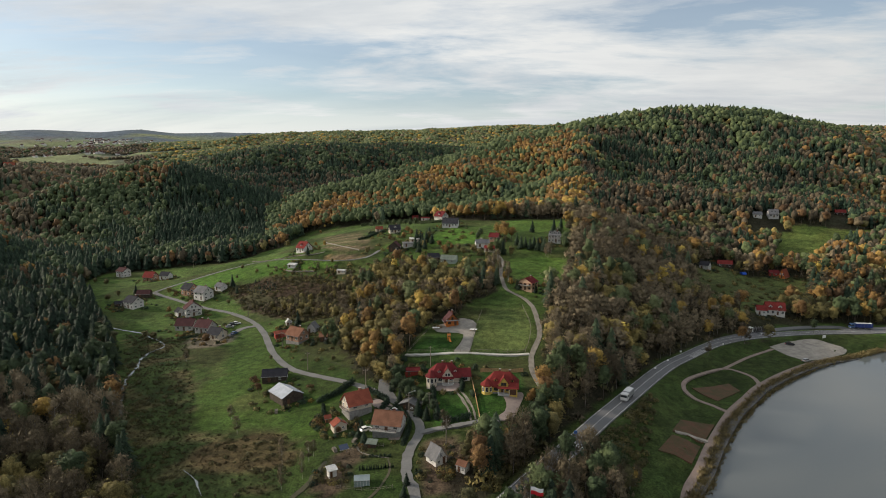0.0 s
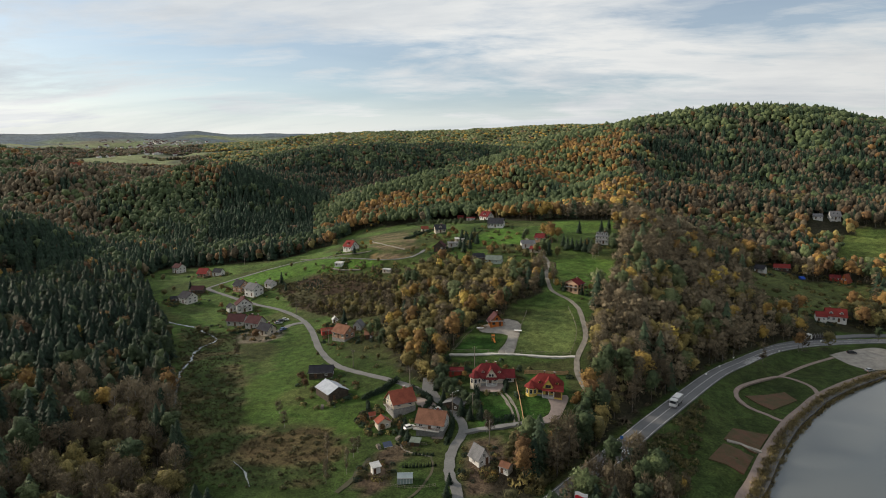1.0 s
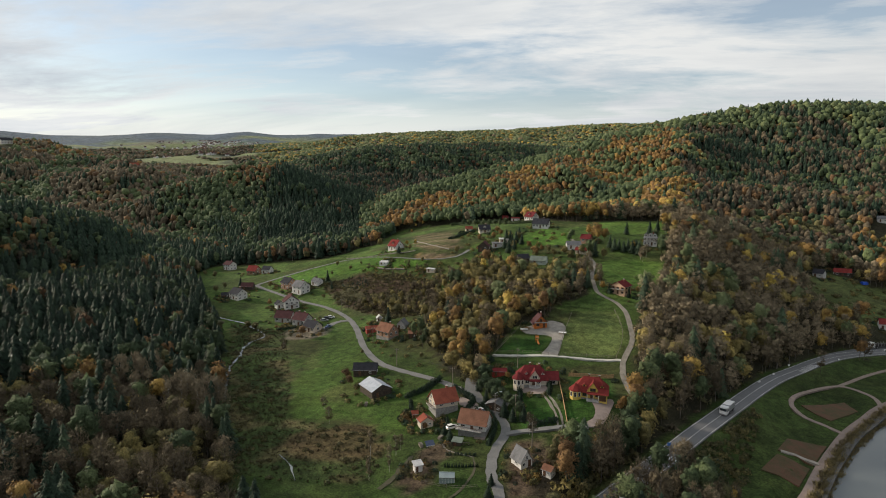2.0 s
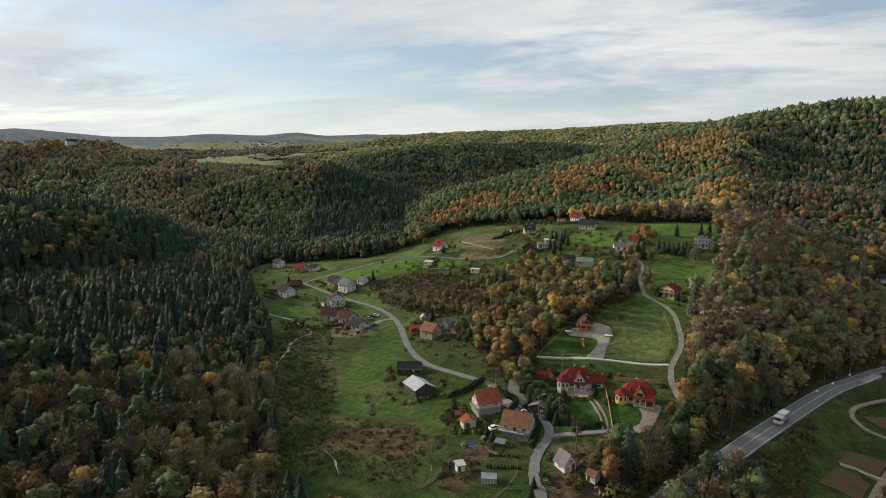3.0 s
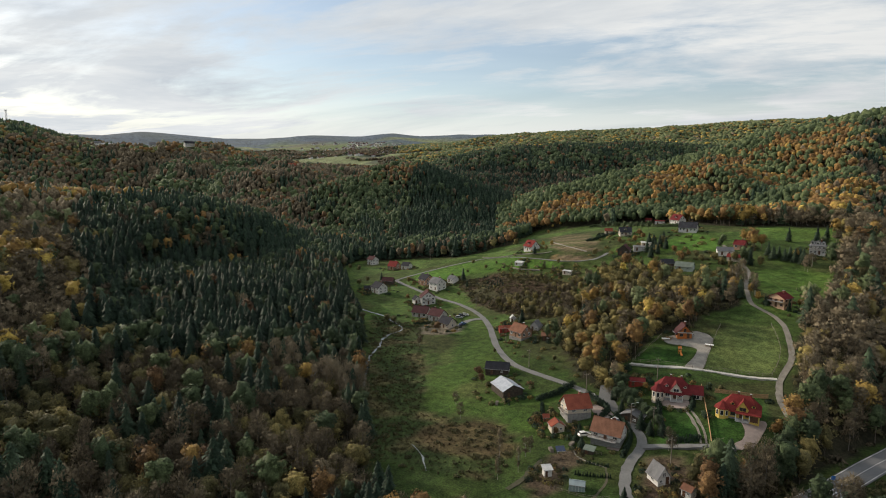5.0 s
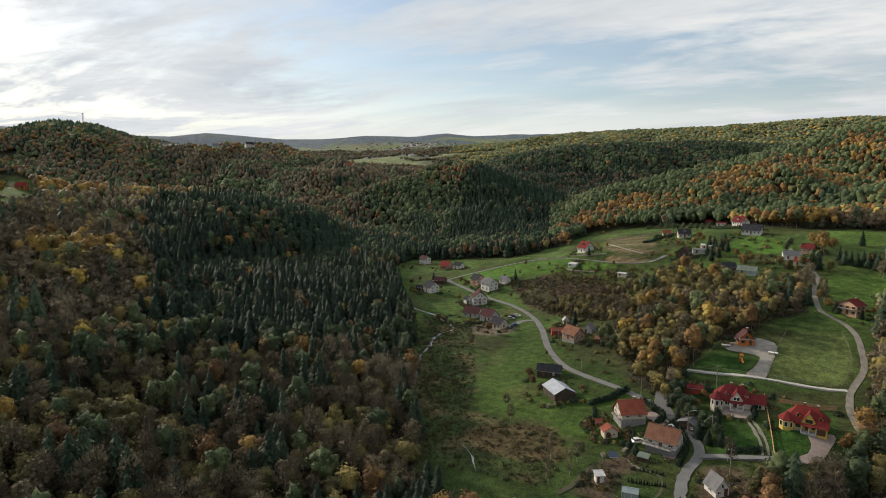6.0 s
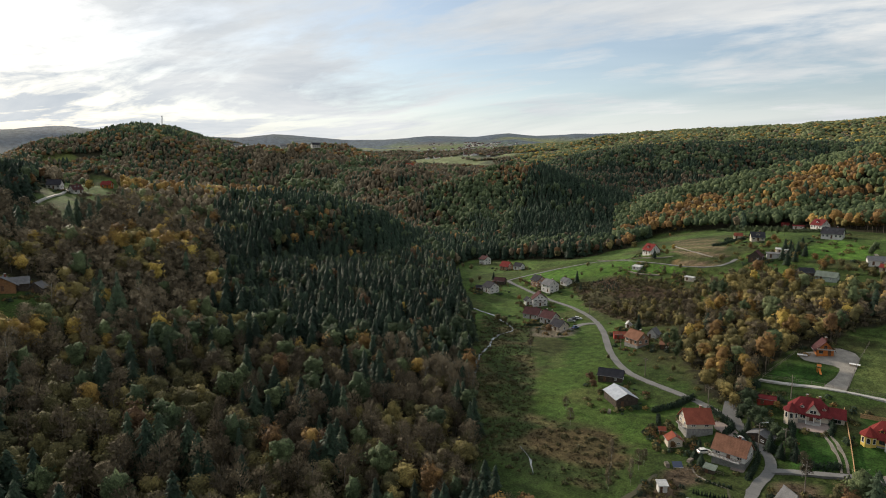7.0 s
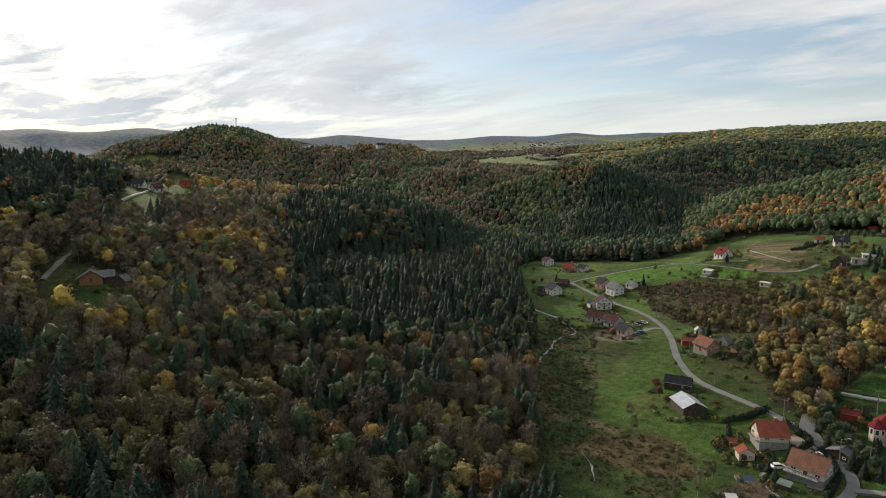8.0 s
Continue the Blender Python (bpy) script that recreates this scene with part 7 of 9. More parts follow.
tree(-26.6, 405.1, 'maple', 5.8, 1.30, 0.40)
tree(0.4, 368.0, 'maple', 5.3, 1.27, 0.35)
tree(2.1, 363.0, 'maple', 5.3, 1.19, 0.35)
tree(-2.2, 377.0, 'maple', 5.5, 1.35, 0.35)
tree(5.6, 369.0, 'maple', 4.8, 1.34, 0.35)
tree(12.4, 359.8, 'willow', 5.3, 1.33, 0.40)
tree(22.4, 355.3, 'willow', 5.5, 1.28, 0.40)
tree(26.1, 351.0, 'willow', 4.8, 1.27, 0.40)
tree(29.1, 345.8, 'willow', 4.7, 1.29, 0.40)
tree(32.1, 350.5, 'willow', 5.3, 1.40, 0.40)
tree(18.7, 362.5, 'willow', 5.2, 1.37, 0.40)
tree(24.3, 387.2, 'pine', 8.9, 1.14, 0.40)
tree(22.5, 381.3, 'pine', 7.2, 1.13, 0.40)
tree(33.7, 368.5, 'pine', 7.1, 1.14, 0.40)
tree(35.7, 360.2, 'pine', 9.0, 1.10, 0.40)
tree(33.7, 353.4, 'pine', 8.8, 0.99, 0.40)
tree(30.5, 331.6, 'birch', 11.1, 0.65, 0.70)
tree(28.2, 326.8, 'birch', 10.8, 0.67, 0.70)
tree(30.5, 318.5, 'birch', 9.7, 0.65, 0.70)
tree(33.6, 316.2, 'birch', 8.9, 0.74, 0.70)
tree(26.8, 317.9, 'birch', 10.6, 0.65, 0.70)
tree(25.4, 324.0, 'birch', 10.3, 0.67, 0.70)
tree(33.9, 307.1, 'birch', 11.0, 0.65, 0.70)
tree(24.1, 171.3, 'pine', 9.2, 1.19, 0.12)
tree(26.7, 174.0, 'pine', 9.1, 1.14, 0.12)
tree(29.1, 178.6, 'pine', 9.7, 1.15, 0.12)
tree(31.1, 182.4, 'pine', 9.7, 1.04, 0.12)
tree(32.8, 186.1, 'pine', 9.9, 1.10, 0.12)
tree(26.6, 170.9, 'pine', 9.9, 1.14, 0.12)
tree(29.9, 175.5, 'pine', 9.5, 1.20, 0.12)
tree(23.6, 167.4, 'pine', 8.1, 1.18, 0.12)
tree(32.4, 180.1, 'pine', 8.6, 1.17, 0.12)
tree(21.1, 167.7, 'pine', 8.4, 1.09, 0.12)
tree(29.9, 170.4, 'pine', 8.2, 1.17, 0.12)
tree(26.8, 166.9, 'pine', 8.6, 1.09, 0.12)
tree(28.6, 187.8, 'maple', 5.4, 1.07, 0.40)
tree(30.1, 190.6, 'maple', 5.5, 1.10, 0.40)
tree(19.5, 168.9, 'maple', 5.5, 1.16, 0.40)
tree(13.6, 168.5, 'willow', 6.7, 1.36, 0.25)
tree(11.0, 167.6, 'willow', 5.7, 1.31, 0.25)
tree(9.0, 167.8, 'willow', 6.6, 1.41, 0.25)
tree(7.6, 165.8, 'willow', 5.6, 1.24, 0.25)
tree(16.2, 169.2, 'willow', 5.6, 1.33, 0.25)
tree(6.6, 161.9, 'willow', 5.6, 1.35, 0.25)
tree(10.7, 162.6, 'willow', 5.7, 1.39, 0.25)
tree(14.1, 164.4, 'willow', 5.6, 1.41, 0.25)
tree(0.2, 177.0, 'birch', 7.7, 0.73, 0.20)
tree(1.1, 176.0, 'birch', 7.4, 0.85, 0.20)
tree(196.2, 307.8, 'pine', 8.3, 1.05, 0.20, 'lone dark pine beside the main road')
tree(65.5, 192.1, 'willow', 2.7, 1.38, 0.35)
tree(69.5, 197.1, 'willow', 2.5, 1.41, 0.35)
tree(75.5, 208.8, 'willow', 2.4, 1.51, 0.35)
tree(60.9, 182.1, 'willow', 2.1, 1.37, 0.35)
tree(62.1, 177.4, 'willow', 2.4, 1.45, 0.35)
tree(57.2, 167.5, 'willow', 2.5, 1.26, 0.35)
tree(51.4, 156.8, 'willow', 2.2, 1.33, 0.35)
tree(54.8, 173.6, 'willow', 2.3, 1.47, 0.35)
tree(50.4, 161.3, 'willow', 2.5, 1.52, 0.35)
tree(44.6, 149.5, 'birch', 5.9, 1.18, 0.30)
tree(50.3, 150.8, 'birch', 5.5, 1.29, 0.30)
tree(48.5, 152.5, 'birch', 6.6, 1.31, 0.30)
tree(44.8, 155.7, 'birch', 6.3, 1.29, 0.30)
tree(52.9, 154.2, 'birch', 6.1, 1.28, 0.30)
tree(48.5, 157.7, 'birch', 5.7, 1.26, 0.30)
tree(46.4, 147.9, 'maple', 4.8, 1.43, 0.65)
tree(51.9, 153.5, 'maple', 4.9, 1.45, 0.65)
tree(-141.2, 176.4, 'maple', 10.3, 0.82, 0.78, 'bright yellow birch among dark spruces')
tree(-126.6, 166.3, 'maple', 10.5, 0.85, 0.78, 'bright yellow birch among dark spruces')
tree(-294.4, 335.1, 'maple', 12.1, 1.01, 0.70, 'golden yellow birch standing in the wood')
tree(-278.0, 118.1, 'maple', 11.6, 1.09, 0.70, 'golden yellow birch standing in the wood')
tree(-296.7, 191.3, 'maple', 11.8, 1.07, 0.70, 'golden yellow birch standing in the wood')
tree(-399.2, 203.4, 'maple', 11.2, 1.05, 0.70, 'golden yellow birch standing in the wood')
tree(-329.6, 123.6, 'maple', 12.2, 0.99, 0.70, 'golden yellow birch standing in the wood')
tree(-326.6, 101.5, 'maple', 11.5, 1.09, 0.70, 'golden yellow birch standing in the wood')
tree(-194.1, 101.4, 'maple', 10.3, 0.91, 0.70, 'golden yellow birch standing in the wood')
tree(-206.4, 96.9, 'maple', 10.9, 1.08, 0.70, 'golden yellow birch standing in the wood')
tree(-167.6, 158.9, 'maple', 11.1, 0.94, 0.70, 'golden yellow birch standing in the wood')
tree(-149.2, 171.1, 'maple', 11.2, 1.49, 0.05, 'rust-red beech among dark spruces')
tree(-116.3, 178.4, 'birch', 12.8, 0.69, 0.80, 'bare silver birch with a pale trunk')
tree(-115.7, 182.4, 'birch', 12.8, 0.82, 0.80, 'bare silver birch with a pale trunk')
tree(-122.0, 183.1, 'birch', 12.8, 0.79, 0.80, 'bare silver birch with a pale trunk')
tree(-111.2, 179.3, 'birch', 14.3, 0.68, 0.80, 'bare silver birch with a pale trunk')
tree(-120.4, 176.9, 'birch', 13.6, 0.70, 0.80, 'bare silver birch with a pale trunk')
tree(-107.5, 176.9, 'birch', 13.0, 0.80, 0.80, 'bare silver birch with a pale trunk')
tree(-138.2, 187.6, 'birch', 12.6, 0.78, 0.80, 'bare silver birch with a pale trunk')
tree(-133.5, 186.1, 'birch', 12.3, 0.76, 0.80, 'bare silver birch with a pale trunk')
tree(-135.7, 194.3, 'birch', 13.7, 0.76, 0.80, 'bare silver birch with a pale trunk')
tree(-135.3, 181.0, 'birch', 12.5, 0.79, 0.80, 'bare silver birch with a pale trunk')
tree(-172.0, 62.5, 'birch', 11.9, 0.72, 0.80, 'bare silver birch with a pale trunk')
tree(-169.6, 54.1, 'birch', 13.9, 0.75, 0.80, 'bare silver birch with a pale trunk')
tree(-211.5, 104.7, 'birch', 11.7, 0.78, 0.80, 'bare silver birch with a pale trunk')
tree(-179.8, 119.7, 'birch', 14.3, 0.70, 0.80, 'bare silver birch with a pale trunk')
tree(-218.6, 110.7, 'birch', 14.3, 0.68, 0.80, 'bare silver birch with a pale trunk')
tree(-202.4, 119.4, 'birch', 14.4, 0.77, 0.80, 'bare silver birch with a pale trunk')
tree(-201.7, 122.6, 'birch', 12.2, 0.70, 0.80, 'bare silver birch with a pale trunk')
tree(-153.7, 72.7, 'fir', 8.9, 1.28, 0.30)
tree(-150.7, 76.5, 'fir', 9.0, 1.30, 0.30)
tree(-152.9, 81.0, 'fir', 8.1, 1.23, 0.30)
tree(-149.5, 69.8, 'fir', 8.2, 1.38, 0.30)
tree(-114.8, 85.2, 'fir', 8.2, 1.34, 0.30)
tree(-114.8, 88.6, 'fir', 8.1, 1.34, 0.30)
tree(-26.3, 184.1, 'fir', 3.9, 1.20, 0.30)
tree(-26.6, 179.0, 'fir', 4.2, 1.15, 0.30)
tree(-24.3, 175.3, 'fir', 4.2, 1.30, 0.30)
tree(-35.2, 184.7, 'maple', 2.7, 1.33, 0.20)
tree(-33.3, 182.0, 'maple', 2.7, 1.40, 0.20)
tree(-32.5, 186.2, 'maple', 2.3, 1.43, 0.20)
tree(-53.2, 212.4, 'willow', 3.0, 1.40, 0.30)
tree(-73.5, 247.3, 'willow', 2.7, 1.24, 0.30)
tree(-45.3, 238.7, 'willow', 3.0, 1.32, 0.30)
tree(-36.2, 258.5, 'willow', 3.3, 1.25, 0.30)
tree(-9.8, 151.7, 'fir', 3.7, 1.23, 0.30)
tree(-10.2, 146.6, 'fir', 3.7, 1.30, 0.30)
tree(-115.7, 391.3, 'willow', 2.8, 1.17, 0.30)
tree(-133.2, 381.4, 'willow', 3.1, 1.23, 0.30)
tree(-141.9, 375.0, 'willow', 3.3, 1.20, 0.30)
tree(-88.5, 414.7, 'maple', 5.0, 1.22, 0.70)
tree(-82.0, 411.9, 'maple', 5.0, 1.09, 0.70)
tree(-105.5, 568.3, 'maple', 5.0, 1.11, 0.70)
tree(-111.8, 564.0, 'maple', 4.5, 1.30, 0.70)
tree(-118.9, 572.8, 'maple', 4.7, 1.10, 0.70)
tree(-236.4, 400.4, 'willow', 4.4, 1.39, 0.30)
tree(-223.3, 390.7, 'willow', 5.4, 1.36, 0.30)
tree(-246.4, 408.4, 'willow', 5.4, 1.24, 0.30)
tree(-254.3, 408.3, 'willow', 5.1, 1.36, 0.30)
tree(-198.8, 359.7, 'willow', 4.7, 1.36, 0.30)
tree(-198.8, 348.3, 'willow', 5.4, 1.31, 0.30)
tree(-251.6, 404.1, 'fir', 6.2, 1.00, 0.30)
tree(-236.3, 387.7, 'fir', 5.8, 1.06, 0.30)
tree(-193.2, 369.6, 'fir', 5.8, 1.19, 0.30)
thicket("brown_scrub", SCRUB_BROWN, 1.9, OLIVE, BUSH, 0.5, 1.8, 0.95, "brown and olive scrub covering the slope", (0.0, 0.5), keep=0.6)
thicket("heath", SCRUB_BROWN, 1.6, TWIGS, TUFT, 0.5, 1.1, 1.0, "dry brown heath and bracken on the slope", (0.0, 0.5), keep=0.9, seed=23)
thicket("bare_scrub", SCRUB_BROWN, 2.8, TWIGS, SAPLING, 1.5, 4.0, 0.8, "bare brown saplings in the scrub", (0.0, 0.4), seed=6)
thicket("terrace_scrub", SCRUB_TERRACE, 2.4, OLIVE, BUSH, 0.8, 2.4, 0.9, "yellowish scrub on the terrace edge", (0.2, 0.8), seed=7, keep=0.7)
CLUMPS = [shapes_for(3, 1)[k][0] for k in range(4)]
BARE_CLUMPS = [shapes_for(4, 1)[k][0] for k in range(4)]
thicket("terrace_trees", TERRACE_WOOD, 4.0, OLIVE, CLUMPS, 3.0, 7.0, 1.15, "olive and ochre young trees along the terrace", (0.1, 0.75), "trees", seed=24)
thicket("terrace_bare_trees", TERRACE_WOOD, 4.6, TWIGS, BARE_CLUMPS, 3.5, 7.5, 1.1, "leafless brown young trees along the terrace", (0.2, 0.7), "trees", seed=25)
thicket("slope_trees", SCRUB_TERRACE, 6.0, TWIGS, BARE_CLUMPS, 2.5, 5.5, 1.2, "brown leafless bushes on the terrace slope", (0.1, 0.6), "trees", seed=26, keep=0.6)
thicket("young_firs", PLANTATION, 1.9, SPRUCE, [shapes_for(0, 1)[k][0] for k in range(3)], 1.2, 2.2, 1.2, "close rows of young firs on the slope", (0.1, 0.4), "trees", seed=27)
thicket("hedgerow_bushes", [(-86.5, 381.5), (-77.5, 376.5), (-66.5, 371.0), (-67.5, 367.0), (-78, 372.5), (-86, 377.5)], 1.8, TWIGS, BARE_CLUMPS, 1.6, 2.8, 1.5, "row of brown bushes across the meadow", (0.3, 0.7), seed=28)
thicket("marsh_grass", SCRUB_STREAM, 1.4, TWIGS, TUFT, 0.5, 1.1, 0.8, "dry brown grass and sedge on the marsh", (0.0, 0.5), seed=8, keep=0.8)
thicket("marsh_bushes", SCRUB_STREAM, 2.6, OLIVE, BUSH, 0.5, 1.5, 1.0, "low dark bushes scattered on the marsh", (0.0, 0.3), seed=9, keep=0.5)
thicket("roadside_brush", ROADSIDE_BRUSH, 2.2, OLIVE, BUSH, 0.8, 2.2, 0.9, "olive and brown brush beside the main road", (0.0, 0.5), seed=18)
thicket("roadside_saplings", ROADSIDE_BRUSH, 2.6, TWIGS, SAPLING, 2.0, 4.5, 0.8, "bare brown saplings beside the main road", (0.1, 0.6), seed=19)
thicket("cottage_wood", COTTAGE_WOOD, 3.0, OLIVE, BUSH, 2.0, 5.5, 0.75, "olive-brown thicket below the villas", (0.1, 0.7), seed=20)
thicket("cottage_saplings", COTTAGE_WOOD, 3.0, TWIGS, SAPLING, 3.5, 8.0, 0.6, "bare brown young trees below the villas", (0.2, 0.8), seed=22)
thicket("garden_weeds", DIRT_GARDEN, 1.2, TWIGS, TUFT, 0.4, 0.9, 0.8, "dry weeds in the garden plot", (0.2, 0.6), seed=10, keep=0.6)
thicket("cottage_weeds", DIRT_COTTAGE, 1.3, TWIGS, TUFT, 0.4, 1.0, 0.8, "dry weeds round the steep cottage", (0.2, 0.6), seed=12, keep=0.6)
thicket("garden_shrubs", OPEN_GARDENS, 5.0, OLIVE, BUSH, 0.8, 2.6, 0.9, "olive shrubs in the hillside gardens", (0.1, 0.6), seed=13, keep=0.6)
thicket("orchard_shrubs", [(-60.0, 365.0), (30.0, 345.0), (30.0, 400.0), (-45.0, 440.0)], 6.5, OLIVE, BUSH, 1.0, 3.0, 0.85, "shrubs and small fruit trees between upper gardens", (0.1, 0.8), seed=14, keep=0.6)
thicket("roadside_shrubs", [(-100.0, 300.0), (-62.0, 240.0), (-22.0, 214.0), (-18.0, 226.0), (-45.0, 246.0), (-56.0, 290.0), (-80.0, 312.0)], 4.2, OLIVE, BUSH, 0.7, 2.2, 0.9, "shrubs on the bank above the village road", (0.1, 0.6), seed=15, keep=0.5)


# ---- small things ----
BLACK = material("black_rubber", (0.02, 0.02, 0.021), 0.8, vary=0.2)
CAR_WHITE = material("white_car_paint", (0.62, 0.62, 0.61), 0.3, vary=0.05, spec=0.5)
CAR_DARK = material("black_car_paint", (0.03, 0.032, 0.036), 0.25, vary=0.08, spec=0.5)
CAR_BLUE = material("blue_car_paint", (0.05, 0.10, 0.22), 0.3, vary=0.08, spec=0.5)
CAR_SILVER = material("silver_car_paint", (0.36, 0.37, 0.38), 0.3, 0.3, vary=0.06)
TARP_BLUE = material("blue_truck_tarpaulin", (0.025, 0.045, 0.20), 0.55, vary=0.15, size=2)
LOAD = material("dark_load", (0.06, 0.055, 0.05), 0.9, vary=0.4, size=1)
FLAG_WHITE = material("white_flag_cloth", (0.78, 0.77, 0.76), 0.8, vary=0.04)
FLAG_RED = material("red_flag_cloth", (0.55, 0.02, 0.03), 0.8, vary=0.05)
SLIDE_ORANGE = material("orange_plastic", (0.62, 0.20, 0.03), 0.5, vary=0.1)
CLEAR = material("greenhouse_glass", (0.28, 0.34, 0.34), 0.12, vary=0.1, spec=0.8)
SOLAR = material("solar_cells", (0.02, 0.035, 0.08), 0.15, vary=0.15, size=0.3, spec=0.7)
SIGN_BLUE = material("blue_sign_enamel", (0.03, 0.14, 0.42), 0.4, vary=0.05)
TARP = material("blue_plastic_tarp", (0.03, 0.10, 0.50), 0.5, vary=0.1)
TEAL = material("teal_plastic_sheet", (0.06, 0.22, 0.20), 0.6, vary=0.2)


def tube(bm, a, b, r, seg=8, r2=None):
    a, b = Vector(a), Vector(b)
    q = (b - a).to_track_quat("Z", "Y")
    rings = []
    for p, rad in ((a, r), (b, r if r2 is None else r2)):
        rings.append([bm.verts.new(p + q @ Vector((rad * math.cos(2 * math.pi * k / seg), rad * math.sin(2 * math.pi * k / seg), 0))) for k in range(seg)])
    for k in range(seg):
        j = (k + 1) % seg
        bm.faces.new((rings[0][k], rings[0][j], rings[1][j], rings[1][k]))
    bm.faces.new(rings[0][::-1])
    bm.faces.new(rings[1])


def rod(a, b, r, seg=8, r2=None):
    bm = bmesh.new()
    tube(bm, a, b, r, seg, r2)
    return bm


def bevelled(bm, amount):
    bmesh.ops.bevel(bm, geom=bm.edges[:], offset=amount, segments=2, affect="EDGES")
    return bm


def wheel(root, x, y, r, w):
    tyre = part("wheel", rod((x, y - w / 2, r), (x, y + w / 2, r), r, 14), BLACK, root)
    s = 1 if y > 0 else -1
    part("rim", rod((x, y + s * w / 2, r), (x, y + s * (w / 2 + 0.02), r), r * 0.6, 10), STEEL, tyre)


def car(x, y, yaw, paint, label, lift=0.2):
    """A parked car; its nose points along +x."""
    root = thing("car", x, y, yaw, label, "car", sink=-lift)
    bm = bmesh.new()
    prism(bm, [(-2.05, 0.35), (2.05, 0.35), (2.1, 0.7), (1.9, 0.85), (1.0, 0.95), (-1.9, 0.98), (-2.1, 0.75)], -0.86, 0.86, "y")
    part("body", bevelled(bm, 0.05), paint, root)
    bm = bmesh.new()
    prism(bm, [(-1.75, 0.94), (1.05, 0.93), (0.4, 1.45), (-1.3, 1.47)], -0.74, 0.74, "y")
    part("cabin", bevelled(bm, 0.06), GLASS, root)
    bm = bmesh.new()
    prism(bm, [(-1.35, 1.455), (0.42, 1.44), (0.3, 1.5), (-1.2, 1.52)], -0.68, 0.68, "y")
    part("roof", bm, paint, root)
    for wx in (-1.3, 1.3):
        for wy in (-0.78, 0.78):
            wheel(root, wx, wy, 0.32, 0.2)
    for wy in (-0.6, 0.6):
        part("headlight", box(2.03, 2.1, wy - 0.18, wy + 0.18, 0.62, 0.76), CAR_WHITE, root)
        part("tail_light", box(-2.13, -2.06, wy - 0.16, wy + 0.16, 0.66, 0.8), FLAG_RED, root)
    return root


def lorry(x, y, yaw, cab_mat, body_mat, length, label, open_load=False, lift=0.25):
    """A lorry; the cab points along +x. Two or more axles, a long body behind."""
    root = thing("truck", x, y, yaw, label, "truck", sink=-lift)
    bm = bmesh.new()
    prism(bm, [(length / 2 - 2.2, 0.6), (length / 2, 0.6), (length / 2 + 0.05, 1.6), (length / 2 - 0.25, 2.9), (length / 2 - 2.2, 3.0)], -1.2, 1.2, "y")
    cab = part("cab", bevelled(bm, 0.07), cab_mat, root)
    part("windscreen", box(length / 2 - 0.12, length / 2 + 0.03, -1.05, 1.05, 1.7, 2.55), GLASS, cab)
    for s in (-1, 1):
        part("side_window", box(length / 2 - 1.5, length / 2 - 0.6, s * 1.2 - 0.02, s * 1.2 + 0.02, 1.7, 2.45), GLASS, cab)
        part("mirror", box(length / 2 - 0.15, length / 2 + 0.1, s * 1.4 - 0.08, s * 1.4 + 0.08, 1.7, 2.3), BLACK, cab)
        part("headlight", box(length / 2 + 0.0, length / 2 + 0.07, s * 0.9 - 0.2, s * 0.9 + 0.2, 0.75, 0.98), FRAME, cab)
    part("bumper", box(length / 2 - 0.2, length / 2 + 0.12, -1.2, 1.2, 0.4, 0.72), GUTTER, cab)
    part("chassis", box(-length / 2, length / 2 - 1.0, -0.5, 0.5, 0.75, 1.05), BLACK, root)
    back = length / 2 - 2.5
    if open_load:
        bed = part("flatbed", box(-length / 2, back, -1.22, 1.22, 1.05, 1.3), LOAD, root)
        n = int((back + length / 2) / 1.6)
        for k in range(n + 1):
            px = -length / 2 + 0.1 + k * (back + length / 2 - 0.2) / n
            for s in (-1, 1):
                part("stake", box(px - 0.06, px + 0.06, s * 1.18 - 0.05, s * 1.18 + 0.05, 1.3, 2.7), STEEL, bed)
        for k in range(2):
            part("load", box(-length / 2 + 0.5 + k * (back + length / 2) / 2, -length / 2 + (k + 0.92) * (back + length / 2) / 2, -1.05, 1.05, 1.3, 2.2), LOAD, bed)
    else:
        body = part("cargo_body", bevelled(box(-length / 2, back, -1.25, 1.25, 1.05, 3.15), 0.06), body_mat, root)
        part("top_sheet", box(-length / 2 + 0.1, back - 0.1, -1.18, 1.18, 3.15, 3.2), CAR_WHITE, body)
        for k in range(5):
            px = -length / 2 + (k + 0.5) * (back + length / 2) / 5
            for s in (-1, 1):
                part("strap", box(px - 0.05, px + 0.05, s * 1.26 - 0.012, s * 1.26 + 0.012, 1.1, 3.1), GUTTER, body)
    axles = [length / 2 - 1.1, back - 1.2] + [-length / 2 + 1.0 + k * 1.3 for k in range(3 if length > 10 else 1)]
    for ax in axles:
        for s in (-1, 1):
            wheel(root, ax, s * 1.05, 0.5, 0.32)
    return root


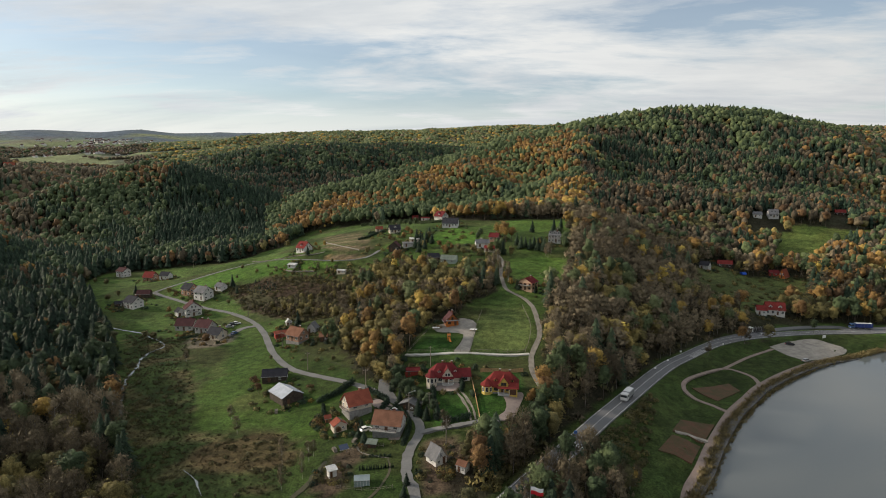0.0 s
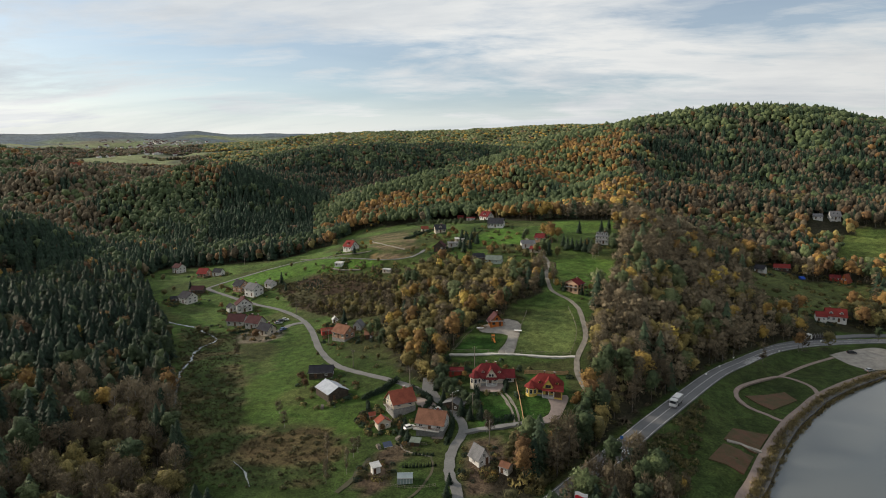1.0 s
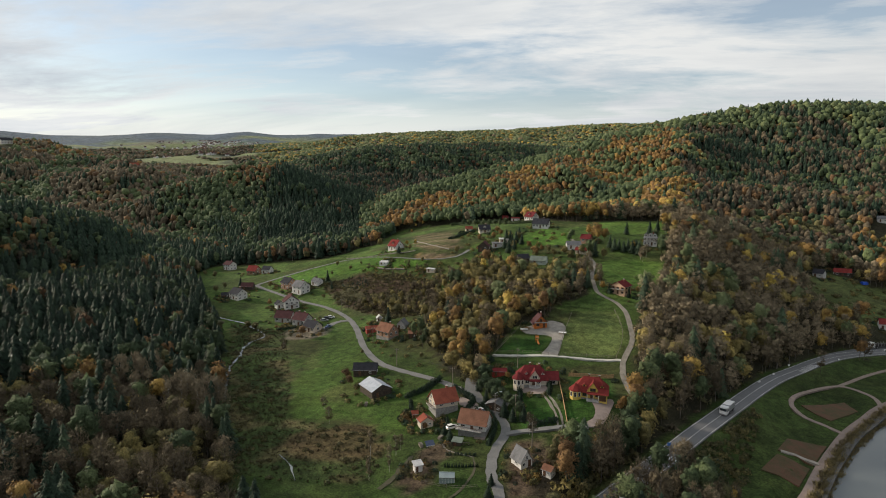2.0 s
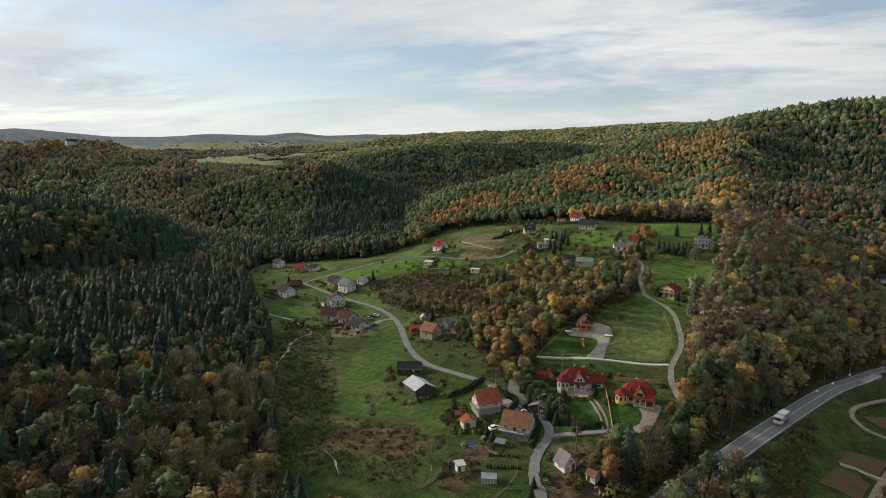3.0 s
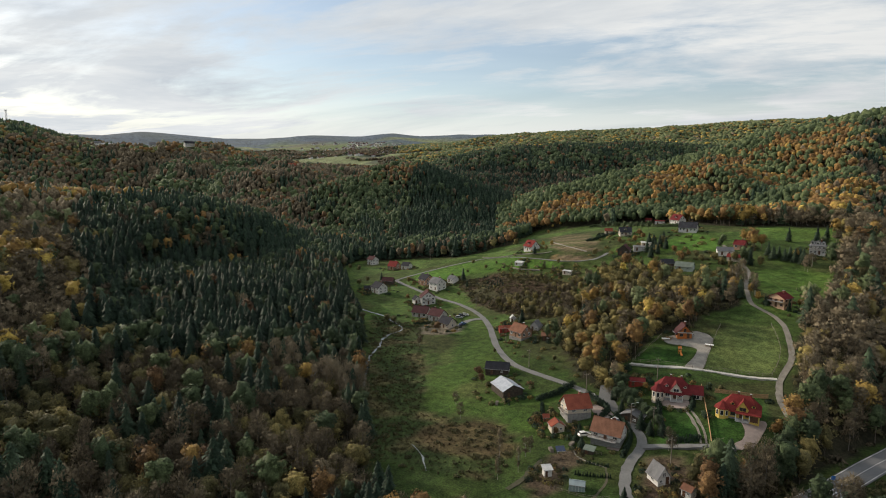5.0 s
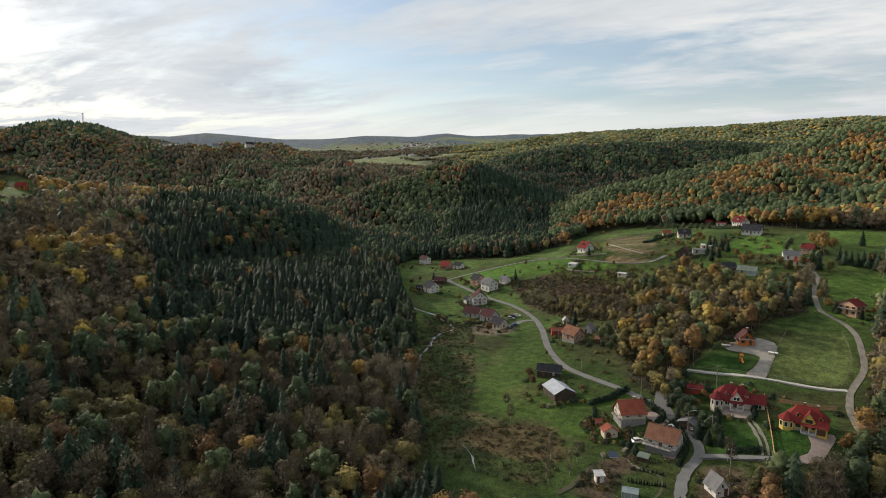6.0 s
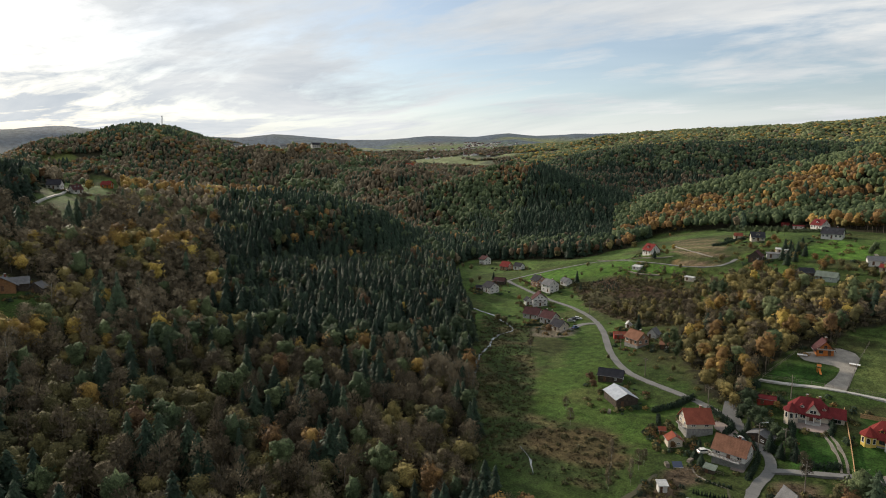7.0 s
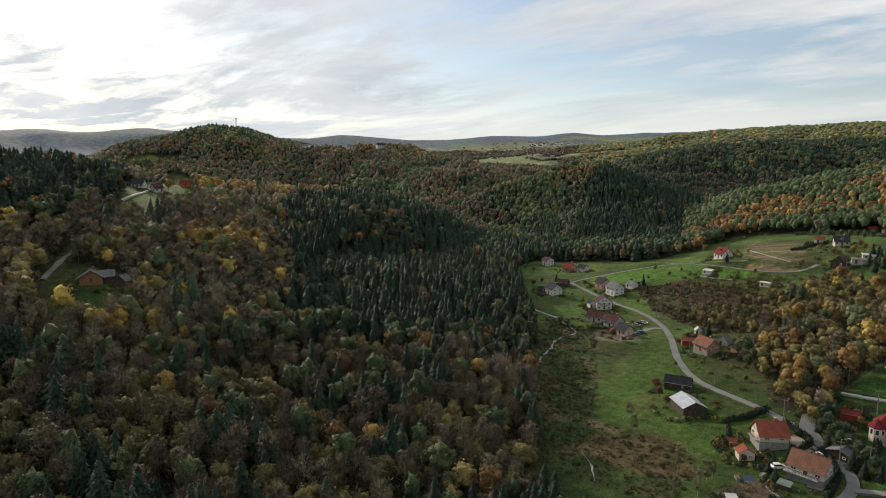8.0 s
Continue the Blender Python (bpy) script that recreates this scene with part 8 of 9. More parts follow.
def pole_line(pts, high, label, wires=2, mat=None):
    """Wooden poles with crossarms, and the wires that hang between them."""
    tops = []
    for x, y in pts:
        root = thing("utility_pole", x, y, 0, label, "utility pole", "village power line", sink=0.3)
        part("pole", rod((0, 0, 0), (0, 0, high + 0.3), 0.16, 8, 0.1), mat or OLD_WOOD, root)
        arm = part("crossarm", box(-0.8, 0.8, -0.06, 0.06, high - 0.35, high - 0.22), OLD_WOOD, root)
        for k in range(wires):
            u = -0.7 + 1.4 * k / max(1, wires - 1)
            part("insulator", rod((u, 0, high - 0.22), (u, 0, high - 0.02), 0.05, 6), CONCRETE, arm)
        tops.append((x, y, float(on_ground(x, y)) + high - 0.3))
    for (a, b) in zip(tops, tops[1:]):
        for k in range(wires):
            u = -0.7 + 1.4 * k / max(1, wires - 1)
            cu = bpy.data.curves.new("wire", "CURVE")
            cu.dimensions, cu.bevel_depth, cu.bevel_resolution = "3D", 0.022, 1
            sp = cu.splines.new("POLY")
            n = 14
            sp.points.add(n)
            for i in range(n + 1):
                f = i / n
                sp.points[i].co = (a[0] + (b[0] - a[0]) * f + u, a[1] + (b[1] - a[1]) * f, a[2] + (b[2] - a[2]) * f - 3.2 * f * (1 - f), 1)
            cu.materials.append(BLACK)
            tagged(new("overhead_wire", cu), "thin black overhead wire between poles", "wire", "village power line")


def fence(pts, high, gap, label, mat, rails=2, solid=False, post=0.05):
    """Posts along a line, each its own part, with rails or boards between."""
    line = catmull(pts, gap)
    root = thing("fence", line[0][0], line[0][1], 0, label, "fence", z=0.0)
    root.matrix_world = pose(0, 0, 0)
    base = [(p[0], p[1], float(on_ground(p[0], p[1]))) for p in line]
    for x, y, z in base:
        part("post", box(x - post, x + post, y - post, y + post, z - 0.4, z + high), mat, root)
    for (ax, ay, az), (bx, by, bz) in zip(base, base[1:]):
        for k in range(rails):
            h = high * (k + 0.7) / rails
            half = high / rails * 0.42 if solid else 0.035
            d = Vector((bx - ax, by - ay, 0)).normalized()
            s = Vector((-d.y, d.x, 0)) * 0.02
            bm = bmesh.new()
            quad = []
            for sg in (-1, 1):
                for (px, py, pz) in ((ax, ay, az), (bx, by, bz)):
                    for zz in (-half, half):
                        quad.append(bm.verts.new((px + sg * s.x, py + sg * s.y, pz + h + zz)))
            for f in ((0, 1, 3, 2), (4, 6, 7, 5), (0, 4, 5, 1), (2, 3, 7, 6), (1, 5, 7, 3), (0, 2, 6, 4)):
                bm.faces.new([quad[i] for i in f])
            part("board" if solid else "rail", bm, mat, root)
    return root


def street_lamp(x, y, yaw, high=8.0):
    root = thing("street_lamp", x, y, yaw, "grey street lamp on a concrete pole", "street lamp", sink=0.2)
    pole = part("pole", rod((0, 0, 0), (0, 0, high), 0.14, 8, 0.08), CONCRETE, root)
    part("arm", rod((0, 0, high - 0.05), (1.7, 0, high + 0.35), 0.045, 6), STEEL, pole)
    head = part("lamp_head", bevelled(box(1.5, 2.3, -0.16, 0.16, high + 0.3, high + 0.46), 0.05), CAR_SILVER, root)
    part("lens", box(1.58, 2.22, -0.12, 0.12, high + 0.27, high + 0.3), FRAME, head)


def signboard(x, y, yaw, w, h, z, mat, label):
    root = thing("sign", x, y, yaw, label, "sign", sink=0.2)
    part("board", box(-w / 2, w / 2, -0.03, 0.03, z, z + h), mat, root)
    for s in (-1, 1):
        part("post", rod((s * w * 0.35, 0.06, 0), (s * w * 0.35, 0.06, z + h * 0.9), 0.035, 6), STEEL, root)
    return root


def stripe(line, offset, half, lift, dash=0.0, gap=0.0, label="white edge line painted on the road"):
    """Road paint: one continuous band, or dashes."""
    c = catmull(line, 1.0)
    run = offset_line(c, offset)
    s = np.concatenate([[0], np.cumsum(np.linalg.norm(np.diff(run, axis=0), axis=1))])
    verts, faces = [], []
    l, r = offset_line(c, offset - half), offset_line(c, offset + half)
    mid = np.maximum.reduce([on_ground(*offset_line(c, o).T) for o in (-3.4, -1.2, 1.2, 3.4)])
    mid = np.convolve(np.pad(mid, 2, mode="edge"), np.ones(5) / 5, "valid")
    for i in range(len(run) - 1):
        if dash and (s[i] % (dash + gap)) > dash:
            continue
        k = len(verts)
        for q, j in ((l, i), (r, i), (r, i + 1), (l, i + 1)):
            verts.append((q[j][0], q[j][1], mid[j] + lift))
        faces.append((k, k + 1, k + 2, k + 3))
    ob = mesh_object("road_marking", verts, faces, PAINT_WHITE)
    tagged(ob, label, "road marking", kind="structure")


stripe(MAIN_ROAD[1:13], -3.2, 0.09, 0.34)
stripe(MAIN_ROAD[1:13], 3.2, 0.09, 0.34)
stripe(MAIN_ROAD[1:13], 0.0, 0.09, 0.34, label="white centre line painted on the main road")


lorry(66.1, 205.6, -125, CAR_WHITE, CAR_SILVER, 7.6, 'white tipper lorry on the main road', lift=0.35)
lorry(169.3, 310.6, -165, CAR_WHITE, LOAD, 15.5, 'white lorry with a long dark stake trailer', True, lift=0.35)
lorry(225.5, 314.5, 173, CAR_BLUE, TARP_BLUE, 11.0, 'blue tarpaulin lorry parked in the lay-by', lift=0.35)
car(172.9, 289.2, -15, CAR_DARK, 'black car parked on the gravel')
car(167.6, 266.7, 25, CAR_SILVER, 'dark silver car parked on the gravel')
car(-109.2, 298.7, 20, CAR_SILVER, 'silver car parked in the yard')
car(-108.9, 302.0, 15, CAR_DARK, 'dark car parked in the yard')
car(-107.4, 303.6, 25, CAR_WHITE, 'white car parked beside the lane')
car(-103.2, 288.1, 70, CAR_BLUE, 'blue car parked on the yard lane')
car(-24.7, 182.3, 40, CAR_WHITE, 'white car parked beside the white house')
car(-15.8, 190.3, -50, CAR_SILVER, 'silver car parked behind the white house')
street_lamp(-11.2, 188.7, 20)
pole_line([(-8.6, 330.9), (-13.0, 274.7), (-4.7, 219.9), (-4.5, 187.9), (1.0, 170.0)], 8.0, 'weathered wooden power pole with crossarm')
pole_line([(-105.2, 316.0), (-72.8, 263.1), (-54.7, 233.7), (-28.3, 211.1), (-11.2, 188.7)], 7.5, 'weathered wooden power pole beside the road')
signboard(88.8, 241.2, 20, 0.9, 0.7, 0.7, FRAME, 'small white roadside marker board')
signboard(98.6, 253.5, 20, 0.9, 0.7, 0.7, FRAME, 'small white roadside marker board')
signboard(111.3, 271.0, 20, 0.9, 0.7, 0.7, FRAME, 'small white roadside marker board')
signboard(137.9, 285.4, 20, 0.9, 0.7, 0.7, FRAME, 'small white roadside marker board')
signboard(167.2, 305.2, 20, 0.9, 0.7, 0.7, FRAME, 'small white roadside marker board')
signboard(195.8, 298.5, 25, 2.6, 1.5, 0.9, FRAME, 'white notice board on the lakeside lawn')
signboard(40.9, 175.3, 15, 1.0, 1.0, 2.4, SIGN_BLUE, 'square blue crossing sign beside the main road')
fence([(13.8, 212.6), (20.1, 213.1), (29.6, 212.9)], 1.5, 2.2, 'light brown board fence behind the yellow villa', NEW_WOOD, 3, True)
fence([(9.7, 215.8), (10.6, 198.7), (11.8, 179.6)], 1.2, 2.4, 'pale board fence between two gardens', NEW_WOOD, 2, True)
fence([(18.0, 270.4), (13.5, 248.6), (10.8, 230.7)], 1.3, 3.0, 'wire pasture fence on weathered wooden posts', OLD_WOOD, 2)
fence([(37.2, 273.5), (38.1, 255.2), (36.1, 241.3), (32.9, 230.7)], 1.3, 3.0, 'wire pasture fence on weathered wooden posts', OLD_WOOD, 2)
fence([(-14.3, 235.6), (-3.2, 233.0), (7.0, 230.9)], 1.3, 3.0, 'wire pasture fence on weathered wooden posts', OLD_WOOD, 2)
fence([(10.8, 230.7), (21.6, 231.0), (32.7, 229.7)], 1.3, 3.0, 'wire pasture fence on weathered wooden posts', OLD_WOOD, 2)
fence([(-14.3, 235.6), (-9.4, 246.8), (-4.8, 258.0)], 1.3, 3.0, 'wire pasture fence on weathered wooden posts', OLD_WOOD, 2)

slide = thing("slide", 2.6, 242.0, 15, "orange plastic playground slide on the lawn", "slide")
for sx in (-0.45, 0.45):
    for sy in (0.0, 0.9):
        part("leg", rod((sx, sy, -0.1), (sx, sy, 2.2), 0.06, 6), SLIDE_ORANGE, slide)
part("platform", box(-0.55, 0.55, -0.1, 1.0, 1.15, 1.25), SLIDE_ORANGE, slide)
bm = bmesh.new()
prism(bm, [(-2.4, 0.12), (-2.3, 0.08), (-0.1, 1.2), (-0.1, 1.32)], -0.35, 0.35)
part("chute", bm, SLIDE_ORANGE, slide)
gable_roof(slide, 1.2, 1.1, 2.2, 0.5, SLIDE_ORANGE, 0.1, 0.06, cy=0.45, name="canopy")


def picnic_table(x, y, yaw, label, top=FRAME, w=3.2, d=1.5):
    root = thing("picnic_table", x, y, yaw, label, "table", "tables in the cabin yard")
    part("tabletop", box(-w / 2, w / 2, -d / 2, d / 2, 0.72, 0.82), top, root)
    for sx in (-w * 0.4, w * 0.4):
        for sy in (-d * 0.35, d * 0.35):
            part("leg", box(sx - 0.06, sx + 0.06, sy - 0.06, sy + 0.06, -0.1, 0.72), NEW_WOOD, root)


picnic_table(-3.0, 254.0, 8, 'long white-topped table in the gravel yard')
picnic_table(13.1, 249.7, -8, 'long white-topped table in the gravel yard')
picnic_table(4.0, 259.0, 5, 'orange wooden picnic table beside the cabin', WALL['timber'], 2.2, 1.4)

glass = thing("greenhouse", -22.1, 153.4, 6, "small greenish glass greenhouse in the garden", "greenhouse")
gable_walls(glass, 4.2, 2.6, 1.5, 0.9, CLEAR, deep=0.3)
gable_roof(glass, 4.2, 2.6, 1.5, 0.9, CLEAR, 0.06, 0.05)
for k in range(6):
    part("glazing_bar", box(-2.1 + k * 0.84 - 0.03, -2.1 + k * 0.84 + 0.03, -1.34, -1.3, -0.2, 1.5), FRAME, glass)

flag_x, flag_y = polar(-8.9, 122)
flag = thing("flag", flag_x, flag_y, 0, "white and red flag on a tall pole", "flag", sink=0.3)
part("pole", rod((0, 0, 0), (0, 0, 22.6 - float(on_ground(flag_x, flag_y))), 0.09, 8, 0.05), STEEL, flag)
flag_top = 22.3 - float(on_ground(flag_x, flag_y))
for name, mat, lo, hi in (("upper_half", FLAG_WHITE, 0.85, 1.7), ("lower_half", FLAG_RED, 0.0, 0.85)):
    bm = bmesh.new()
    for k in range(10):
        u0, u1 = 2.7 * k / 10, 2.7 * (k + 1) / 10
        q = []
        for u, h in ((u0, lo), (u1, lo), (u1, hi), (u0, hi)):
            q.append(bm.verts.new((0.08 + u, 0.22 * math.sin(u * 2.6), flag_top - 1.7 + h - 0.22 * u)))
        bm.faces.new(q)
    bmesh.ops.remove_doubles(bm, verts=bm.verts[:], dist=0.001)
    bmesh.ops.solidify(bm, geom=bm.faces[:], thickness=0.015)
    part(name, bm, mat, flag)


def lattice_mast(x, y, high):
    root = thing("radio_mast", x, y, 20, "slim lattice radio mast on the wooded hilltop", "mast", sink=0.5)
    for sx, sy in ((-1, -1), (1, -1), (1, 1), (-1, 1)):
        part("leg", rod((sx * 1.4, sy * 1.4, 0), (sx * 0.6, sy * 0.6, high), 0.22, 6, 0.16), STEEL, root)
    for k in range(10):
        z0, z1 = high * k / 10, high * (k + 1) / 10
        r0, r1 = 1.4 - 0.8 * k / 10, 1.4 - 0.8 * (k + 1) / 10
        for (ax, ay), (bx, by) in (((-1, -1), (1, -1)), ((1, -1), (1, 1)), ((1, 1), (-1, 1)), ((-1, 1), (-1, -1))):
            part("brace", rod((ax * r0, ay * r0, z0), (bx * r1, by * r1, z1), 0.09, 4), STEEL, root)
    for k in range(3):
        a = k * 2.09
        part("antenna", box(math.cos(a) * 1.3 - 0.3, math.cos(a) * 1.3 + 0.3, math.sin(a) * 1.3 - 0.3, math.sin(a) * 1.3 + 0.3, high - 3, high), CAR_WHITE, root)


lattice_mast(*polar(57.2, 1340), 30)


def far_village():
    """Small houses of a distant village, too small to tell apart singly."""
    rng = np.random.default_rng(21)
    walls, roofs = bmesh.new(), bmesh.new()
    for k in range(230):
        az, d = rng.normal(30.2, 2.0), rng.uniform(2350, 3450)
        x, y = polar(az, d)
        z = float(on_ground(x, y))
        w, e, h, a = rng.uniform(9, 16), rng.uniform(8, 11), rng.uniform(4, 7), rng.uniform(0, math.pi)
        m = pose(x, y, z, 0, 0, math.degrees(a))
        for bm, prof in ((walls, [(-e / 2, -2), (e / 2, -2), (e / 2, h), (0, h + 3.4), (-e / 2, h)]), (roofs, [(-e / 2 - 0.6, h - 0.4), (0, h + 3.5), (e / 2 + 0.6, h - 0.4), (e / 2 + 0.6, h), (0, h + 4.0), (-e / 2 - 0.6, h)])):
            n = len(bm.verts)
            prism(bm, prof, -w / 2, w / 2)
            bm.verts.ensure_lookup_table()
            bmesh.ops.transform(bm, matrix=m, verts=bm.verts[n:])
    root = thing("distant_village", *polar(30.2, 2900), 0, "pale houses of a village far down the valley", "village", z=0.0)
    root.matrix_world = pose(0, 0, 0)
    tagged(part("wall", walls, WALL["white"], root), kind="stuff")
    tagged(part("roof", roofs, ROOF["maroon"], root), kind="stuff")


far_village()


def reeds():
    """Dry yellow reeds along the water's edge."""
    line = catmull(SHORE[1:10], 0.17)
    rng = np.random.default_rng(31)
    sets = []
    for s in range(3):
        p = offset_line(line, rng.uniform(-3.6, 0.4, len(line)))[s::3]
        z = np.maximum(on_ground(p[:, 0], p[:, 1]), -0.1)
        m = len(p)
        sets.append((TUFT[s], np.stack([p[:, 0], p[:, 1], z - 0.1], 1), rng.uniform(1.0, 1.8, m), rng.uniform(0.8, 1.2, m), rng.uniform(0.3, 0.8, m), False))
    plant("reeds", sets, REED, "dry yellowish reeds along the lake shore", "reeds")


REED = foliage("dry_reeds", [(0.0, (0.15, 0.12, 0.055)), (0.5, (0.25, 0.20, 0.09)), (1.0, (0.36, 0.29, 0.14))], 0.9)
reeds()


tarp = thing("tarpaulin", 204.1, 401.0, 10, "bright blue tarpaulin over a garden heap", "tarpaulin")
bm = bmesh.new()
prism(bm, [(-2.0, -0.3), (2.0, -0.3), (1.7, 0.5), (0.9, 1.3), (-0.2, 1.5), (-1.2, 1.2), (-1.8, 0.5)], -1.6, 1.6)
part("cover", bevelled(bm, 0.15), TARP, tarp)


def bars(centre, heading, count, pitch, length, width, z_lift, label, slant=0.0):
    """Painted bars laid side by side across a road."""
    a = radians(heading)
    ux, uy = math.cos(a), math.sin(a)
    z = max(float(on_ground(centre[0] + k * ux, centre[1] + k * uy)) for k in (-3, 0, 3)) + z_lift
    root = thing("road_bars", centre[0], centre[1], 0, label, "road marking", z=0.0)
    root.matrix_world = pose(0, 0, 0)
    for k in range(count):
        s = (k - (count - 1) / 2) * pitch
        b = part("bar", box(-width / 2, width / 2, -length / 2, length / 2, -0.05, 0.0), PAINT_WHITE, root)
        b.matrix_local = pose(centre[0] + s * ux, centre[1] + s * uy, z, 0, 0, heading + slant)


bars((40.5, 171.5), -38, 7, 0.95, 2.6, 0.45, 0.36, "white zebra crossing on the main road")
bars((117.0, 267.5), 47, 12, 1.5, 3.4, 0.4, 0.4, "white hatched island between road and lay-by", 35)


def wood_pile(x, y, yaw, rows, label):
    """Split logs stacked against each other."""
    root = thing("wood_pile", x, y, yaw, label, "wood pile")
    me = None
    for r in range(rows):
        for k in range(9 - r):
            bm = rod((-0.5, 0, 0), (0.5, 0, 0), 0.14, 7)
            if me is None:
                log = part("log", bm, OLD_WOOD, root)
                me = log.data
            else:
                bm.free()
                log = new("log", me)
                log.parent = root
            log.matrix_local = pose(0, (k + r * 0.5) * 0.29 - 1.3, 0.12 + r * 0.25)


wood_pile(-33.0, 172.0, 30, 4, "stack of grey firewood in the garden")
wood_pile(-27.5, 177.0, -20, 3, "low stack of split firewood")
wood_pile(-58.0, 199.0, 10, 4, "stack of firewood beside the barn")
fence([(-29.0, 170.0), (-24.0, 172.5), (-18.0, 172.0)], 1.0, 1.8, "low weathered garden fence", OLD_WOOD, 2)
fence([(-29.0, 152.0), (-20.0, 150.0), (-13.5, 150.5)], 1.0, 1.8, "low weathered wooden garden fence", OLD_WOOD, 2)
fence([(-33.0, 199.5), (-28.5, 205.5), (-25.0, 209.0)], 1.1, 1.6, "white picket fence beside the lane", FRAME, 2)
patch("pavement", [(-26.0, 203.0), (-19.5, 199.5), (-17.0, 195.5), (-19.0, 192.0), (-24.0, 197.0)], PAVERS, 0.14, "paved yard behind the cream house", "yard", smooth=False)
patch("pavement", [(-19.0, 190.5), (-13.5, 187.0), (-12.2, 182.0), (-13.5, 175.0), (-17.0, 176.0), (-15.5, 183.0)], PAVERS, 0.13, "paved yard beside the white house", "yard", smooth=False)
ribbon("path", [(-27.0, 176.0), (-25.5, 171.0), (-22.5, 168.0), (-16.0, 165.0)], 0.22, TRACK_GRAVEL, 0.08, "narrow worn garden path", "path")
ribbon("path", [(-16.0, 165.0), (-15.0, 158.0), (-17.5, 150.0), (-22.0, 144.0)], 0.28, BARE_EARTH, 0.08, "trodden earth path across the lawn", "path", rough_edge=0.1)
ribbon("track", [(-34.5, 166.0), (-36.0, 158.0), (-40.0, 148.0)], 0.8, BARE_EARTH, 0.1, "muddy track beside the garden hut", "track", rough_edge=0.2)


def solar_roof(root, x, y, z, tilt, n):
    for k in range(n):
        p = part("solar_panel", box(-0.5, 0.5, -0.8, 0.8, 0.0, 0.05), SOLAR, root)
        p.matrix_local = pose(x + k * 1.05, y, z, tilt[0], tilt[1], 0)


for ob in list(scene.objects):
    if ob.name == "garden_house":
        solar_roof(ob, 0.95, -0.2, 3.05, (0, 38), 1)
        solar_roof(ob, 0.95, 1.0, 3.05, (0, 38), 1)


# trees between the upper houses: x, y, kind, height
for tx, ty, kind, high in (
    (-58.3, 499.6, 'pine', 7), (-53.2, 491.1, 'pine', 7), (-44.6, 459.8, 'pine', 8), (-41.9, 460.1, 'pine', 7), (-38.2, 461.4, 'pine', 7), (-31.7, 443.9, 'pine', 8),
    (-28.3, 447.1, 'pine', 7), (-24.3, 437.3, 'pine', 8), (-20.2, 439.5, 'pine', 8), (39.7, 382.9, 'maple', 13), (43.7, 379.5, 'maple', 10), (19.3, 361.5, 'willow', 6),
    (1.7, 366.0, 'maple', 6), (-9.7, 392.9, 'willow', 7), (-7.4, 386.9, 'fir', 6), (-11.6, 380.8, 'willow', 6), (9.8, 366.9, 'willow', 5), (-36.2, 405.4, 'maple', 5),
    (-49.1, 383.9, 'willow', 5), (-83.4, 399.4, 'willow', 5), (-90.5, 396.8, 'fir', 6), (-119.4, 457.7, 'willow', 7), (-129.9, 478.7, 'maple', 7), (-109.9, 535.8, 'maple', 4),
    (32.4, 353.5, 'pine', 11), (36.0, 356.2, 'fir', 9), (28.7, 358.9, 'willow', 7), (40.7, 352.7, 'willow', 7), (59.6, 366.2, 'maple', 6), (65.1, 357.1, 'birch', 8),
    (38.1, 295.6, 'fir', 5), (50.6, 295.7, 'maple', 5), (34.2, 307.1, 'birch', 8), (-70.5, 376.4, 'willow', 4), (-136.4, 402.5, 'willow', 4), (-121.2, 384.4, 'willow', 4),
    (-170.6, 366.2, 'willow', 5), (-125.6, 358.6, 'fir', 5), (-123.6, 338.1, 'willow', 4), (-153.4, 327.9, 'maple', 5), (-52.9, 259.7, 'pine', 9), (-50.4, 264.2, 'pine', 10)):
    tree(tx, ty, kind, float(high), 1.25 if kind != 'pine' else 0.9, 0.35 + 0.1 * (int(abs(tx)) % 3))


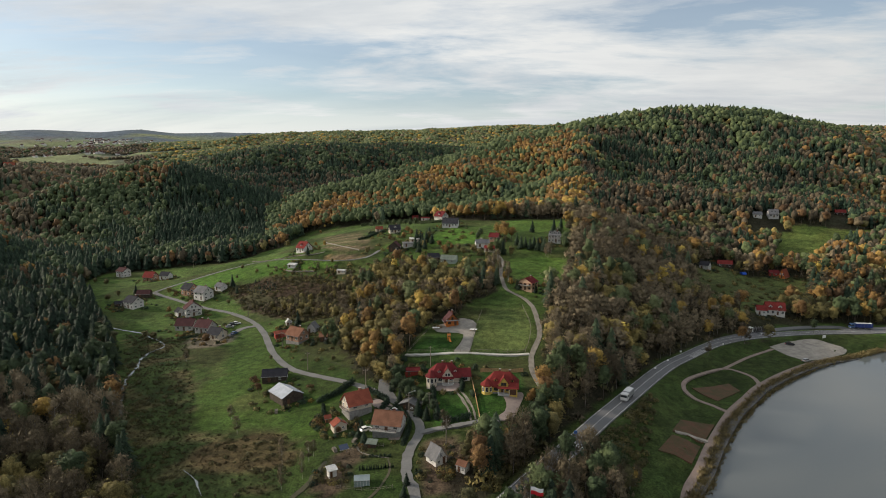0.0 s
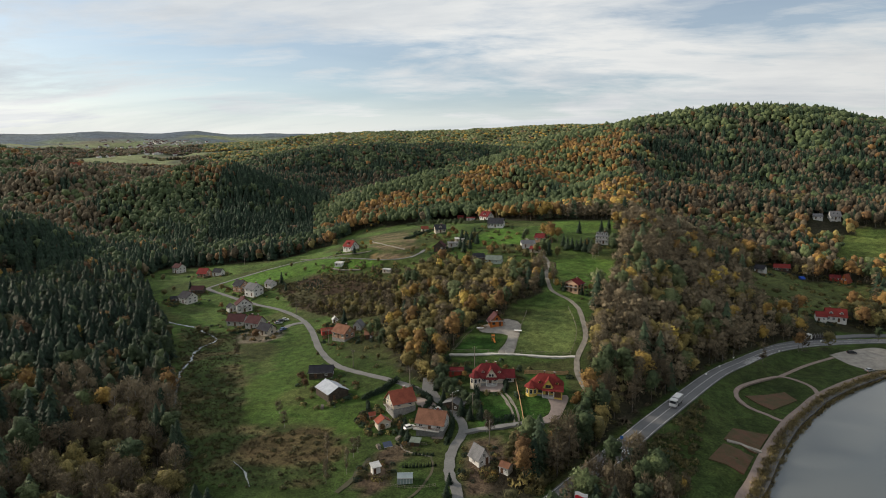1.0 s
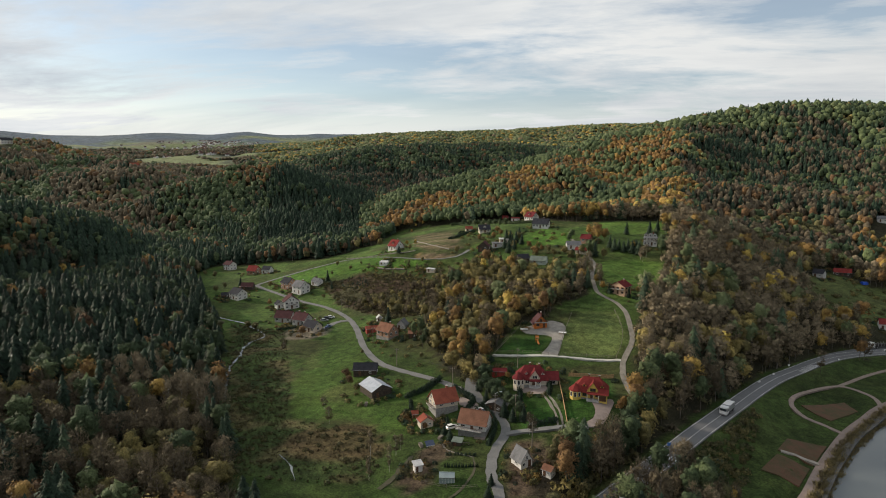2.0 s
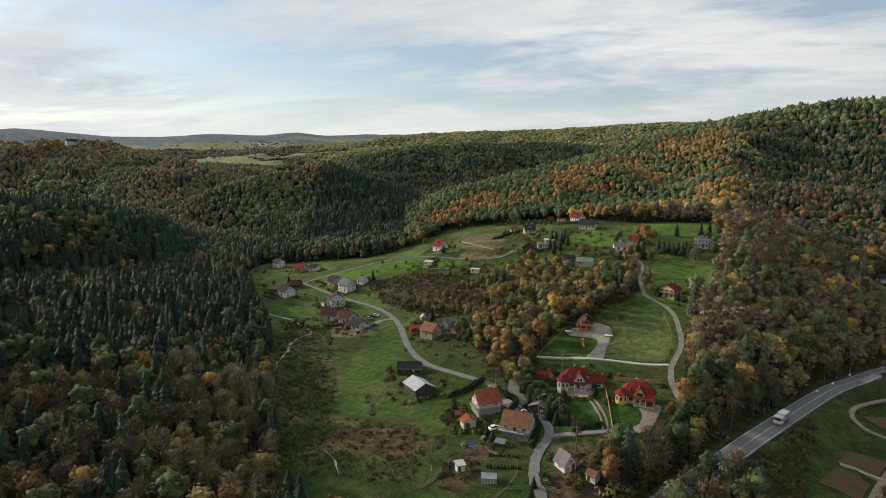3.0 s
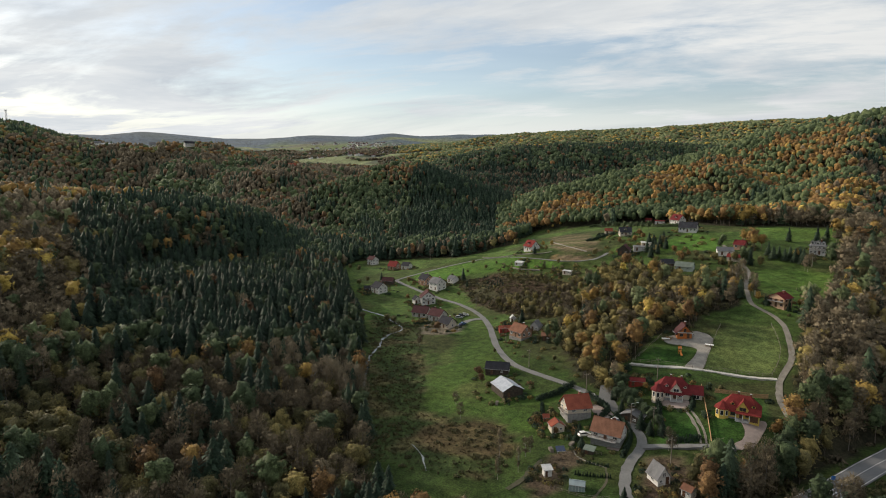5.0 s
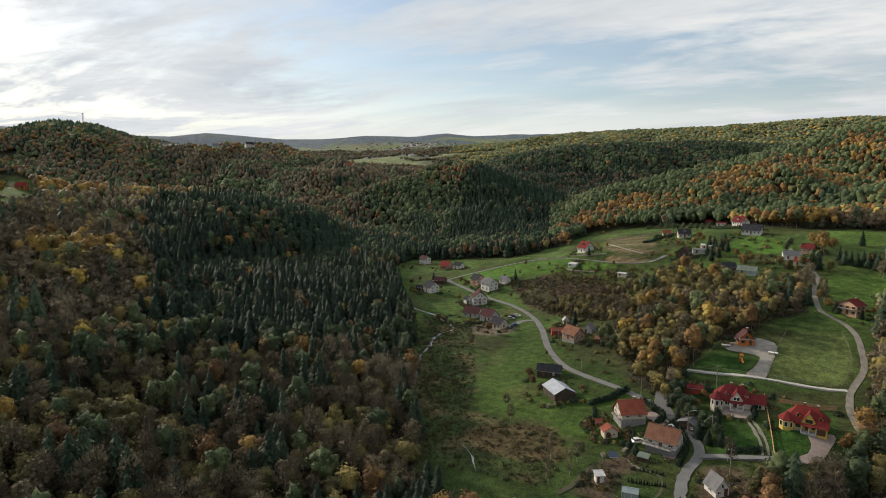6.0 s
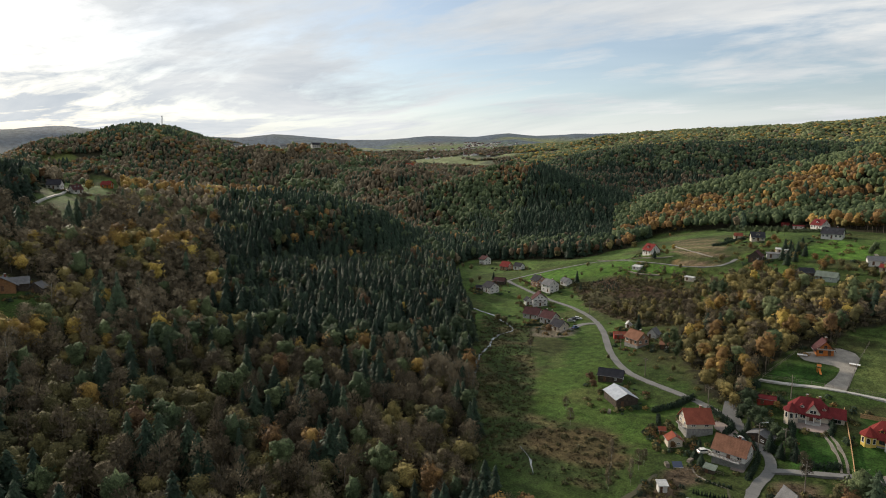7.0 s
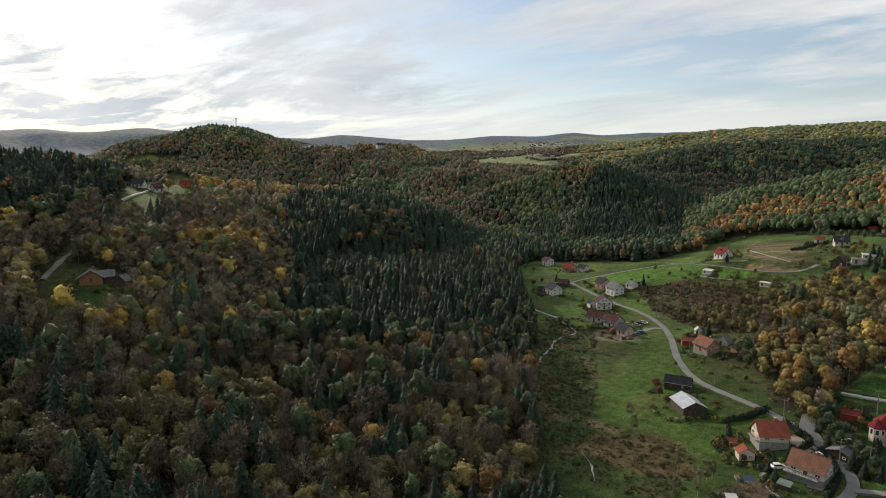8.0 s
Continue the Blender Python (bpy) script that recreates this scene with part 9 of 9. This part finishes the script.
# tall birches and yellow trees that stand out of the valley wood: x, y, kind, height
for tx, ty, kind, high in (
    (-145.2, 187.3, 'birch', 15), (-142.2, 187.1, 'birch', 15), (-142.3, 192.0, 'birch', 15), (-137.3, 188.2, 'birch', 15), (-138.0, 196.4, 'birch', 15), (-119.9, 184.4, 'birch', 15),
    (-115.9, 181.1, 'birch', 15), (-117.2, 186.2, 'birch', 15), (-109.0, 183.0, 'birch', 15), (-105.2, 182.9, 'birch', 15), (-219.6, 127.6, 'birch', 15), (-210.8, 124.8, 'birch', 15),
    (-228.8, 100.9, 'birch', 15), (-194.8, 72.9, 'birch', 15), (-196.6, 230.6, 'birch', 15), (-139.7, 173.8, 'maple', 11), (-127.7, 167.9, 'maple', 11), (-156.6, 183.2, 'maple', 11),
    (-223.3, 116.7, 'maple', 11), (-227.7, 103.2, 'maple', 11), (-178.4, 242.4, 'maple', 11), (-154.0, 185.4, 'willow', 11), (-163.1, 173.3, 'willow', 11), (-155.7, 218.1, 'willow', 11)):
    tree(tx, ty, kind, float(high), 0.9, 0.78 if kind != 'willow' else 0.6)


# ---- small things of the upper plots and the near gardens ----
ribbon("kerb", [(-85.5, 434.5), (-73.1, 410.1), (-63.3, 398.6), (-55.3, 391.7)], 0.22, GRAVEL, 0.4, "pale stone edging of the terraced plot", "kerb", step=3.0)
ribbon("track", [(-102.0, 381.0), (-96.0, 376.5), (-88.0, 374.0), (-80.8, 371.9)], 0.8, TRACK_GRAVEL, 0.12, "worn track to the low white building", "track", rough_edge=0.1)
ribbon("track", [(-135.1, 420.5), (-114.0, 410.0), (-99.0, 401.5), (-88.0, 396.0), (-79.0, 398.0)], 0.7, TRACK_GRAVEL, 0.12, "worn lane past the red-roofed house", "track", rough_edge=0.1)
pole_line([(-183.9, 435.7), (-280.1, 431.7)], 9.0, "weathered wooden power pole at the forest edge")
for k in range(15):
    tree(-23.6 + 0.68 * k + 0.1 * math.sin(k * 2.1), 159.8 + 0.1 * math.cos(k * 1.7), "fir", 1.7 + 0.15 * math.sin(k * 1.3), 0.8, 0.2, "small dark thuja in a garden row", "thuja row in the garden")
stand = thing("solar_collector", -29.9, 170.9, 30, "tilted solar panel on a steel stand", "solar panel")
for sx in (-0.9, 0.9):
    part("post", rod((sx, 0, -0.2), (sx, 0, 1.5), 0.05, 6), STEEL, stand)
panel = part("panel", box(-1.4, 1.4, -1.0, 1.0, -0.04, 0.04), SOLAR, stand)
panel.matrix_local = pose(0, 0, 1.55, 28, 0, 0)
part("rim", box(-1.45, 1.45, -1.06, -1.0, -0.05, 0.05), STEEL, panel)
shed(-21.6, 172.6, -10, 3.2, 2.2, 1.5, 0.5, "dark", "green", "low dark kennel with a mossy roof", "kennel", "kennel", mono=True, window=False)
